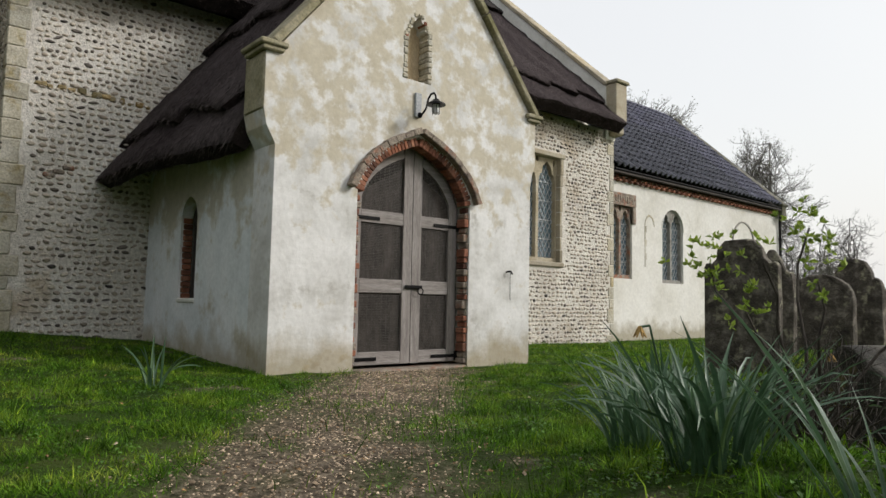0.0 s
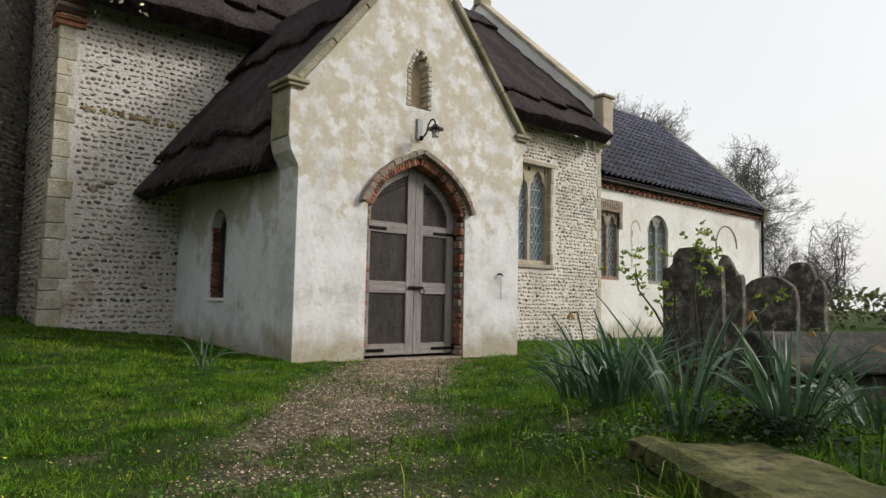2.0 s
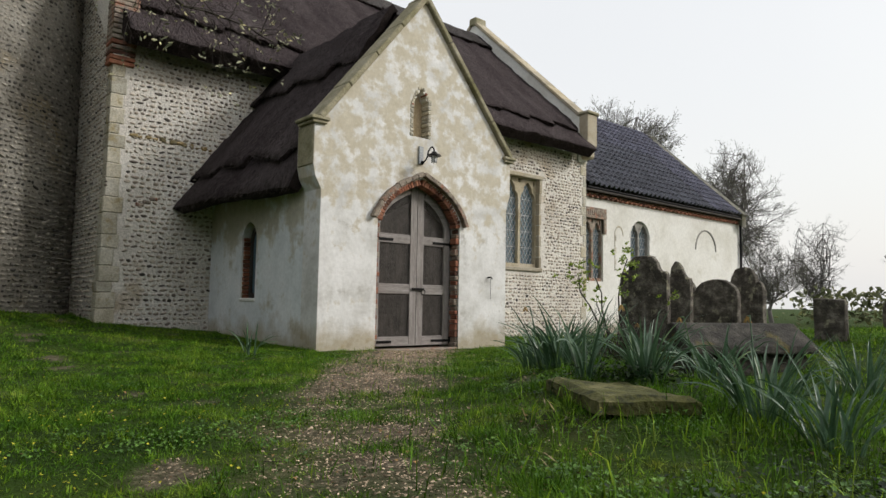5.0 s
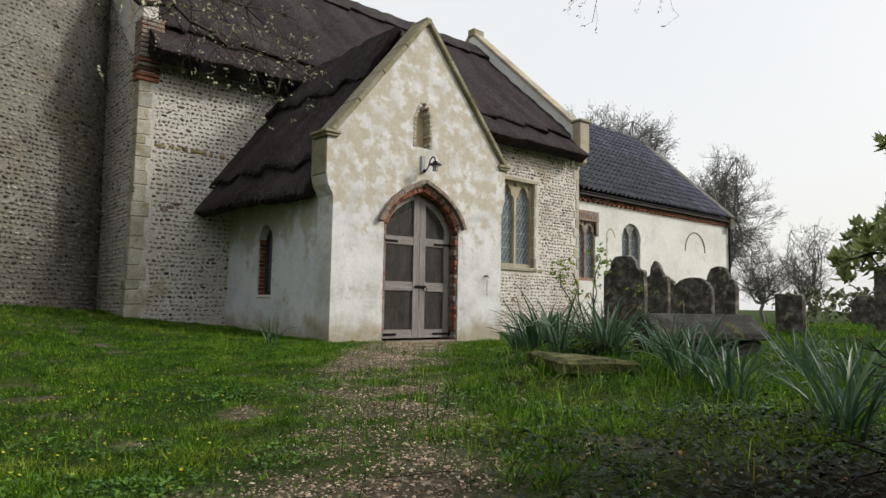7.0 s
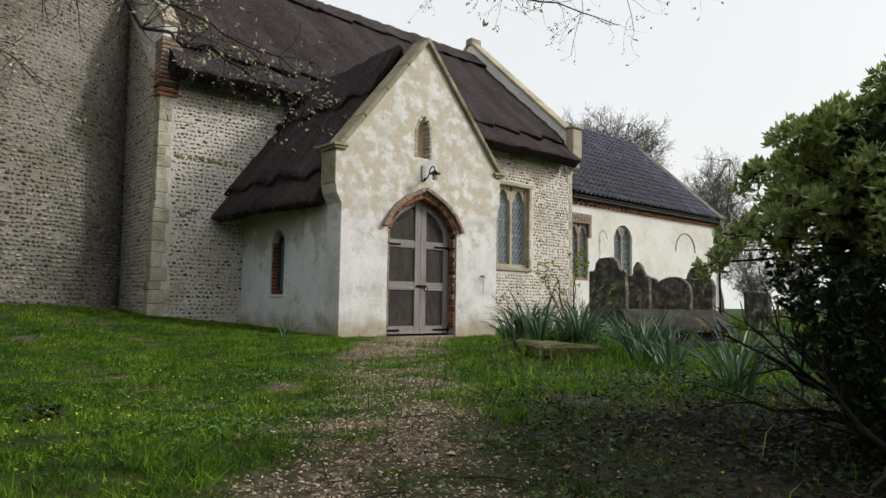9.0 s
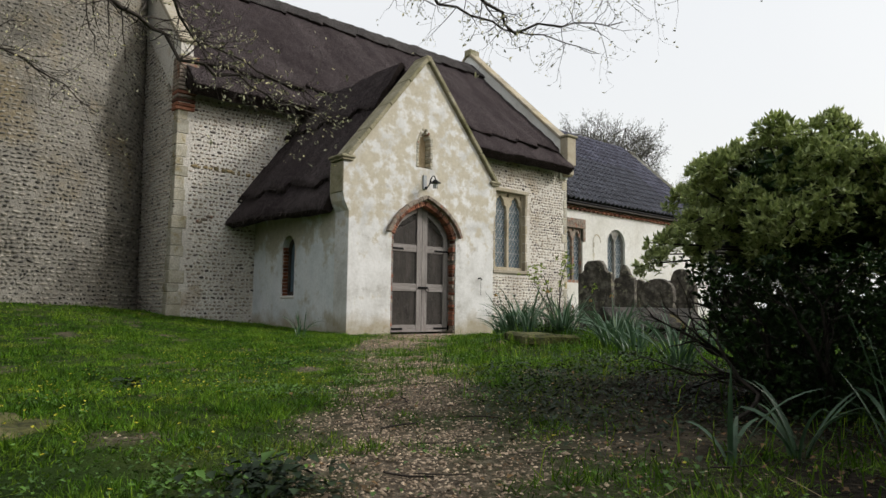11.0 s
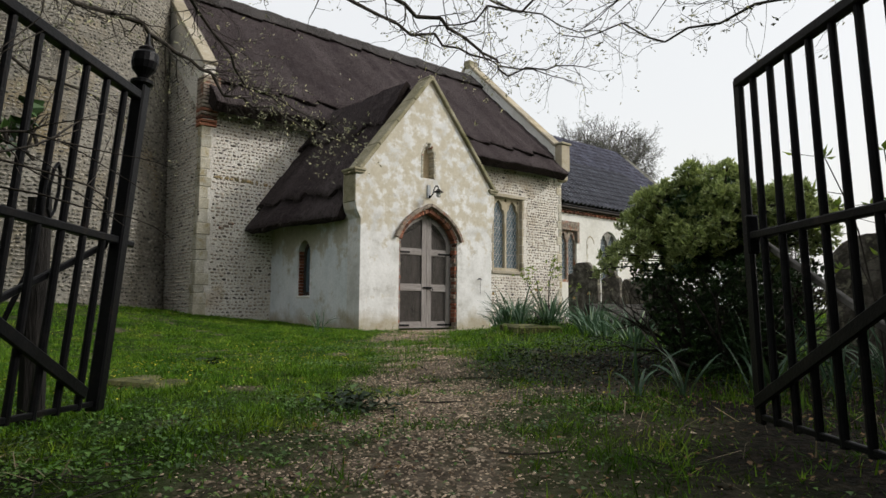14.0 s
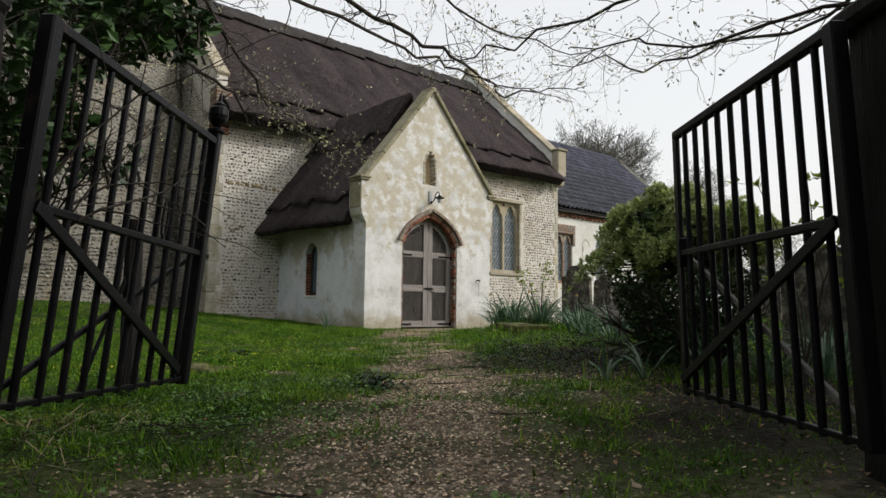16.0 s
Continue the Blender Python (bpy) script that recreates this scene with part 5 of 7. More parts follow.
gravestone(9.2, -3.70, 0.50, 0.55, 0.1, "round", -6, "broad round-headed grey headstone near the boundary")
gravestone(4.75, -5.45, 0.52, 1.06, 0.11, "ogee", 6, "tall weathered headstone standing apart among the grass", lean=1)
gravestone(-0.95, -8.45, 0.66, 1.02, 0.12, "round", 12, "round-headed dark headstone behind the gate bed", lean=-2)
gravestone(8.3, -1.2, 0.45, 0.55, 0.1, "round", 0, "low round-headed headstone near the chancel")


def chest_tomb(x, y, turn, l, w, h):
    c = thing("chest_tomb", x, y, ground_z(x, y) - 0.04, "low coped chest tomb of dark lichened stone", "tomb", rz=turn)
    part("chest", boxed(-l / 2, l / 2, -w / 2, w / 2, 0, h * 0.45, bevel=0.03), M_TOMB_STONE, c)
    bm = bmesh.new()
    lid = [(-w / 2 - 0.06, 0), (w / 2 + 0.06, 0), (w / 2 + 0.05, 0.07), (w * 0.06, h * 0.55), (-w * 0.06, h * 0.55), (-w / 2 - 0.05, 0.07)]
    slab(bm, lid, [], lambda a, b, d: (d - l / 2 - 0.06, a, h * 0.45 + b), l + 0.12)
    bmesh.ops.bevel(bm, geom=[e for e in bm.edges if e.calc_face_angle(0) > 0.3], offset=0.02, segments=2, affect="EDGES", profile=0.5)
    part("coped_lid", bm, M_TOMB_STONE, c)
    return c


chest_tomb(1.78, -4.42, -22, 1.25, 0.50, 0.48)


def ledger(x, y, l, w, h, turn, label):
    s = thing("ledger_slab", x, y, ground_z(x, y) - 0.03, label, "grave slab", rz=turn)
    bm = bmesh.new()
    bmesh.ops.create_grid(bm, x_segments=22, y_segments=12, size=0.5)
    top = list(bm.faces)
    for v in bm.verts:
        v.co = (v.co.x * l, v.co.y * w, h)
    ext = bmesh.ops.extrude_face_region(bm, geom=top)
    low = [e for e in ext["geom"] if isinstance(e, bmesh.types.BMVert)]
    for v in low:
        v.co.z = 0.0
    bmesh.ops.recalc_face_normals(bm, faces=bm.faces)
    for v in bm.verts:
        k = noise.fractal((v.co.x * 6 + x, v.co.y * 6, v.co.z * 3), 1.0, 2.0, 4)
        edge = max(abs(v.co.x) / (l / 2), abs(v.co.y) / (w / 2))
        v.co.z += 0.010 * k - (0.02 * smooth_step(edge, 0.93, 1.0) if v.co.z > 0.01 else 0)
        if v.co.z > 0.01:
            v.co.z -= 0.022 * smooth_step(v.co.x * 0.5 - v.co.y + 0.05 * k, 0.02, 0.04)
        if edge > 0.98:
            v.co.x += 0.018 * k
            v.co.y += 0.018 * noise.noise((v.co.x * 9, 3, v.co.y * 9))
    part("slab", bm, M_SLAB, s)
    return s


ledger(-1.50, -5.46, 0.74, 0.46, 0.075, 57, "mossy flat ledger slab sunk in the turf")
ledger(-5.56, -6.42, 0.40, 0.36, 0.06, 40, "small flat mossy stone set in the lawn")


# ---- daffodils ----
def ribbon(verts, faces, base, heading, length, width, lift, droop, twist=0.0, kink=1.0, seg=7):
    """One strap leaf: a folded strip that rises and bends over."""
    h = Vector((math.cos(heading), math.sin(heading), 0))
    side = Vector((-h.y, h.x, 0))
    p, pitch, first = Vector(base), lift, len(verts)
    step = length / seg
    for j in range(seg + 1):
        f = j / seg
        w = width * (0.75 + 0.5 * math.sin(math.pi * min(1, f * 0.9 + 0.1))) * (1 - f ** 6 * 0.95) * 0.5
        s = (side * math.cos(twist * f) + Vector((0, 0, 1)) * math.sin(twist * f))
        up = Vector((0, 0, 1)) * 0.25 * w - h * 0.25 * w
        verts += [tuple(p - s * w + up), tuple(p), tuple(p + s * w + up)]
        p = p + (h * math.cos(pitch) + Vector((0, 0, 1)) * math.sin(pitch)) * step
        pitch -= droop * (1.0 if f < kink else 3.5) * step / length
    for j in range(seg):
        q = first + 3 * j
        faces += [(q, q + 1, q + 4, q + 3), (q + 1, q + 2, q + 5, q + 4)]


def daffodils(x, y, spread, count, tall, seed, blooms=0, label="clump of grey-green daffodil leaves going over"):
    random.seed(seed)
    d = thing("daffodil_clump", x, y, ground_z(x, y) - 0.02, label, "plant", "daffodil clumps")
    for _ in range(int(count * 1.35)):
        a, r = random.uniform(0, math.tau), spread * math.sqrt(random.random()) * 0.55
        out = a + random.gauss(0, 0.5)
        verts, faces = [], []
        ribbon(verts, faces, (r * math.cos(a), r * math.sin(a), 0), out, tall * random.uniform(0.7, 1.15), random.uniform(0.009, 0.0155),
               random.uniform(1.10, 1.54), random.uniform(0.2, 1.7), random.uniform(-1.2, 1.2), random.choice((1.0, 1.0, 1.0, 0.6, 0.7)))
        pydata("leaf", verts, faces, M_LEAF_BLADE, d)
    for _ in range(blooms):
        a, r = random.uniform(0, math.tau), spread * 0.4
        b = Vector((r * math.cos(a), r * math.sin(a), 0))
        top = b + Vector((0.10 * math.cos(a), 0.10 * math.sin(a), tall * random.uniform(0.95, 1.1)))
        bm = tube(bmesh.new(), b, top, 0.0045, 0.0035, sides=5)
        nod = top + Vector((0.03 * math.cos(a), 0.03 * math.sin(a), -0.005))
        tube(bm, top, nod, 0.004, sides=5)
        stalk = part("flower_stalk", bm, M_LEAF_BLADE, d)
        bm = bmesh.new()
        for k in range(6):
            q = k * math.tau / 6
            tube(bm, nod, nod + Vector((0.018 * math.cos(q), 0.018 * math.sin(q), -0.03)), 0.006, 0.002, sides=4)
        part("bloom", bm, M_BLOOM, stalk, "withered orange bloom")
    return d


for spec in ((-0.72, -4.45, 0.24, 72, 0.44, 1, 1), (-0.28, -3.95, 0.32, 62, 0.44, 2, 0), (0.08, -4.25, 0.26, 34, 0.42, 3, 1), (-1.20, -5.05, 0.10, 15, 0.50, 4, 0),
             (-0.98, -5.30, 0.16, 38, 0.44, 5, 1), (-0.35, -5.35, 0.24, 42, 0.42, 6, 1), (-1.25, -6.05, 0.20, 46, 0.44, 7, 1), (-1.50, -6.42, 0.16, 28, 0.42, 8, 0), (-2.18, -7.15, 0.14, 34, 0.44, 9, 0),
             (1.15, -3.15, 0.36, 70, 0.46, 10, 0), (0.55, -3.45, 0.28, 40, 0.44, 11, 0), (-3.66, -8.42, 0.06, 9, 0.32, 12, 0), (-3.22, -8.62, 0.18, 13, 0.50, 13, 0), (-2.95, -8.85, 0.20, 13, 0.54, 14, 0),
             (-2.5, -9.05, 0.22, 22, 0.48, 15, 0), (-2.15, -8.85, 0.24, 26, 0.46, 16, 0), (-3.95, -8.35, 0.05, 4, 0.34, 17, 0), (-1.08, -0.45, 0.12, 12, 0.42, 18, 0),
             (1.4, -5.6, 0.26, 40, 0.44, 19, 0), (0.9, -6.2, 0.26, 36, 0.44, 20, 0)):
    daffodils(*spec)


# ---- woody plants ----
def limb(verts, faces, a, b, ra, rb, sides=5):
    a, b = Vector(a), Vector(b)
    way = (b - a).normalized()
    s = way.orthogonal().normalized()
    t = way.cross(s)
    first = len(verts)
    for p, r in ((a, ra), (b, rb)):
        for k in range(sides):
            q = k * math.tau / sides
            verts.append(tuple(p + (s * math.cos(q) + t * math.sin(q)) * r))
    for k in range(sides):
        j = (k + 1) % sides
        faces.append((first + k, first + j, first + sides + j, first + sides + k))


def grow(verts, faces, tips, p, way, length, radius, depth, spread, droop=0.0, wobble=0.25, sides=5, split=(2, 3), shrink=0.72, seg=3, least=0.0):
    """Branching wood: bent segments that fork into thinner ones; ends are collected in tips."""
    p, way = Vector(p), Vector(way).normalized()
    for j in range(seg):
        turn = Vector((random.gauss(0, wobble), random.gauss(0, wobble), random.gauss(0, wobble) - droop))
        way = (way + turn * 0.5).normalized()
        q = p + way * (length / seg)
        radius = max(radius, least)
        r2 = max(least, radius * (1 - 0.3 / seg))
        limb(verts, faces, p, q, radius, r2, sides)
        p, radius = q, r2
        if depth > 0 and j < seg - 1 and random.random() < 0.6:
            side = (way + Vector((random.gauss(0, 1), random.gauss(0, 1), random.gauss(0, 0.7))) * spread).normalized()
            grow(verts, faces, tips, p, side, length * shrink * random.uniform(0.6, 0.95), radius * 0.6, depth - 1, spread, droop, wobble, max(3, sides - 1), split, shrink, seg, least)
    if depth <= 0:
        tips.append((tuple(p), tuple(way)))
        return
    for _ in range(random.randint(*split)):
        side = (way + Vector((random.gauss(0, 1), random.gauss(0, 1), random.gauss(0, 0.7))) * spread * 0.7).normalized()
        grow(verts, faces, tips, p, side, length * shrink * random.uniform(0.75, 1.1), radius * 0.68, depth - 1, spread, droop, wobble, max(3, sides - 1), split, shrink, seg, least)


def leaf(verts, faces, p, way, length, width, level=False):
    """A folded pointed leaf."""
    p, way = Vector(p), Vector(way).normalized()
    s = way.orthogonal().normalized()
    s = (Matrix.Rotation(random.uniform(0, math.tau), 3, way) @ s)
    if level:
        s = (way.cross(Vector((random.gauss(0, 0.3), random.gauss(0, 0.3), 1)))).normalized()
    n = way.cross(s)
    k = len(verts)
    lift = n * width * 0.18
    verts += [tuple(p), tuple(p + way * length * 0.52 + s * width / 2 + lift), tuple(p + way * length - n * length * 0.10), tuple(p + way * length * 0.52 - s * width / 2 + lift)]
    faces += [(k, k + 1, k + 2), (k, k + 2, k + 3)]


def rosette(verts, faces, p, way, count, length, width, level=False):
    way = Vector(way).normalized()
    for _ in range(count):
        d = (way * random.uniform(0.2, 0.9) + Vector((random.gauss(0, 0.6), random.gauss(0, 0.6), random.gauss(0, 0.5)))).normalized()
        leaf(verts, faces, p, d, length * random.uniform(0.7, 1.2), width * random.uniform(0.8, 1.2), level)


def big_shrub(x, y, seed):
    """Stems that carry flattened pads of leaf rosettes, with dark hollows between the pads."""
    random.seed(seed)
    z = ground_z(x, y) - 0.05
    b = thing("evergreen_shrub", x, y, z, "broad evergreen shrub with glossy pale-edged leaves on dark twiggy stems", "shrub")
    wood_v, wood_f, leaf_v, leaf_f, low_v, low_f = [], [], [], [], [], []
    centre, radii = Vector((0.0, 0.0, 0.96)), Vector((0.55, 0.58, 0.33))
    for k in range(20):
        a = k * math.tau / 20 + random.uniform(-0.2, 0.2)
        grow(wood_v, wood_f, [], (0.12 * math.cos(a), 0.12 * math.sin(a), 0.0), (math.cos(a) * 0.75, math.sin(a) * 0.75, 0.85), 0.36, 0.020, 3, 0.6, 0.0, 0.35, 5, (2, 2), 0.72, 3)

    def pad(c, normal, wide, count):
        side = normal.orthogonal().normalized()
        other = normal.cross(side)
        limb(wood_v, wood_f, centre.lerp(c, 0.35) - Vector((0, 0, 0.15)), c - normal * 0.03, 0.008, 0.004, 4)
        for _ in range(count):
            q, rho = random.uniform(0, math.tau), wide * math.sqrt(random.random()) * random.uniform(0.75, 1.15)
            t = side * math.cos(q) + other * math.sin(q)
            p = c + t * rho - normal * (rho * rho / wide * 0.7) + Vector((random.gauss(0, 0.014), random.gauss(0, 0.014), random.gauss(0, 0.014)))
            way = (normal + t * 1.0 * rho / wide + Vector((0, 0, 0.35))).normalized()
            rosette(leaf_v, leaf_f, p, way, random.randint(6, 8), 0.036, 0.017, True)
            if random.random() < 0.3:
                limb(wood_v, wood_f, c - normal * 0.03, p, 0.003, 0.0015, 3)

    made, spots = 0, []
    while made < 96:
        d = Vector((random.gauss(0, 1), random.gauss(0, 1), random.gauss(0.25, 0.8))).normalized()
        if d.z < -0.80:
            continue
        r = random.uniform(0.62, 1.12) + 0.10 * noise.noise((d.x * 2, d.y * 2, d.z * 2 + seed))
        c = centre + Vector((d.x * radii.x, d.y * radii.y, d.z * radii.z)) * r
        if any((c - o).length < 0.105 for o in spots):
            continue
        spots.append(c)
        pad(c, (d + Vector((0, 0, 0.75))).normalized(), random.uniform(0.075, 0.125), random.randint(40, 66))
        made += 1
    for a, reach, hz in ((2.10, 0.74, 0.72), (2.35, 0.70, 0.80), (2.65, 0.62, 0.88), (1.80, 0.70, 0.78), (2.9, 0.30, 1.30), (0.6, 0.40, 1.36)):   # sprays beyond the crown
        pad(Vector((math.cos(a) * reach, math.sin(a) * reach, hz)), Vector((math.cos(a) * 0.5, math.sin(a) * 0.5, 0.8)).normalized(), random.uniform(0.07, 0.11), 34)
    for _ in range(1500):   # inner leaves in a darker material that paints shade into the hollows
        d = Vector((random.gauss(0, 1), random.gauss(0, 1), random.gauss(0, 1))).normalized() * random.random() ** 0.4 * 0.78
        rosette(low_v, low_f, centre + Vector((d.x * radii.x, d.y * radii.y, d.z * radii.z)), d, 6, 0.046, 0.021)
    for _ in range(3000):   # low shoots among the stems, dark to paint the shade under the crown
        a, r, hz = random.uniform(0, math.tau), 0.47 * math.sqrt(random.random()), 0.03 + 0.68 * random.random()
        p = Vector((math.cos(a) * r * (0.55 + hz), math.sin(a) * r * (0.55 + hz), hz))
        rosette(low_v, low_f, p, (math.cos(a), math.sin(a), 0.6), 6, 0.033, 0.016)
    pydata("stem", wood_v, wood_f, M_BARK, b, True)
    tagged(pydata("leaves", leaf_v, leaf_f, M_BUSH_LEAF, b), kind="stuff")
    tagged(pydata("undergrowth", low_v, low_f, M_IVY_LEAF, b), "low and inner leaves, darkened for the shade inside the shrub", kind="stuff")
    return b


big_shrub(-2.70, -8.14, 21)


def leafy_sapling(x, y, seed):
    random.seed(seed)
    b = thing("elder_sapling", x, y, ground_z(x, y) - 0.03, "straggly sapling of brown twigs with tufts of fresh leaves", "shrub")
    v, f, lv, lf = [], [], [], []
    ends = [(Vector((0.29, 0.13, 0.84)), 26), (Vector((0.06, 0.46, 0.70)), 26), (Vector((0.15, 0.35, 0.50)), 12), (Vector((0.02, -0.02, 0.62)), 6), (Vector((0.3, -0.2, 0.55)), 5), (Vector((-0.1, 0.1, 0.68)), 4)]
    for e, n in ends:
        p = Vector((random.gauss(0, 0.03), random.gauss(0, 0.03), 0))
        for k in range(5):
            q = p.lerp(e, 1 / (5 - k)) + Vector((random.gauss(0, 0.02), random.gauss(0, 0.02), 0.02 * (k < 3)))
            limb(v, f, p, q, 0.009 - k * 0.001, 0.008 - k * 0.001, 5)
            p = q
        for _ in range(n):
            c = p + Vector((random.gauss(0, 0.05), random.gauss(0, 0.05), random.gauss(0, 0.06)))
            rosette(lv, lf, c, (random.gauss(0, 0.6), random.gauss(0, 0.6), 1), 6, 0.032, 0.016)
    for k in range(34):
        tips = []
        grow(v, f, tips, (random.gauss(0, 0.12), random.gauss(0, 0.12), 0), (random.gauss(0, 0.5), random.gauss(0, 0.5), 1), 0.25, 0.005, 2, 0.5, 0, 0.3, 4, (1, 2), 0.7, 3)
    pydata("stem", v, f, M_BARK, b, True)
    tagged(pydata("leaves", lv, lf, M_FRESH, b), kind="stuff")
    return b


leafy_sapling(-0.10, -4.50, 31)


def young_maple(x, y, seed):
    random.seed(seed)
    b = thing("maple_sapling", x, y, ground_z(x, y) - 0.03, "thin maple sapling with a few large yellow-green leaves", "shrub")
    v, f, lv, lf = [], [], [], []
    for e in ((-0.16, 0.16, 1.18), (0.05, -0.02, 1.22), (0.22, -0.24, 1.16), (0.10, 0.20, 0.98), (-0.05, -0.15, 0.92), (0.30, -0.10, 0.86)):
        p, e = Vector((random.gauss(0, 0.04), random.gauss(0, 0.04), 0)), Vector(e)
        for k in range(6):
            q = p.lerp(e, 1 / (6 - k)) + Vector((random.gauss(0, 0.02), random.gauss(0, 0.02), 0.015 * (k < 4)))
            limb(v, f, p, q, 0.006 - k * 0.0006, 0.0054 - k * 0.0006, 5)
            if k > 2:
                side = q + Vector((random.gauss(0, 0.09), random.gauss(0, 0.09), random.uniform(0.0, 0.06)))
                limb(v, f, q, side, 0.0022, 0.0016, 4)
                rosette(lv, lf, side, (random.gauss(0, 0.5), random.gauss(0, 0.5), 0.5), 5, 0.055, 0.030, True)
            p = q
        rosette(lv, lf, p, (random.gauss(0, 0.5), random.gauss(0, 0.5), 0.8), 6, 0.055, 0.030, True)
    pydata("stem", v, f, M_BARK, b, True)
    tagged(pydata("leaves", lv, lf, M_FRESH, b), kind="stuff")
    return b


young_maple(-3.22, -9.16, 33)


def ivy_mass(x, y, z0, z1, rad, count, seed, label):
    random.seed(seed)
    b = thing("ivy", x, y, z0, label, "climber")
    v, f, lv, lf = [], [], [], []
    for k in range(count):
        a = random.uniform(0, math.tau)
        h = random.uniform(0, 1) ** 0.8
        r = rad * (0.5 + 0.7 * random.random()) * (0.5 + 0.9 * h)
        p = Vector((r * math.cos(a), r * math.sin(a), (z1 - z0) * h))
        d = Vector((math.cos(a), math.sin(a), random.gauss(0, 0.5)))
        leaf(lv, lf, p, d, random.uniform(0.04, 0.07), random.uniform(0.04, 0.06))
    for k in range(10):
        tips = []
        grow(v, f, tips, (random.gauss(0, 0.08), random.gauss(0, 0.08), 0.0), (random.gauss(0, 0.3), random.gauss(0, 0.3), 1), (z1 - z0) * 0.45, 0.008, 2, 0.5, 0, 0.3, 4, (1, 2), 0.8, 4)
    tagged(pydata("stem", v, f, M_BARK, b, True), kind="stuff")
    tagged(pydata("leaves", lv, lf, M_IVY_LEAF, b), kind="stuff")
    return b


ivy_mass(-6.98, -8.25, 0.50, 1.60, 0.15, 620, 41, "dark ivy climbing over the gate post")
ivy_mass(-7.3, -6.9, 0.05, 1.3, 0.45, 350, 42, "dark ivy thicket beside the gate")
for ix, iy, iz0, iz1, rad, num, sd in ((-6.83, -8.06, 1.02, 1.48, 0.15, 330, 43), (-6.66, -7.84, 1.32, 1.62, 0.16, 330, 44), (-6.46, -7.76, 1.46, 1.70, 0.16, 340, 45), (-6.24, -7.67, 1.54, 1.75, 0.12, 240, 46),
                                       (-6.84, -8.03, 0.70, 1.15, 0.10, 200, 47), (-6.70, -7.90, 0.85, 1.15, 0.06, 60, 48), (-6.43, -7.46, 0.97, 1.13, 0.08, 55, 49), (-6.6, -7.7, 1.62, 2.0, 0.28, 420, 50)):
    ivy_mass(ix, iy, iz0, iz1, rad, num, sd, "overhanging spray of dark ivy leaves above the gate")

# ---- trees ----
def reaching_tree(x, y, seed, limbs, label, trunk_r, trunk_h, bud_size=0.030):
    """A tree beside the path whose long limbs reach over it; limbs: lists of way points."""
    random.seed(seed)
    t = thing("bare_tree", x, y, ground_z(x, y) - 0.1, label, "tree", "budding trees by the gate")
    v, f = [], []
    p = Vector((0, 0, 0))
    for k in range(6):
        q = Vector((0.05 * math.sin(k), 0.04 * k, trunk_h * (k + 1) / 6))
        limb(v, f, p, q, trunk_r * (1 - 0.09 * k), trunk_r * (1 - 0.09 * (k + 1)), 12)
        p = q
    pydata("trunk", v, f, M_BARK, t, True)
    base = t.matrix_basis.translation
    twig_v, twig_f, bud_v, bud_f, tips = [], [], [], [], []
    for pts, r0, dens in limbs:
        lv, lf = [], []
        pts = [Vector(q) - base for q in pts]
        fine = []
        for a, b, k in zip(pts, pts[1:], range(99)):
            for j in range(6):
                fine.append(a.lerp(b, j / 6) + Vector((random.gauss(0, 0.03), random.gauss(0, 0.03), random.gauss(0, 0.03))))
        fine.append(pts[-1])
        n = len(fine) - 1
        for k in range(n):
            ra, rb = r0 * (1 - k / n) + 0.004, r0 * (1 - (k + 1) / n) + 0.004
            limb(lv, lf, fine[k], fine[k + 1], ra, rb, 6)
            way = (fine[k + 1] - fine[k]).normalized()
            if k > n * 0.25:
                for _ in range(dens):
                    side = (way * 0.7 + Vector((random.gauss(0, 0.6), random.gauss(0, 0.6), random.gauss(-0.05, 0.45)))).normalized()
                    grow(twig_v, twig_f, tips, fine[k], side, random.uniform(0.16, 0.42), max(0.0030, rb * 0.35), random.choice((1, 2)), 0.75, 0.0, 0.5, 4, (1, 2), 0.7, 3)
        pydata("limb", lv, lf, M_BARK, t, True)
        tips.append((tuple(fine[-1]), tuple(way)))
    for p, w in tips:
        for _ in range(random.randint(1, 3)):
            leaf(bud_v, bud_f, Vector(p) + Vector((random.gauss(0, 0.012), random.gauss(0, 0.012), random.gauss(0, 0.012))), Vector(w) + Vector((random.gauss(0, 0.5), random.gauss(0, 0.5), random.gauss(0.3, 0.5))), bud_size * random.uniform(0.7, 1.5), bud_size * 0.5)
    tagged(pydata("twig", twig_v, twig_f, M_BARK, t), kind="stuff")
    tagged(pydata("bud", bud_v, bud_f, M_BUD, t), kind="stuff")
    return t


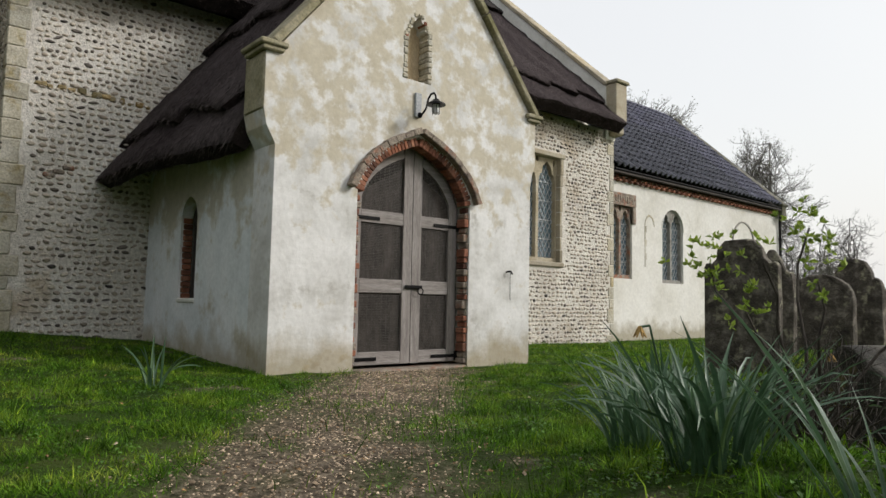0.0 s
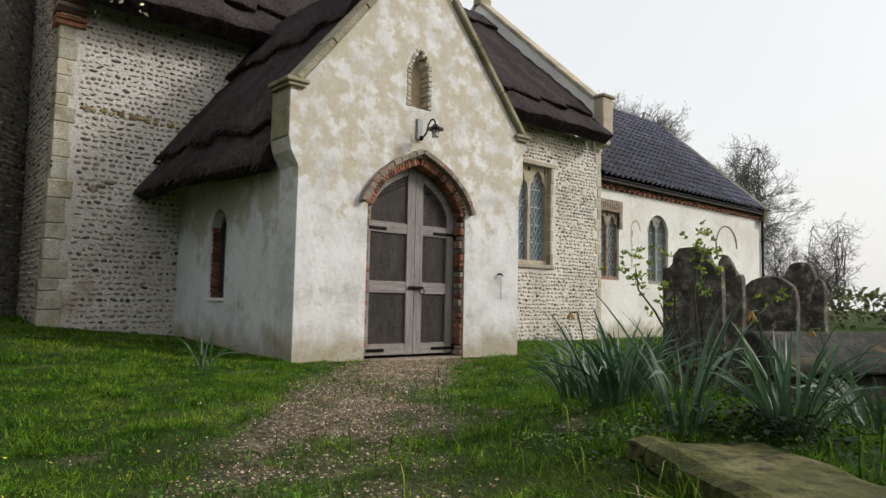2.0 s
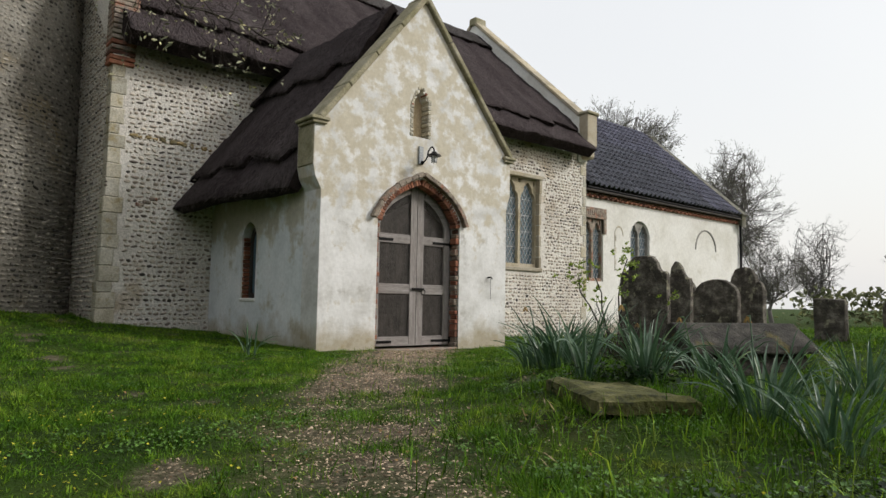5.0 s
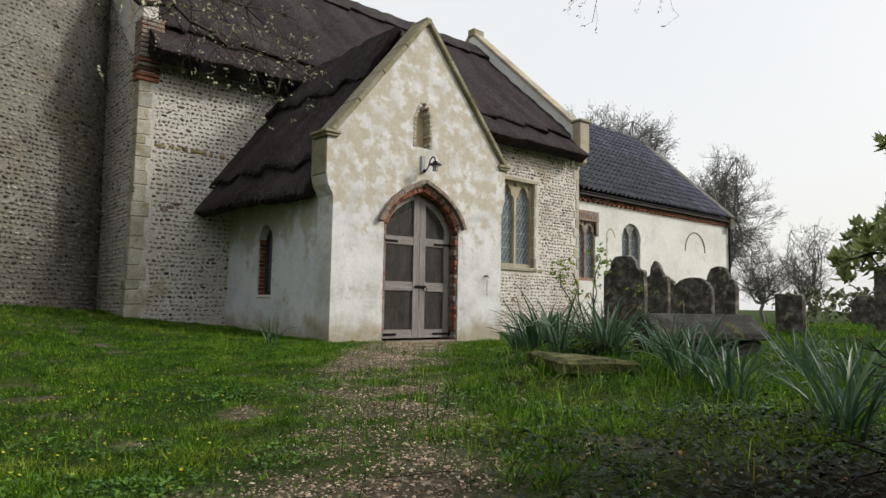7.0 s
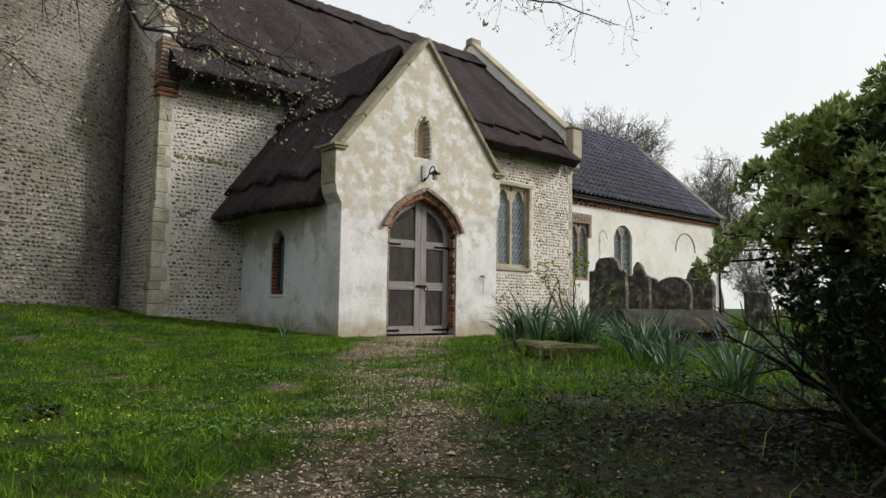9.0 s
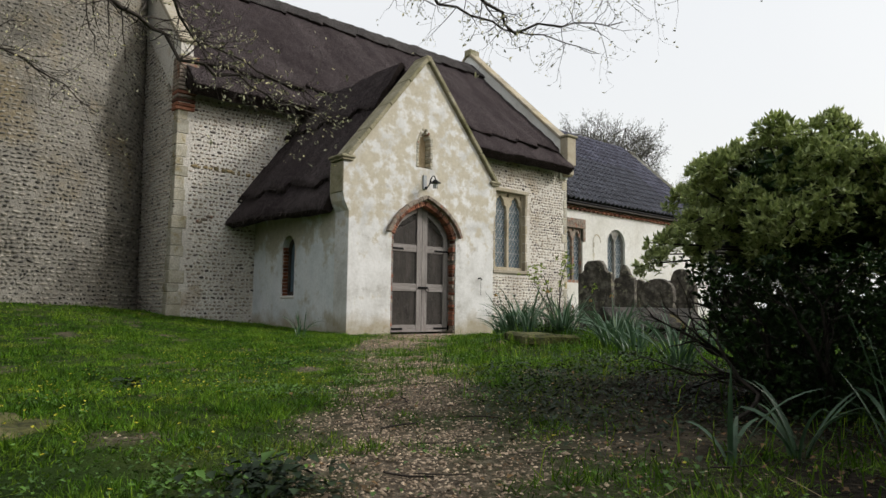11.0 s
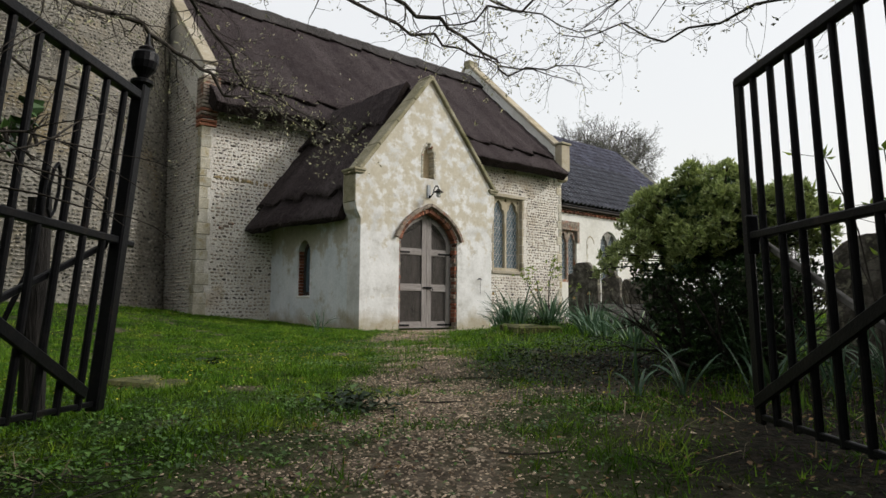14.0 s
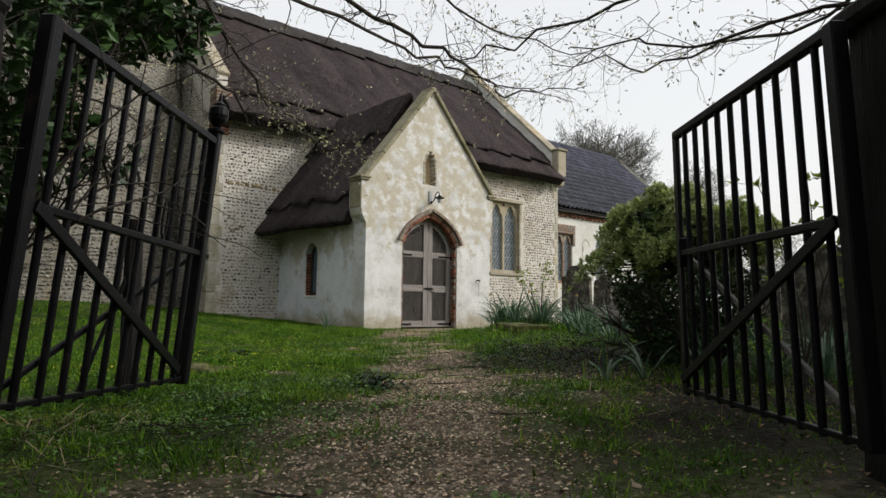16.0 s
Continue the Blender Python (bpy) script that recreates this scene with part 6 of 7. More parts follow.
reaching_tree(-7.9, -3.2, 51, [
    ([(-7.9, -3.2, 2.6), (-6.4, -2.9, 3.7), (-4.73, -2.86, 3.42), (-3.94, -2.83, 3.0), (-2.92, -3.0, 2.63), (-2.1, -2.97, 2.5)], 0.034, 4),
    ([(-7.9, -3.2, 3.0), (-6.4, -4.6, 3.8), (-5.09, -4.89, 3.15), (-4.12, -4.31, 2.5), (-3.1, -4.3, 2.25)], 0.026, 4),
    ([(-7.9, -3.2, 3.3), (-5.8, -4.9, 4.0), (-3.74, -5.39, 3.3), (-2.73, -5.58, 3.05), (-1.9, -5.6, 2.8), (-0.84, -5.88, 3.1)], 0.032, 2),
    ([(-7.9, -3.2, 2.9), (-6.2, -4.2, 3.6), (-4.4, -4.4, 3.75), (-2.32, -4.28, 3.6), (-1.24, -4.53, 3.45), (0.05, -4.95, 3.3)], 0.034, 2),
    ([(-7.9, -3.2, 2.4), (-6.4, -2.8, 2.9), (-5.2, -2.4, 2.75), (-4.2, -1.6, 2.5)], 0.026, 4),
    ([(-7.9, -3.2, 3.2), (-6.0, -5.2, 4.0), (-4.0, -5.6, 3.9), (-1.8, -5.2, 3.7), (0.3, -5.3, 3.85)], 0.032, 2),
    ([(-7.9, -3.2, 3.0), (-6.9, -4.6, 2.9), (-6.3, -5.6, 2.6), (-6.0, -6.2, 2.15)], 0.035, 3),
], "bare tree in bud whose limbs hang across the path", 0.16, 3.6)
reaching_tree(-1.6, -12.2, 52, [
    ([(-1.6, -12.2, 2.6), (-2.6, -10.4, 3.1), (-3.0, -8.6, 2.75), (-3.3, -7.2, 2.6), (-3.7, -6.3, 2.5)], 0.022, 2),
    ([(-1.6, -12.2, 2.9), (-1.6, -10.6, 3.2), (-1.5, -9.0, 2.85), (-1.7, -7.4, 2.7), (-2.1, -6.4, 2.9)], 0.022, 2),
    ([(-1.6, -12.2, 2.2), (-2.6, -10.9, 2.2), (-3.3, -9.7, 2.1), (-3.5, -8.7, 2.05), (-3.7, -7.9, 2.2)], 0.018, 2),
], "slender bare tree with long drooping budding branches", 0.12, 3.2)


def far_tree(x, y, h, radius, seed, label, leafy, low=0.30, twigs=3200):
    """A bare spreading crown: limbs, boughs and a haze of twigs within a dome."""
    random.seed(seed)
    t = thing("tree", x, y, ground_z(x, y) - 0.3, label, "tree", "trees beyond the churchyard")
    v, f = [], []
    p, fork = Vector((0, 0, 0)), h * (low + 0.02)
    for k in range(4):
        q = Vector((random.gauss(0, 0.06), random.gauss(0, 0.06), fork * (k + 1) / 4))
        limb(v, f, p, q, h * 0.026 * (1 - 0.1 * k), h * 0.026 * (1 - 0.1 * (k + 1)), 9)
        p = q
    pydata("trunk", v, f, M_BARK_FAR, t, True)
    centre, tall = Vector((0, 0, h * (low + 1) / 2)), h * (1 - low) / 2

    def dome(inner):
        while True:
            d = Vector((random.gauss(0, 1), random.gauss(0, 1), random.gauss(0.2, 1))).normalized()
            rough = 0.88 + 0.34 * noise.noise((d.x * 2.1 + seed, d.y * 2.1, d.z * 2.1))
            s = rough * random.uniform(inner, 1.0)
            c = centre + Vector((d.x * radius, d.y * radius, d.z * tall)) * s
            if c.z > h * low * 0.7:
                return c, d

    def bough(a, b, ra, rb, n):
        way = []
        for k in range(n):
            q = a.lerp(b, (k + 1) / n) + Vector((random.gauss(0, 1), random.gauss(0, 1), random.gauss(0.3, 1))) * (a - b).length * 0.045
            start = way[-1] if way else a
            limb(v, f, start, q, ra + (rb - ra) * k / n, ra + (rb - ra) * (k + 1) / n, 5)
            way.append(q)
        return way

    v, f, nodes = [], [], []
    for _ in range(13):
        end, _d = dome(0.55)
        main = bough(p, end, h * 0.009, h * 0.0022, 6)
        for q in main[1:]:
            for _ in range(4):
                c, _d = dome(0.75)
                c = q + (c - q) * min(0.96, h * 0.22 / max(0.01, (c - q).length))
                nodes += bough(q, c, h * 0.0024, h * 0.0009, 4)
    tagged(pydata("branching", v, f, M_BARK_FAR, t), kind="stuff")
    v, f, lv, lf = [], [], [], []
    inner = list(nodes)
    for _ in range(twigs // 8):
        q = random.choice(inner)
        out = (q - centre).normalized() + Vector((random.gauss(0, 0.6), random.gauss(0, 0.6), random.gauss(0.3, 0.5)))
        nodes += bough(q, q + out.normalized() * h * random.uniform(0.05, 0.09), h * 0.0009, h * 0.0005, 3)
    for _ in range(twigs):
        q = random.choice(nodes)
        out = (q - centre).normalized() + Vector((random.gauss(0, 0.7), random.gauss(0, 0.7), random.gauss(0.35, 0.6)))
        e = q + out.normalized() * h * random.uniform(0.018, 0.045)
        limb(v, f, q, e, h * 0.00055, h * 0.00035, 3)
        side = (out.normalized() + Vector((random.gauss(0, 0.6), random.gauss(0, 0.6), random.gauss(0, 0.6)))).normalized()
        limb(v, f, q.lerp(e, 0.5), q.lerp(e, 0.5) + side * h * 0.024, h * 0.0005, h * 0.00035, 3)
        for _ in range(leafy):
            leaf(lv, lf, e + Vector((random.gauss(0, 0.008), random.gauss(0, 0.008), random.gauss(0, 0.008))) * h, out, 0.0065 * h, 0.0042 * h)
    tagged(pydata("twig", v, f, M_BARK_FAR, t), kind="stuff")
    if lv:
        tagged(pydata("crown", lv, lf, M_FAR_LEAF, t), kind="stuff")
    return t


far_tree(40.5, 24.3, 17.8, 5.4, 61, "wide bare oak coming into leaf behind the chancel", 1, 0.36, 9000)
far_tree(32.6, 10.7, 10.4, 3.3, 62, "spreading oak with sparse green leaf beside the chancel", 1, 0.26, 5600)
far_tree(33.5, 9.0, 5.5, 2.5, 66, "low spreading tree with sparse green leaf", 2, 0.22, 4200)
far_tree(43.4, 10.0, 7.5, 2.6, 63, "slender bare pale-grey tree", 0, 0.08, 2200)
far_tree(45.0, 4.5, 7.0, 2.4, 64, "slender bare tree beyond the graves", 0, 0.08, 1800)


def far_hedge():
    random.seed(71)
    v, f = [], []
    for k in range(5200):
        s = random.uniform(0, 1)
        x, y = 30 + 16 * s + random.gauss(0, 0.8), 6 - 44 * s + random.gauss(0, 0.8)
        top = 1.4 + 0.7 * noise.noise((s * 9, 0, 0)) + 0.4 * noise.noise((s * 31, 0, 0))
        leaf(v, f, (x, y, ground_z(x, y) + random.uniform(0, 1) ** 0.7 * top), (random.gauss(0, 1), random.gauss(0, 1), random.gauss(0.4, 0.8)), 0.34, 0.2)
    return tagged(pydata("hedge", v, f, M_FAR_LEAF), "straggling boundary hedge beyond the graves", "hedge", kind="stuff")


far_hedge()


# ---- unseen evergreen screens added to shade the gate, bed and porch side ----
M_SCREEN = material("dark_evergreen", [(0.3, (0.018, 0.034, 0.012)), (0.7, (0.04, 0.065, 0.022))], scale=1.5, bump=0, random_ramp=LEAF_MIX, random_from="island")


def evergreen_screen(name, line, height, depth, count, seed, label):
    random.seed(seed)
    v, f = [], []
    for k in range(count):
        s = random.uniform(0, len(line) - 1.0001)
        i = int(s)
        a, b = Vector(line[i]), Vector(line[i + 1])
        p = a.lerp(b, s - i)
        side = Vector((-(b - a).y, (b - a).x)).normalized() * random.gauss(0, depth * 0.4)
        top = height * (1 + 0.18 * noise.noise((s * 2.3, seed, 0)) + 0.08 * noise.noise((s * 9.0, seed, 1)))
        x, y = p.x + side.x, p.y + side.y
        z = ground_z(x, y) + top * random.random()
        leaf(v, f, (x, y, z), (random.gauss(0, 1), random.gauss(0, 1), random.gauss(0.2, 0.7)), random.uniform(0.22, 0.42), random.uniform(0.16, 0.28))
    return tagged(pydata(name, v, f, M_SCREEN), label, "hedge", kind="stuff")


evergreen_screen("evergreen_hedge", [(-8.0, -14.5), (-3.5, -13.6), (0.5, -13.4), (5.0, -13.0)], 4.0, 1.3, 9000, 101, "unseen tall evergreen screen added to block sun and sky")
evergreen_screen("evergreen_hedge", [(-4.6, -11.7), (-2.0, -11.3), (1.5, -11.5), (5.0, -12.0)], 2.6, 0.8, 7000, 103, "unseen dense evergreen screen added to shade the gate bed")
evergreen_screen("evergreen_hedge", [(-9.5, -16.0), (-12.0, -12.0), (-11.5, -5.0), (-10.5, 1.0), (-11.0, 8.0)], 8.0, 1.3, 15000, 102, "unseen tall evergreen screen added to block sun and sky")

# ---- ground cover ----
def fast_mesh(name, verts, tris, mat):
    """A mesh straight from arrays of places and triangles."""
    me = bpy.data.meshes.new(name)
    me.vertices.add(len(verts))
    me.vertices.foreach_set("co", np.asarray(verts, dtype=np.float32).ravel())
    me.loops.add(len(tris) * 3)
    me.loops.foreach_set("vertex_index", np.asarray(tris, dtype=np.int32).ravel())
    me.polygons.add(len(tris))
    me.polygons.foreach_set("loop_start", np.arange(0, len(tris) * 3, 3, dtype=np.int32))
    me.materials.append(mat)
    me.update(calc_edges=True)
    return new(name, me)


M_GRASS = material("grass_blades", [(0.30, (0.042, 0.110, 0.010)), (0.45, (0.098, 0.225, 0.018)), (0.58, (0.170, 0.310, 0.028)), (0.72, (0.28, 0.335, 0.07))], scale=2.4, detail=7, fine=11, fine_amount=0.7, rough=0.6, bump=0, specular=0.15, glow=0.3,
                   random_ramp=[(0, (0.26, 0.32, 0.30)), (0.45, (0.85, 0.87, 0.85)), (0.86, (1.5, 1.42, 1.15)), (0.95, (1.9, 1.5, 1.0)), (1, (2.7, 2.0, 1.4))], random_from="island")
M_WEED = material("broad_weed_leaves", [(0.3, (0.045, 0.115, 0.016)), (0.6, (0.095, 0.205, 0.028)), (0.8, (0.18, 0.30, 0.055))], scale=2, fine=30, fine_amount=0.2, rough=0.45, bump=0, random_ramp=LEAF_MIX, random_from="island")
# ivy darkened along with the soil; part of the bed's shade is in it
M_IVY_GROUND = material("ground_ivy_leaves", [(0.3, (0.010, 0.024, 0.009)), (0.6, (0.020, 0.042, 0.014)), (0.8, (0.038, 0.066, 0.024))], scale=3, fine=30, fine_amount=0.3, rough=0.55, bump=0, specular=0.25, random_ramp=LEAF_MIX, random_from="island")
M_PEBBLE = material("path_gravel", [(0.3, (0.38, 0.305, 0.22)), (0.6, (0.52, 0.435, 0.33))], scale=5, fine=80, rough=0.75, bump=0.2, bump_scale=120, bump_depth=0.002,
                    random_ramp=[(0, (0.22, 0.20, 0.17)), (0.40, (0.66, 0.60, 0.53)), (0.85, (1.12, 1.06, 1.0)), (1, (1.9, 1.82, 1.7))], random_from="island")
M_STALK = material("dead_stalk", [(0.3, (0.20, 0.15, 0.09)), (0.7, (0.40, 0.33, 0.23))], scale=12, bump=0, random_ramp=LEAF_MIX, random_from="island")
M_DEAD = material("dead_leaf", [(0.3, (0.13, 0.075, 0.035)), (0.7, (0.28, 0.18, 0.10))], scale=30, bump=0, random_ramp=LEAF_MIX, random_from="island")
rng = np.random.default_rng(5)

FIELD_X, FIELD_Y, CELL = (-12.0, 14.0), (-15.0, 8.0), 0.08
gx = np.arange(FIELD_X[0], FIELD_X[1], CELL)
gy = np.arange(FIELD_Y[0], FIELD_Y[1], CELL)
Z_FIELD = np.array([[ground_z(x, y) for x in gx] for y in gy], dtype=np.float32)
BARE_FIELD = np.array([[bareness(x, y) for x in gx] for y in gy], dtype=np.float32)
MOULD_SHADE_FIELD = np.array([[mould_and_shade(x, y) for x in gx] for y in gy], dtype=np.float32)
CLUMP_FIELD = np.array([[noise.fractal((x * 4.6, y * 4.6, 9.0), 1.0, 2.0, 2) for x in gx] for y in gy], dtype=np.float32)
DIST_FIELD = np.array([[path_distance(x, y) for x in gx] for y in gy], dtype=np.float32)
TUFT_FIELD = np.array([[noise.fractal((x * 1.6, y * 1.6, 4.0), 1.0, 2.0, 3) for x in gx] for y in gy], dtype=np.float32)


def field(f, x, y):
    fx, fy = np.clip((x - FIELD_X[0]) / CELL, 0, len(gx) - 1.001), np.clip((y - FIELD_Y[0]) / CELL, 0, len(gy) - 1.001)
    i, j = fx.astype(int), fy.astype(int)
    u, v = fx - i, fy - j
    return f[j, i] * (1 - u) * (1 - v) + f[j, i + 1] * u * (1 - v) + f[j + 1, i] * (1 - u) * v + f[j + 1, i + 1] * u * v


def outdoors(x, y):
    inside = ((x > -0.02) & (x < 3.36) & (y > -0.02) & (y < 3.6)) | ((x > NX0) & (y > NY)) | ((x - TX) ** 2 + (y - TY) ** 2 < (TR + 0.03) ** 2)
    u, v = (x + 1.5) * 0.545 + (y + 5.46) * 0.839, (y + 5.46) * 0.545 - (x + 1.5) * 0.839
    return ~(inside | ((np.abs(u) < 0.35) & (np.abs(v) < 0.21)))


def scatter(count, weight):
    """Random places on the ground, kept by a weight from 0 to 1."""
    x, y = rng.uniform(*FIELD_X, count), rng.uniform(*FIELD_Y, count)
    keep = (rng.random(count) < weight(x, y)) & outdoors(x, y)
    return x[keep], y[keep]


def blades(name, x, y, height, width, mat, label, lean=0.5, short=False):
    n = len(x)
    z = field(Z_FIELD, x, y)
    a, b = rng.uniform(0, math.tau, n), rng.uniform(0, math.tau, n)
    bend = rng.gamma(2.0, lean / 2, n)
    hx, hy = np.cos(a), np.sin(a)
    sx, sy = np.cos(b) * width / 2, np.sin(b) * width / 2
    base = np.stack([x, y, z - 0.004], 1)
    side = np.stack([sx, sy, np.zeros(n)], 1)
    if short:
        tip = base + np.stack([hx * bend * height * 0.8, hy * bend * height * 0.8, height * np.clip(1.0 - 0.28 * bend, 0.3, 1.0)], 1)
        verts = np.stack([base - side, base + side, tip], 1).reshape(-1, 3)
        return tagged(fast_mesh(name, verts, np.arange(3 * n).reshape(-1, 3), mat), label, "grass", kind="stuff")
    mid = base + np.stack([hx * bend * height * 0.25, hy * bend * height * 0.25, height * 0.6], 1)
    tip = base + np.stack([hx * bend * height * 0.9, hy * bend * height * 0.9, height * np.clip(1.05 - 0.28 * bend, 0.3, 1.05)], 1)
    verts = np.stack([base - side, base + side, mid + side * 0.75, mid - side * 0.75, tip], 1).reshape(-1, 3)
    k = np.arange(n)[:, None] * 5
    tris = np.concatenate([k + [0, 1, 2], k + [0, 2, 3], k + [3, 2, 4]], 1).reshape(-1, 3)
    return tagged(fast_mesh(name, verts, tris, mat), label, "grass", kind="stuff")


def tussock(x, y):
    """Small uneven tussocks, a hand wide, -1 to 1."""
    return np.sin(47 * x + 2.6 * np.sin(23 * y) + 1.7 * np.sin(9 * x)) * np.sin(43 * y + 2.4 * np.sin(27 * x) + 1.9 * np.sin(11 * y))


def near_weight(x, y):
    d = field(DIST_FIELD, x, y)
    bare = field(BARE_FIELD, x, y)
    tuft = field(TUFT_FIELD, x, y)
    bare = np.maximum(bare, 0.75 * np.exp(-((x + 2.9) ** 2 / 0.9 + (y + 7.4) ** 2 / 0.4)))
    bare = np.maximum(bare, 0.58 * field(MOULD_SHADE_FIELD, x, y))
    clump = field(CLUMP_FIELD, x, y) + 0.45 * tussock(x, y)
    return np.clip(1.2 / (1 + (d / 2.3) ** 2), 0.07, 1) * np.clip(1.0 - 1.35 * bare + 0.3 * tuft, 0.02, 1) * np.clip(0.9 + 0.8 * clump, 0.3, 1)


x, y = scatter(6500000, near_weight)
d = field(DIST_FIELD, x, y)
tuft = field(TUFT_FIELD, x, y)
height = (0.016 + 0.028 * np.clip(tuft + 0.30, 0, 1.3)) * np.clip(1 + 1.3 * field(CLUMP_FIELD, x, y), 0.45, 2.3) * np.clip(1 + 0.8 * tussock(x, y), 0.4, 1.8) * rng.uniform(0.45, 1.5, len(x)) * (1 + 0.05 * d)
blades("lawn_grass", x, y, height, (0.0042 + 0.0013 * d) * rng.uniform(0.7, 1.5, len(x)), M_GRASS, "short rough churchyard grass of mixed green", 1.3, True)

# longer tufts on the beds and round the stones
x, y = scatter(300000, lambda x, y: 0.9 * np.exp(-((x + 1.6) ** 2 / 1.5 + (y + 6.1) ** 2 / 1.2)) + 0.35 * np.exp(-((x - 1.6) ** 2 / 5 + (y + 3.6) ** 2 / 2.5)) + 0.5 * np.exp(-((x + 3.0) ** 2 / 1.2 + (y + 8.7) ** 2 / 0.6)))
blades("long_grass", x, y, rng.uniform(0.05, 0.15, len(x)), rng.uniform(0.0035, 0.0065, len(x)), M_GRASS, "longer grass among the graves and beds", 0.8)


# flattened dead stalks at the foot of the gate and in the bed
x, y = scatter(300000, lambda x, y: 0.75 * np.exp(-((x + 6.72) ** 2 / 0.10 + (y + 8.02) ** 2 / 0.12)) + 0.10 * np.exp(-((x + 4.0) ** 2 / 0.5 + (y + 9.2) ** 2 / 0.3)) + 0.20 * np.exp(-((x + 2.0) ** 2 / 0.1 + (y + 5.4) ** 2 / 0.1)))
blades("dead_stalks", x, y, rng.uniform(0.03, 0.10, len(x)), rng.uniform(0.003, 0.006, len(x)), M_STALK, "flattened dead stalks and litter by the gate", 3.2)


def leaf_patch(name, x, y, size, mat, label, raise_to=0.05):
    n = len(x)
    z = field(Z_FIELD, x, y) + rng.uniform(0.004, raise_to, n)
    a = rng.uniform(0, math.tau, n)
    tilt = rng.uniform(-0.5, 0.7, n)
    h = np.stack([np.cos(a), np.sin(a), tilt], 1)
    s = np.stack([-np.sin(a), np.cos(a), rng.uniform(-0.3, 0.3, n)], 1)
    p = np.stack([x, y, z], 1)
    L = (size * rng.uniform(0.6, 1.4, n))[:, None]
    up = np.array([0, 0, 1.0])
    verts = np.stack([p, p + h * L * 0.5 + s * L * 0.42 + up * L * 0.15, p + h * L - up * L * 0.1, p + h * L * 0.5 - s * L * 0.42 + up * L * 0.15], 1).reshape(-1, 3)
    k = np.arange(n)[:, None] * 4
    tris = np.concatenate([k + [0, 1, 2], k + [0, 2, 3]], 1).reshape(-1, 3)
    return tagged(fast_mesh(name, verts, tris, mat), label, "ground cover", kind="stuff")


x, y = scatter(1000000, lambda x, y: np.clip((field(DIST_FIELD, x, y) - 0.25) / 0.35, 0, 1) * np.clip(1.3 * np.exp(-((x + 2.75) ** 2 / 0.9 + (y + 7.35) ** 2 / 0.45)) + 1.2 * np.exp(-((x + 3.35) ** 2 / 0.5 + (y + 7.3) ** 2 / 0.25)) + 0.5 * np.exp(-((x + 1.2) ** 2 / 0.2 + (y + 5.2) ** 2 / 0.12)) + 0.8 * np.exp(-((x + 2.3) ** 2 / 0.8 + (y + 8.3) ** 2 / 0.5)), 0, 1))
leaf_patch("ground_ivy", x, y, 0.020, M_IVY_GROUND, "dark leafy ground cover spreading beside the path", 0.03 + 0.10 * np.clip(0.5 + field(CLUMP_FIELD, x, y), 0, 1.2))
x, y = scatter(3000000, lambda x, y: (0.60 * np.clip(field(TUFT_FIELD, x + 3.3, y - 1.7) * 1.5 + field(CLUMP_FIELD, x - 2.0, y + 1.0) * 1.2 - 0.05, 0, 1) * (1 - np.clip(field(BARE_FIELD, x, y) * 1.5, 0, 1)) * np.exp(-field(DIST_FIELD, x, y) ** 2 / 5.0) * (0.35 + 0.65 * (y < -4.0)) + 0.30 * np.exp(-((x + 6.1) ** 2 / 0.6 + (y + 7.9) ** 2 / 0.5))) * (1 - np.clip(field(MOULD_SHADE_FIELD, x, y), 0, 1)))
leaf_patch("lawn_weeds", x, y, 0.016, M_WEED, "small broad-leaved weeds in the lawn", 0.012 + 0.032 * np.clip(0.5 + field(CLUMP_FIELD, x - 2.0, y + 1.0), 0, 1.3))
for tx, ty, wide, num in ((-5.10, -7.70, 0.075, 300), (-0.98, -5.25, 0.11, 380), (-4.75, -5.2, 0.05, 90)):
    leaf_patch("weed_tuft", rng.normal(tx, wide, num), rng.normal(ty, wide, num), 0.028, M_IVY_GROUND, "low tuft of dark broad leaves in the grass", 0.07)
x, y = scatter(120000, lambda x, y: 0.5 * np.exp(-((x + 5.14) ** 2 + (y + 7.6) ** 2) / 0.025))
leaf_patch("dock_tuft", x, y, 0.045, M_WEED, "tuft of dark broad leaves at the path edge", 0.10)
x, y = scatter(520000, lambda x, y: 0.035 * np.exp(-field(DIST_FIELD, x, y) ** 2 / 3.0) + 0.18 * field(MOULD_SHADE_FIELD, x, y) + 0.10 * field(BARE_FIELD, x, y) * np.exp(-field(DIST_FIELD, x, y) ** 2 / 4.0) + 0.25 * np.exp(-((x + 6.3) ** 2 / 0.5 + (y + 7.6) ** 2 / 0.4)) * field(BARE_FIELD, x, y))
leaf_patch("fallen_leaves", x, y, 0.017, M_DEAD, "scattered brown fallen leaves", 0.012)


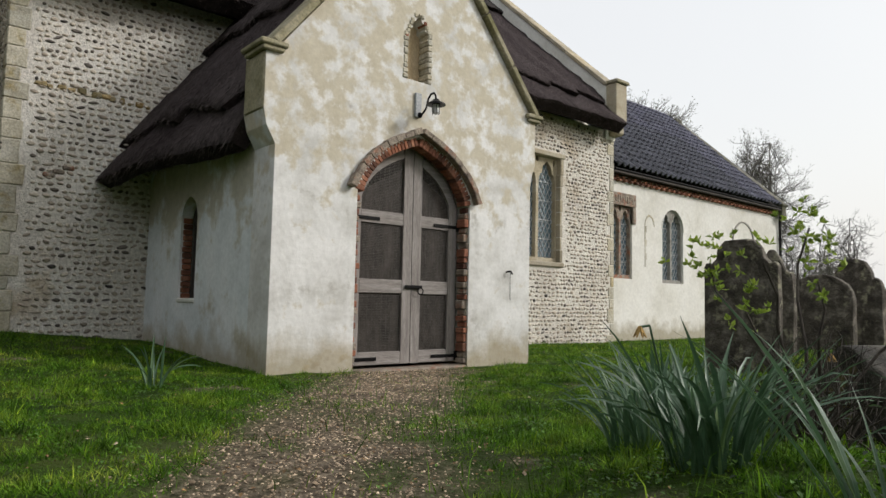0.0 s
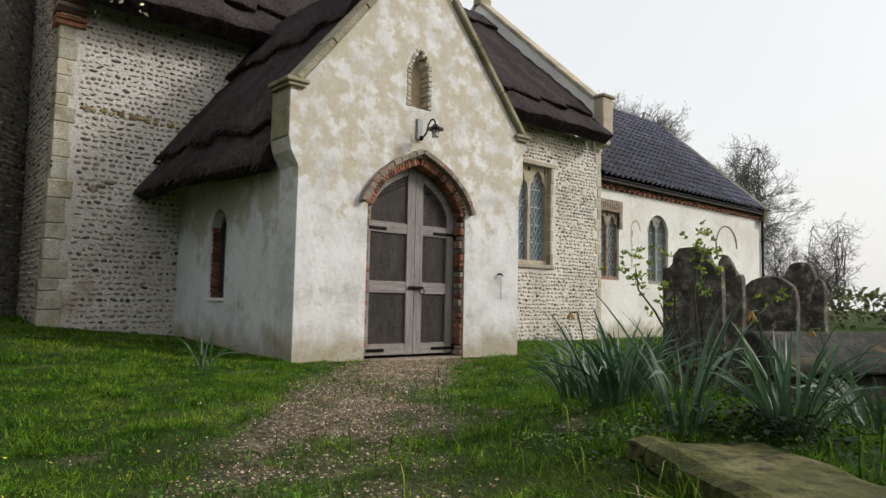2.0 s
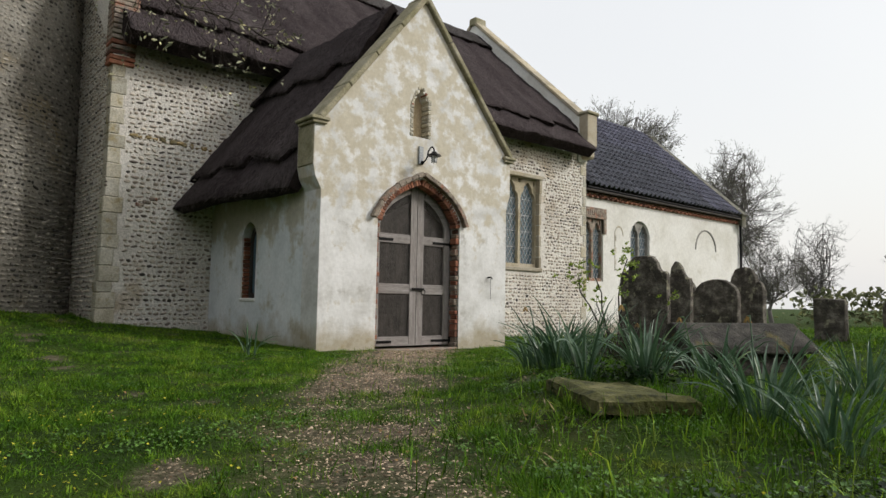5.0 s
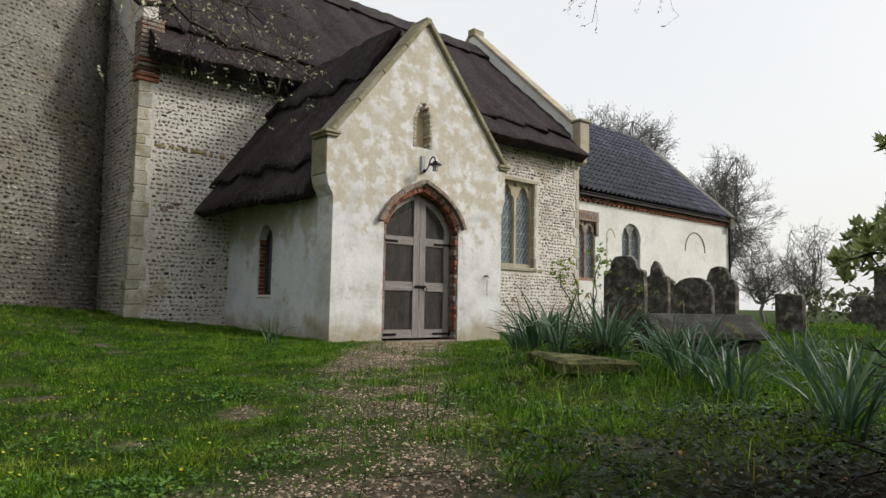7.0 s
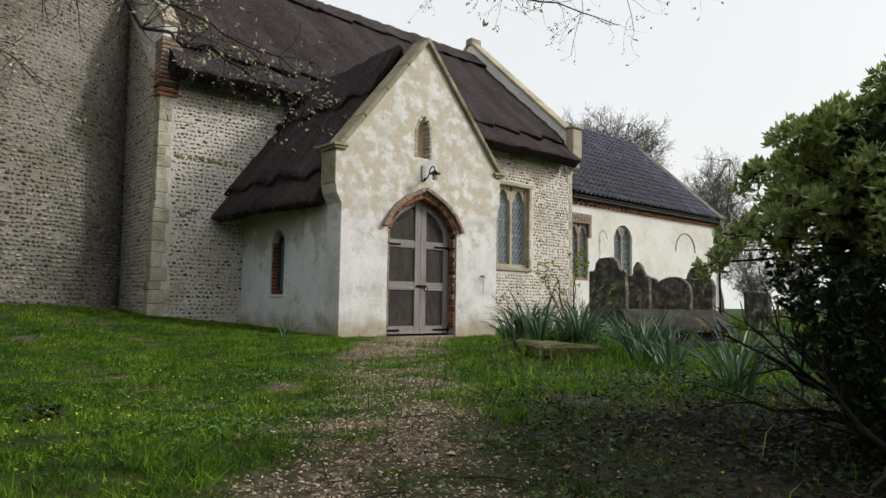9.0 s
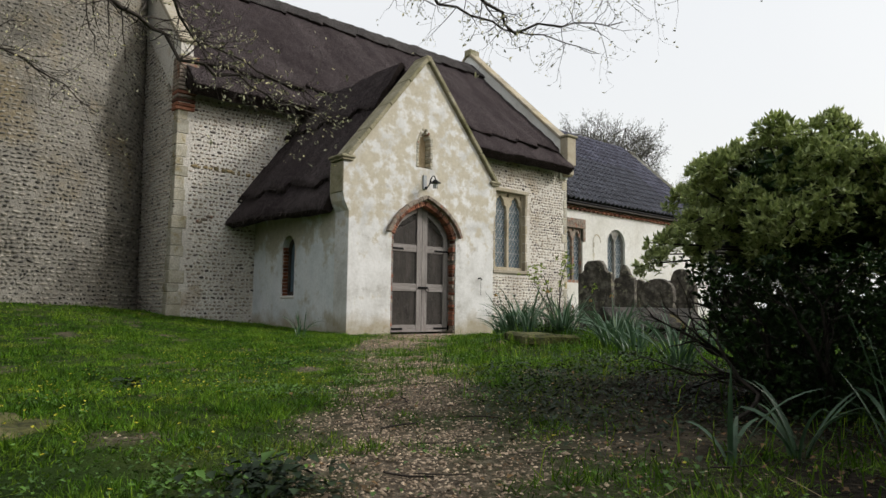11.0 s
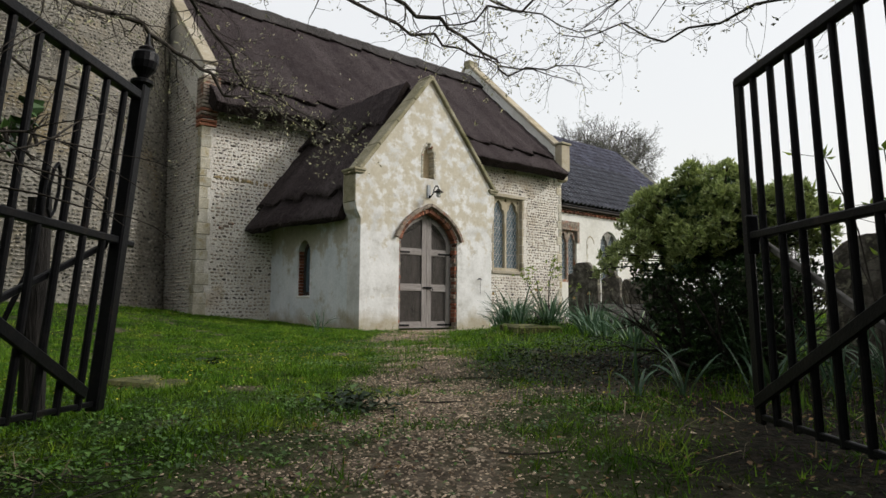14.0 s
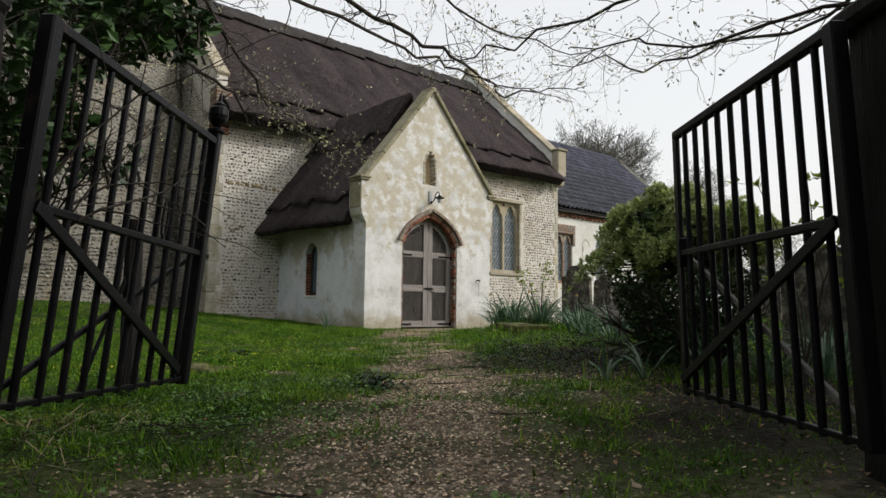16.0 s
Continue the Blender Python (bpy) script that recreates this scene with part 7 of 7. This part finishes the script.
def celandines():
    random.seed(77)
    v, f = [], []
    for k in range(600):
        if k < 460:
            cx, cy = random.choice(((-4.6, -5.4), (-5.2, -5.9), (-4.0, -4.6), (-5.9, -6.3), (-3.4, -3.8)))
            x, y = random.gauss(cx, 0.55), random.gauss(cy, 0.45)
        else:
            x, y = random.uniform(-6.5, -1.5), random.uniform(-8.5, 0.5)
        if path_distance(x, y) < 0.45:
            continue
        z = ground_z(x, y) + random.uniform(0.03, 0.06)
        tilt = Vector((random.gauss(0, 0.35), random.gauss(0, 0.35), 1)).normalized()
        s = tilt.orthogonal().normalized()
        t = tilt.cross(s)
        r = random.uniform(0.005, 0.0085)
        c = len(v)
        v.append((x, y, z))
        for j in range(14):
            a = j * math.tau / 14
            q = r if j % 2 == 0 else r * 0.55
            v.append(tuple(Vector((x, y, z)) + (s * math.cos(a) + t * math.sin(a)) * q + tilt * 0.003))
        f += [(c, c + 1 + j, c + 1 + (j + 1) % 14) for j in range(14)]
    return tagged(pydata("celandine_flowers", v, f, M_YELLOW), "small yellow celandines dotted through the lawn", "flowers", kind="stuff")


celandines()


def pebbles(name, x, y, size, label):
    n = len(x)
    z = field(Z_FIELD, x, y) + size * 0.12
    a = rng.uniform(0, math.tau, n)
    sx, sy, sz = size * rng.uniform(0.7, 1.3, n), size * rng.uniform(0.45, 0.9, n), size * rng.uniform(0.3, 0.55, n)
    p = np.stack([x, y, z], 1)
    u = np.stack([np.cos(a), np.sin(a), rng.uniform(-0.3, 0.3, n)], 1) * sx[:, None] / 2
    w = np.stack([-np.sin(a), np.cos(a), rng.uniform(-0.3, 0.3, n)], 1) * sy[:, None] / 2
    t = np.stack([rng.uniform(-0.2, 0.2, n), rng.uniform(-0.2, 0.2, n), np.ones(n)], 1) * sz[:, None] / 2
    verts = np.stack([p + u, p + w, p - u, p - w, p + t + u * 0.4 + w * 0.3, p + t - u * 0.45 - w * 0.2], 1).reshape(-1, 3)
    k = np.arange(n)[:, None] * 6
    tris = np.concatenate([k + [0, 1, 4], k + [1, 2, 5], k + [1, 5, 4], k + [2, 3, 5], k + [3, 0, 4], k + [3, 4, 5]], 1).reshape(-1, 3)
    return tagged(fast_mesh(name, verts, tris, M_PEBBLE), label, "gravel", kind="stuff")


x, y = scatter(3600000, lambda x, y: (0.45 + 0.55 * (y < -5.5)) * np.clip(field(BARE_FIELD, x, y) - 0.12, 0, 1) ** 0.8 * (1 - 0.85 * np.clip(field(MOULD_SHADE_FIELD, x, y), 0, 1)) * np.exp(-field(DIST_FIELD, x, y) ** 2 / (0.40 + 0.5 * (y > -5.5))))
pebbles("gravel", x, y, 0.009 + 0.010 * rng.random(len(x)) ** 2, "brown and grey flint gravel of the worn path")
x, y = scatter(9000, lambda x, y: 0.5 * np.clip(field(BARE_FIELD, x, y) + 0.02, 0, 1) * (1 - np.clip(field(MOULD_SHADE_FIELD, x, y), 0, 1)) * np.exp(-field(DIST_FIELD, x, y) ** 2 / 2.0))
pebbles("loose_stones", x, y, rng.uniform(0.02, 0.045, len(x)), "larger loose flints on the path")


def twig_litter():
    random.seed(83)
    v, f = [], []
    for k in range(270):
        x, y = (random.uniform(-7.0, -1.0), random.uniform(-9.8, -3.0)) if k < 110 else (random.gauss(-6.55, 0.25), random.gauss(-8.2, 0.3)) if k < 200 else (random.gauss(-3.6, 0.6), random.gauss(-8.9, 0.4))
        if k < 110 and (bareness(x, y) < 0.25 or (x > -2.2 and y > -5)):
            continue
        a, n = random.uniform(0, math.tau), random.randint(2, 4)
        p = Vector((x, y, ground_z(x, y) + 0.012))
        r = random.uniform(0.0018, 0.0042) if k < 110 else random.uniform(0.0012, 0.0025)
        for j in range(n):
            a += random.gauss(0, 0.35)
            q = p + Vector((math.cos(a), math.sin(a), 0)) * random.uniform(0.03, 0.075)
            q.z = ground_z(q.x, q.y) + 0.012
            limb(v, f, p, q, r, r * 0.8, 5)
            p = q
    return tagged(pydata("fallen_twigs", v, f, M_BARK), "short broken twigs lying on the path", "twigs", kind="stuff")


twig_litter()

# ---- flintwork ----
def flint_shape(k):
    random.seed(900 + k)
    bm = bmesh.new()
    n = 7
    rings = []
    for scale, up in ((1.0, -0.30), (0.92, 0.35), (0.50, 0.85)):
        rings.append([bm.verts.new((scale * 0.5 * random.uniform(0.8, 1.12) * math.cos(i * math.tau / n), scale * 0.5 * random.uniform(0.8, 1.12) * math.sin(i * math.tau / n), up + random.uniform(-0.12, 0.12))) for i in range(n)])
    for p, q in zip(rings, rings[1:]):
        for i in range(n):
            bm.faces.new((p[i], p[(i + 1) % n], q[(i + 1) % n], q[i]))
    bm.faces.new(rings[-1])
    return bm


FLINTS = [finish("flint", flint_shape(k), M_FLINT) for k in range(8)]
TOWER_FLINTS = [finish("flint", flint_shape(k), M_FLINT_TOWER) for k in range(8)]
SHAPES = []
for me in FLINTS:
    SHAPES.append((np.array([v.co[:] for v in me.vertices]), [tuple(p.vertices) for p in me.polygons]))


def flint_field(parent, place, a0, a1, z0, z1, skip, pick, seed, pitch=0.076, size=1.0, pieces=None, joined=None):
    """Courses of flints on a wall. place(a, z) gives the spot, the way along and the way out; those that pick() names are parts."""
    random.seed(seed)
    verts, faces = [], []
    inverse = parent.matrix_basis.inverted()
    z = z0
    while z < z1:
        a = a0 + random.uniform(0, 0.1)
        while a < a1:
            wide = random.uniform(0.038, 0.105) if random.random() < 0.93 else random.uniform(0.10, 0.145)
            high = random.uniform(0.026, 0.060) * size
            wide *= size
            if not skip(a, z) and random.random() < 0.93:
                p, along, out = place(a + wide / 2, z + random.gauss(0, 0.007))
                up = out.cross(along)
                depth = random.uniform(0.012, 0.024)
                tilt = random.gauss(0, 0.22)
                u = along * math.cos(tilt) + up * math.sin(tilt)
                w = up * math.cos(tilt) - along * math.sin(tilt)
                m = Matrix((u * wide, w * high, out * depth)).transposed().to_4x4()
                m.translation = p
                k = random.randrange(8)
                if pick(a, z):
                    share("flint", (pieces or FLINTS)[k], parent, inverse @ m)
                else:
                    base = len(verts)
                    co, polys = SHAPES[k]
                    r = np.array(m.to_3x3())
                    verts.extend(map(tuple, co @ r.T + np.array(p)))
                    faces.extend(tuple(i + base for i in q) for q in polys)
            a += wide + random.uniform(0.010, 0.030)
        z += pitch * random.uniform(0.92, 1.08)
    ob = pydata("flint_facing", verts, faces, joined or M_FLINT_JOINED)
    return tagged(under(ob, parent), "coursed grey and brown flints", kind="stuff")


def nave_spot(a, z):
    return Vector((a, NY - 0.004, z)), Vector((1, 0, 0)), Vector((0, -1, 0))


def tower_spot(a, z):
    ang = a / TR
    r = TR + 0.004 - 0.12 * smooth_step(z, 0.4, 6.2) - 0.02 * max(0.0, z - 6.0)
    return Vector((TX + r * math.cos(ang), TY + r * math.sin(ang), z)), Vector((-math.sin(ang), math.cos(ang), 0)), Vector((math.cos(ang), math.sin(ang), 0))


def nave_skip(a, z):
    return (0.05 < a < 3.28 and z < 2.2 + min(a, 3.34 - a) * 0.9) or (6.72 < a < 8.28 and 1.40 < z < 3.82) or z < ground_z(a, NY - 0.1) - 0.05 or a < NX0 + 0.24 or a > 9.72


flint_field(nave, nave_spot, NX0 + 0.22, 3.4, -0.15, 4.55, nave_skip, lambda a, z: a < 0.0 and 0.3 < z < 2.15, 91)
flint_field(nave, nave_spot, 3.4, 9.74, -0.15, 4.55, nave_skip, lambda a, z: False, 94, pitch=0.080, size=1.22)
flint_field(tower, tower_spot, TR * radians(-122), TR * radians(-20), 0.1, 8.2, lambda a, z: False, lambda a, z: radians(-72) < a / TR < radians(-38) and 0.55 < z < 2.0, 92, pieces=TOWER_FLINTS, joined=M_FLINT_TOWER_JOINED)

def west_spot(a, z):
    return Vector((NX0 - 0.002, -a, z)), Vector((0, -1, 0)), Vector((-1, 0, 0))


flint_field(nave, west_spot, -6.2, -NY - 0.05, 0.2, 7.6, lambda a, z: z > 4.75 + (-a - NY) * 0.95, lambda a, z: False, 93)

# quoins at the corners of the nave
random.seed(95)
z, k = -0.05, 0
while z < 4.12:
    h = random.uniform(0.14, 0.33)
    w = random.uniform(0.20, 0.30) if k % 2 == 0 else random.uniform(0.13, 0.21)
    d = random.uniform(0.18, 0.27)
    step = 0.05 if z < 0.75 else (0.02 if z < 2.0 else 0.0)
    block = boxed(NX0 - 0.015 - step, NX0 + w, NY - 0.014 - step * 0.4, NY + d, z + 0.003, z + h - 0.003, bevel=0.012)
    bmesh.ops.subdivide_edges(block, edges=list(block.edges), cuts=1, use_grid_fill=True)
    for v in block.verts:
        v.co += Vector((noise.noise((v.co.x * 9, v.co.z * 9, 1)), noise.noise((v.co.x * 9, v.co.z * 9, 5)) * 0.6, noise.noise((v.co.x * 9, v.co.z * 9, 9)))) * 0.014
    held("quoin_stone", block, M_QUOIN, nave)
    z += h
    k += 1
z, k = -0.25, 0
while z < 4.42:
    h = random.uniform(0.20, 0.32)
    w = random.uniform(0.17, 0.26) if k % 2 == 0 else random.uniform(0.10, 0.16)
    held("quoin_stone", boxed(NX1 - w, NX1 + 0.012, NY - 0.014, NY + 0.3, z + 0.004, z + h - 0.004, bevel=0.014), M_QUOIN, nave)
    z += h
    k += 1
# streak of ochre stones and stray brick in the west part of the nave wall
random.seed(96)
M_OCHRE = material("ochre_stone", [(0.3, (0.22, 0.17, 0.08)), (0.5, (0.36, 0.27, 0.13)), (0.7, (0.46, 0.40, 0.26))], scale=7, fine=50, bump=0.6, random_ramp=[(0, (0.5, 0.55, 0.6)), (0.6, (1, 1, 1)), (0.9, (1.1, 0.9, 0.6)), (1, (1.3, 0.85, 0.4))], random_from="object")
for k in range(15):
    a = -1.36 + k * 0.115 + random.uniform(-0.03, 0.03)
    zz = 3.12 + 0.05 * noise.noise((k * 1.9, 0, 0)) - 0.004 * k
    stone = boxed(a, a + random.uniform(0.05, 0.15), NY - 0.020, NY + 0.05, zz, zz + random.uniform(0.035, 0.095), bevel=0.018)
    for v in stone.verts:
        v.co.x, v.co.z = v.co.x + random.uniform(-0.012, 0.012), v.co.z + random.uniform(-0.012, 0.012)
    held("ochre_stone", stone, M_OCHRE, nave)
for a, zz in ((-1.22, 2.05), (-1.12, 2.10), (-1.02, 2.16)):
    held("brick", boxed(a, a + 0.13, NY - 0.02, NY + 0.05, zz, zz + 0.06, bevel=0.016), M_FERROUS, nave)

# ---- pantiles ----
roof_way = Vector((0, CRY - CY + 0.20, CRZ - 3.74)).normalized()
roof_out = Vector((0, -roof_way.z, roof_way.y))
roof_len = Vector((0, CRY - CY + 0.20, CRZ - 3.74)).length
held("roof_deck", sloped_block(bmesh.new(), (NX1 + 0.02, (CY - 0.20 + CRY) / 2, (3.74 + CRZ) / 2 - 0.05), (CX1 - 0.2, (CY - 0.20 + CRY) / 2, (3.74 + CRZ) / 2 - 0.05), roof_way * roof_len / 2, roof_out * 0.03, 0), M_DARK, chancel)
held("north_roof", sloped_block(bmesh.new(), (NX1 + 0.02, (2 * CRY - CY + 0.20 + CRY) / 2, (3.74 + CRZ) / 2), (CX1 - 0.2, (2 * CRY - CY + 0.20 + CRY) / 2, (3.74 + CRZ) / 2), Vector((0, -roof_way.y, roof_way.z)) * roof_len / 2, Vector((0, roof_way.z, roof_way.y)) * 0.05, 0), M_PANTILE, chancel)
M_PANTILE_ONE = material("black_pantile_piece", [(0.3, (0.045, 0.047, 0.062)), (0.6, (0.085, 0.088, 0.112)), (0.8, (0.13, 0.13, 0.15))], scale=3, fine=30, rough=0.42, bump=0.2, bump_scale=40, specular=0.5, random_ramp=[(0, (0.7, 0.7, 0.7)), (0.6, (1, 1, 1)), (1, (1.4, 1.4, 1.4))], random_from="object")
TILE_W, TILE_L = 0.225, 0.312


def tile_shape():
    verts, faces = [], []
    prof = [(i / 8, 0.040 * math.sin(i / 8 * math.tau + 0.6) + 0.016) for i in range(9)]
    for s, lift in ((0.0, 0.046), (1.12, 0.004)):
        verts += [((a - 0.5) * TILE_W * 1.06, s * TILE_L, h + lift) for a, h in prof]
    verts += [((a - 0.5) * TILE_W * 1.06, 0.004, h + 0.006) for a, h in prof]
    faces += [(i, i + 1, 10 + i, 9 + i) for i in range(8)] + [(i + 1, i, 18 + i, 19 + i) for i in range(8)]
    return verts, faces


tile_v, tile_f = tile_shape()
tile_me = bpy.data.meshes.new("pantile")
tile_me.from_pydata(tile_v, [], tile_f)
tile_me.materials.append(M_PANTILE_ONE)
verts, faces = [], []
random.seed(97)
inverse = chancel.matrix_basis.inverted()
cols, rows = int((CX1 - 0.24 - NX1) / TILE_W), int(roof_len / TILE_L) + 1
for r in range(rows):
    for c in range(cols):
        x = NX1 + 0.12 + c * TILE_W
        p = Vector((x, CY - 0.26, 3.77)) + roof_way * (r * TILE_L + 0.09) + roof_out * (0.04 + random.uniform(0, 0.006))
        m = Matrix((Vector((1, 0, 0)), roof_way, roof_out)).transposed().to_4x4()
        m = m @ Matrix.Rotation(random.gauss(0, 0.012), 4, "Z")
        m.translation = p
        if c < 30 and r < 10:
            share("pantile", tile_me, chancel, inverse @ m)
        else:
            base = len(verts)
            verts.extend(tuple(m @ Vector(q)) for q in tile_v)
            faces.extend(tuple(i + base for i in q) for q in tile_f)
tagged(under(pydata("pantile_field", verts, faces, M_PANTILE), chancel), "dark glazed pantiles", kind="stuff")
bm = bmesh.new()
for k in range(20):
    x0 = NX1 + 0.1 + k * (CX1 - NX1 - 0.3) / 20
    tube(bm, (x0 + 0.006, CRY, CRZ + 0.05), (x0 + (CX1 - NX1 - 0.3) / 20, CRY, CRZ + 0.05), 0.10, sides=10)
held("ridge_tiles", bm, M_PANTILE, chancel)
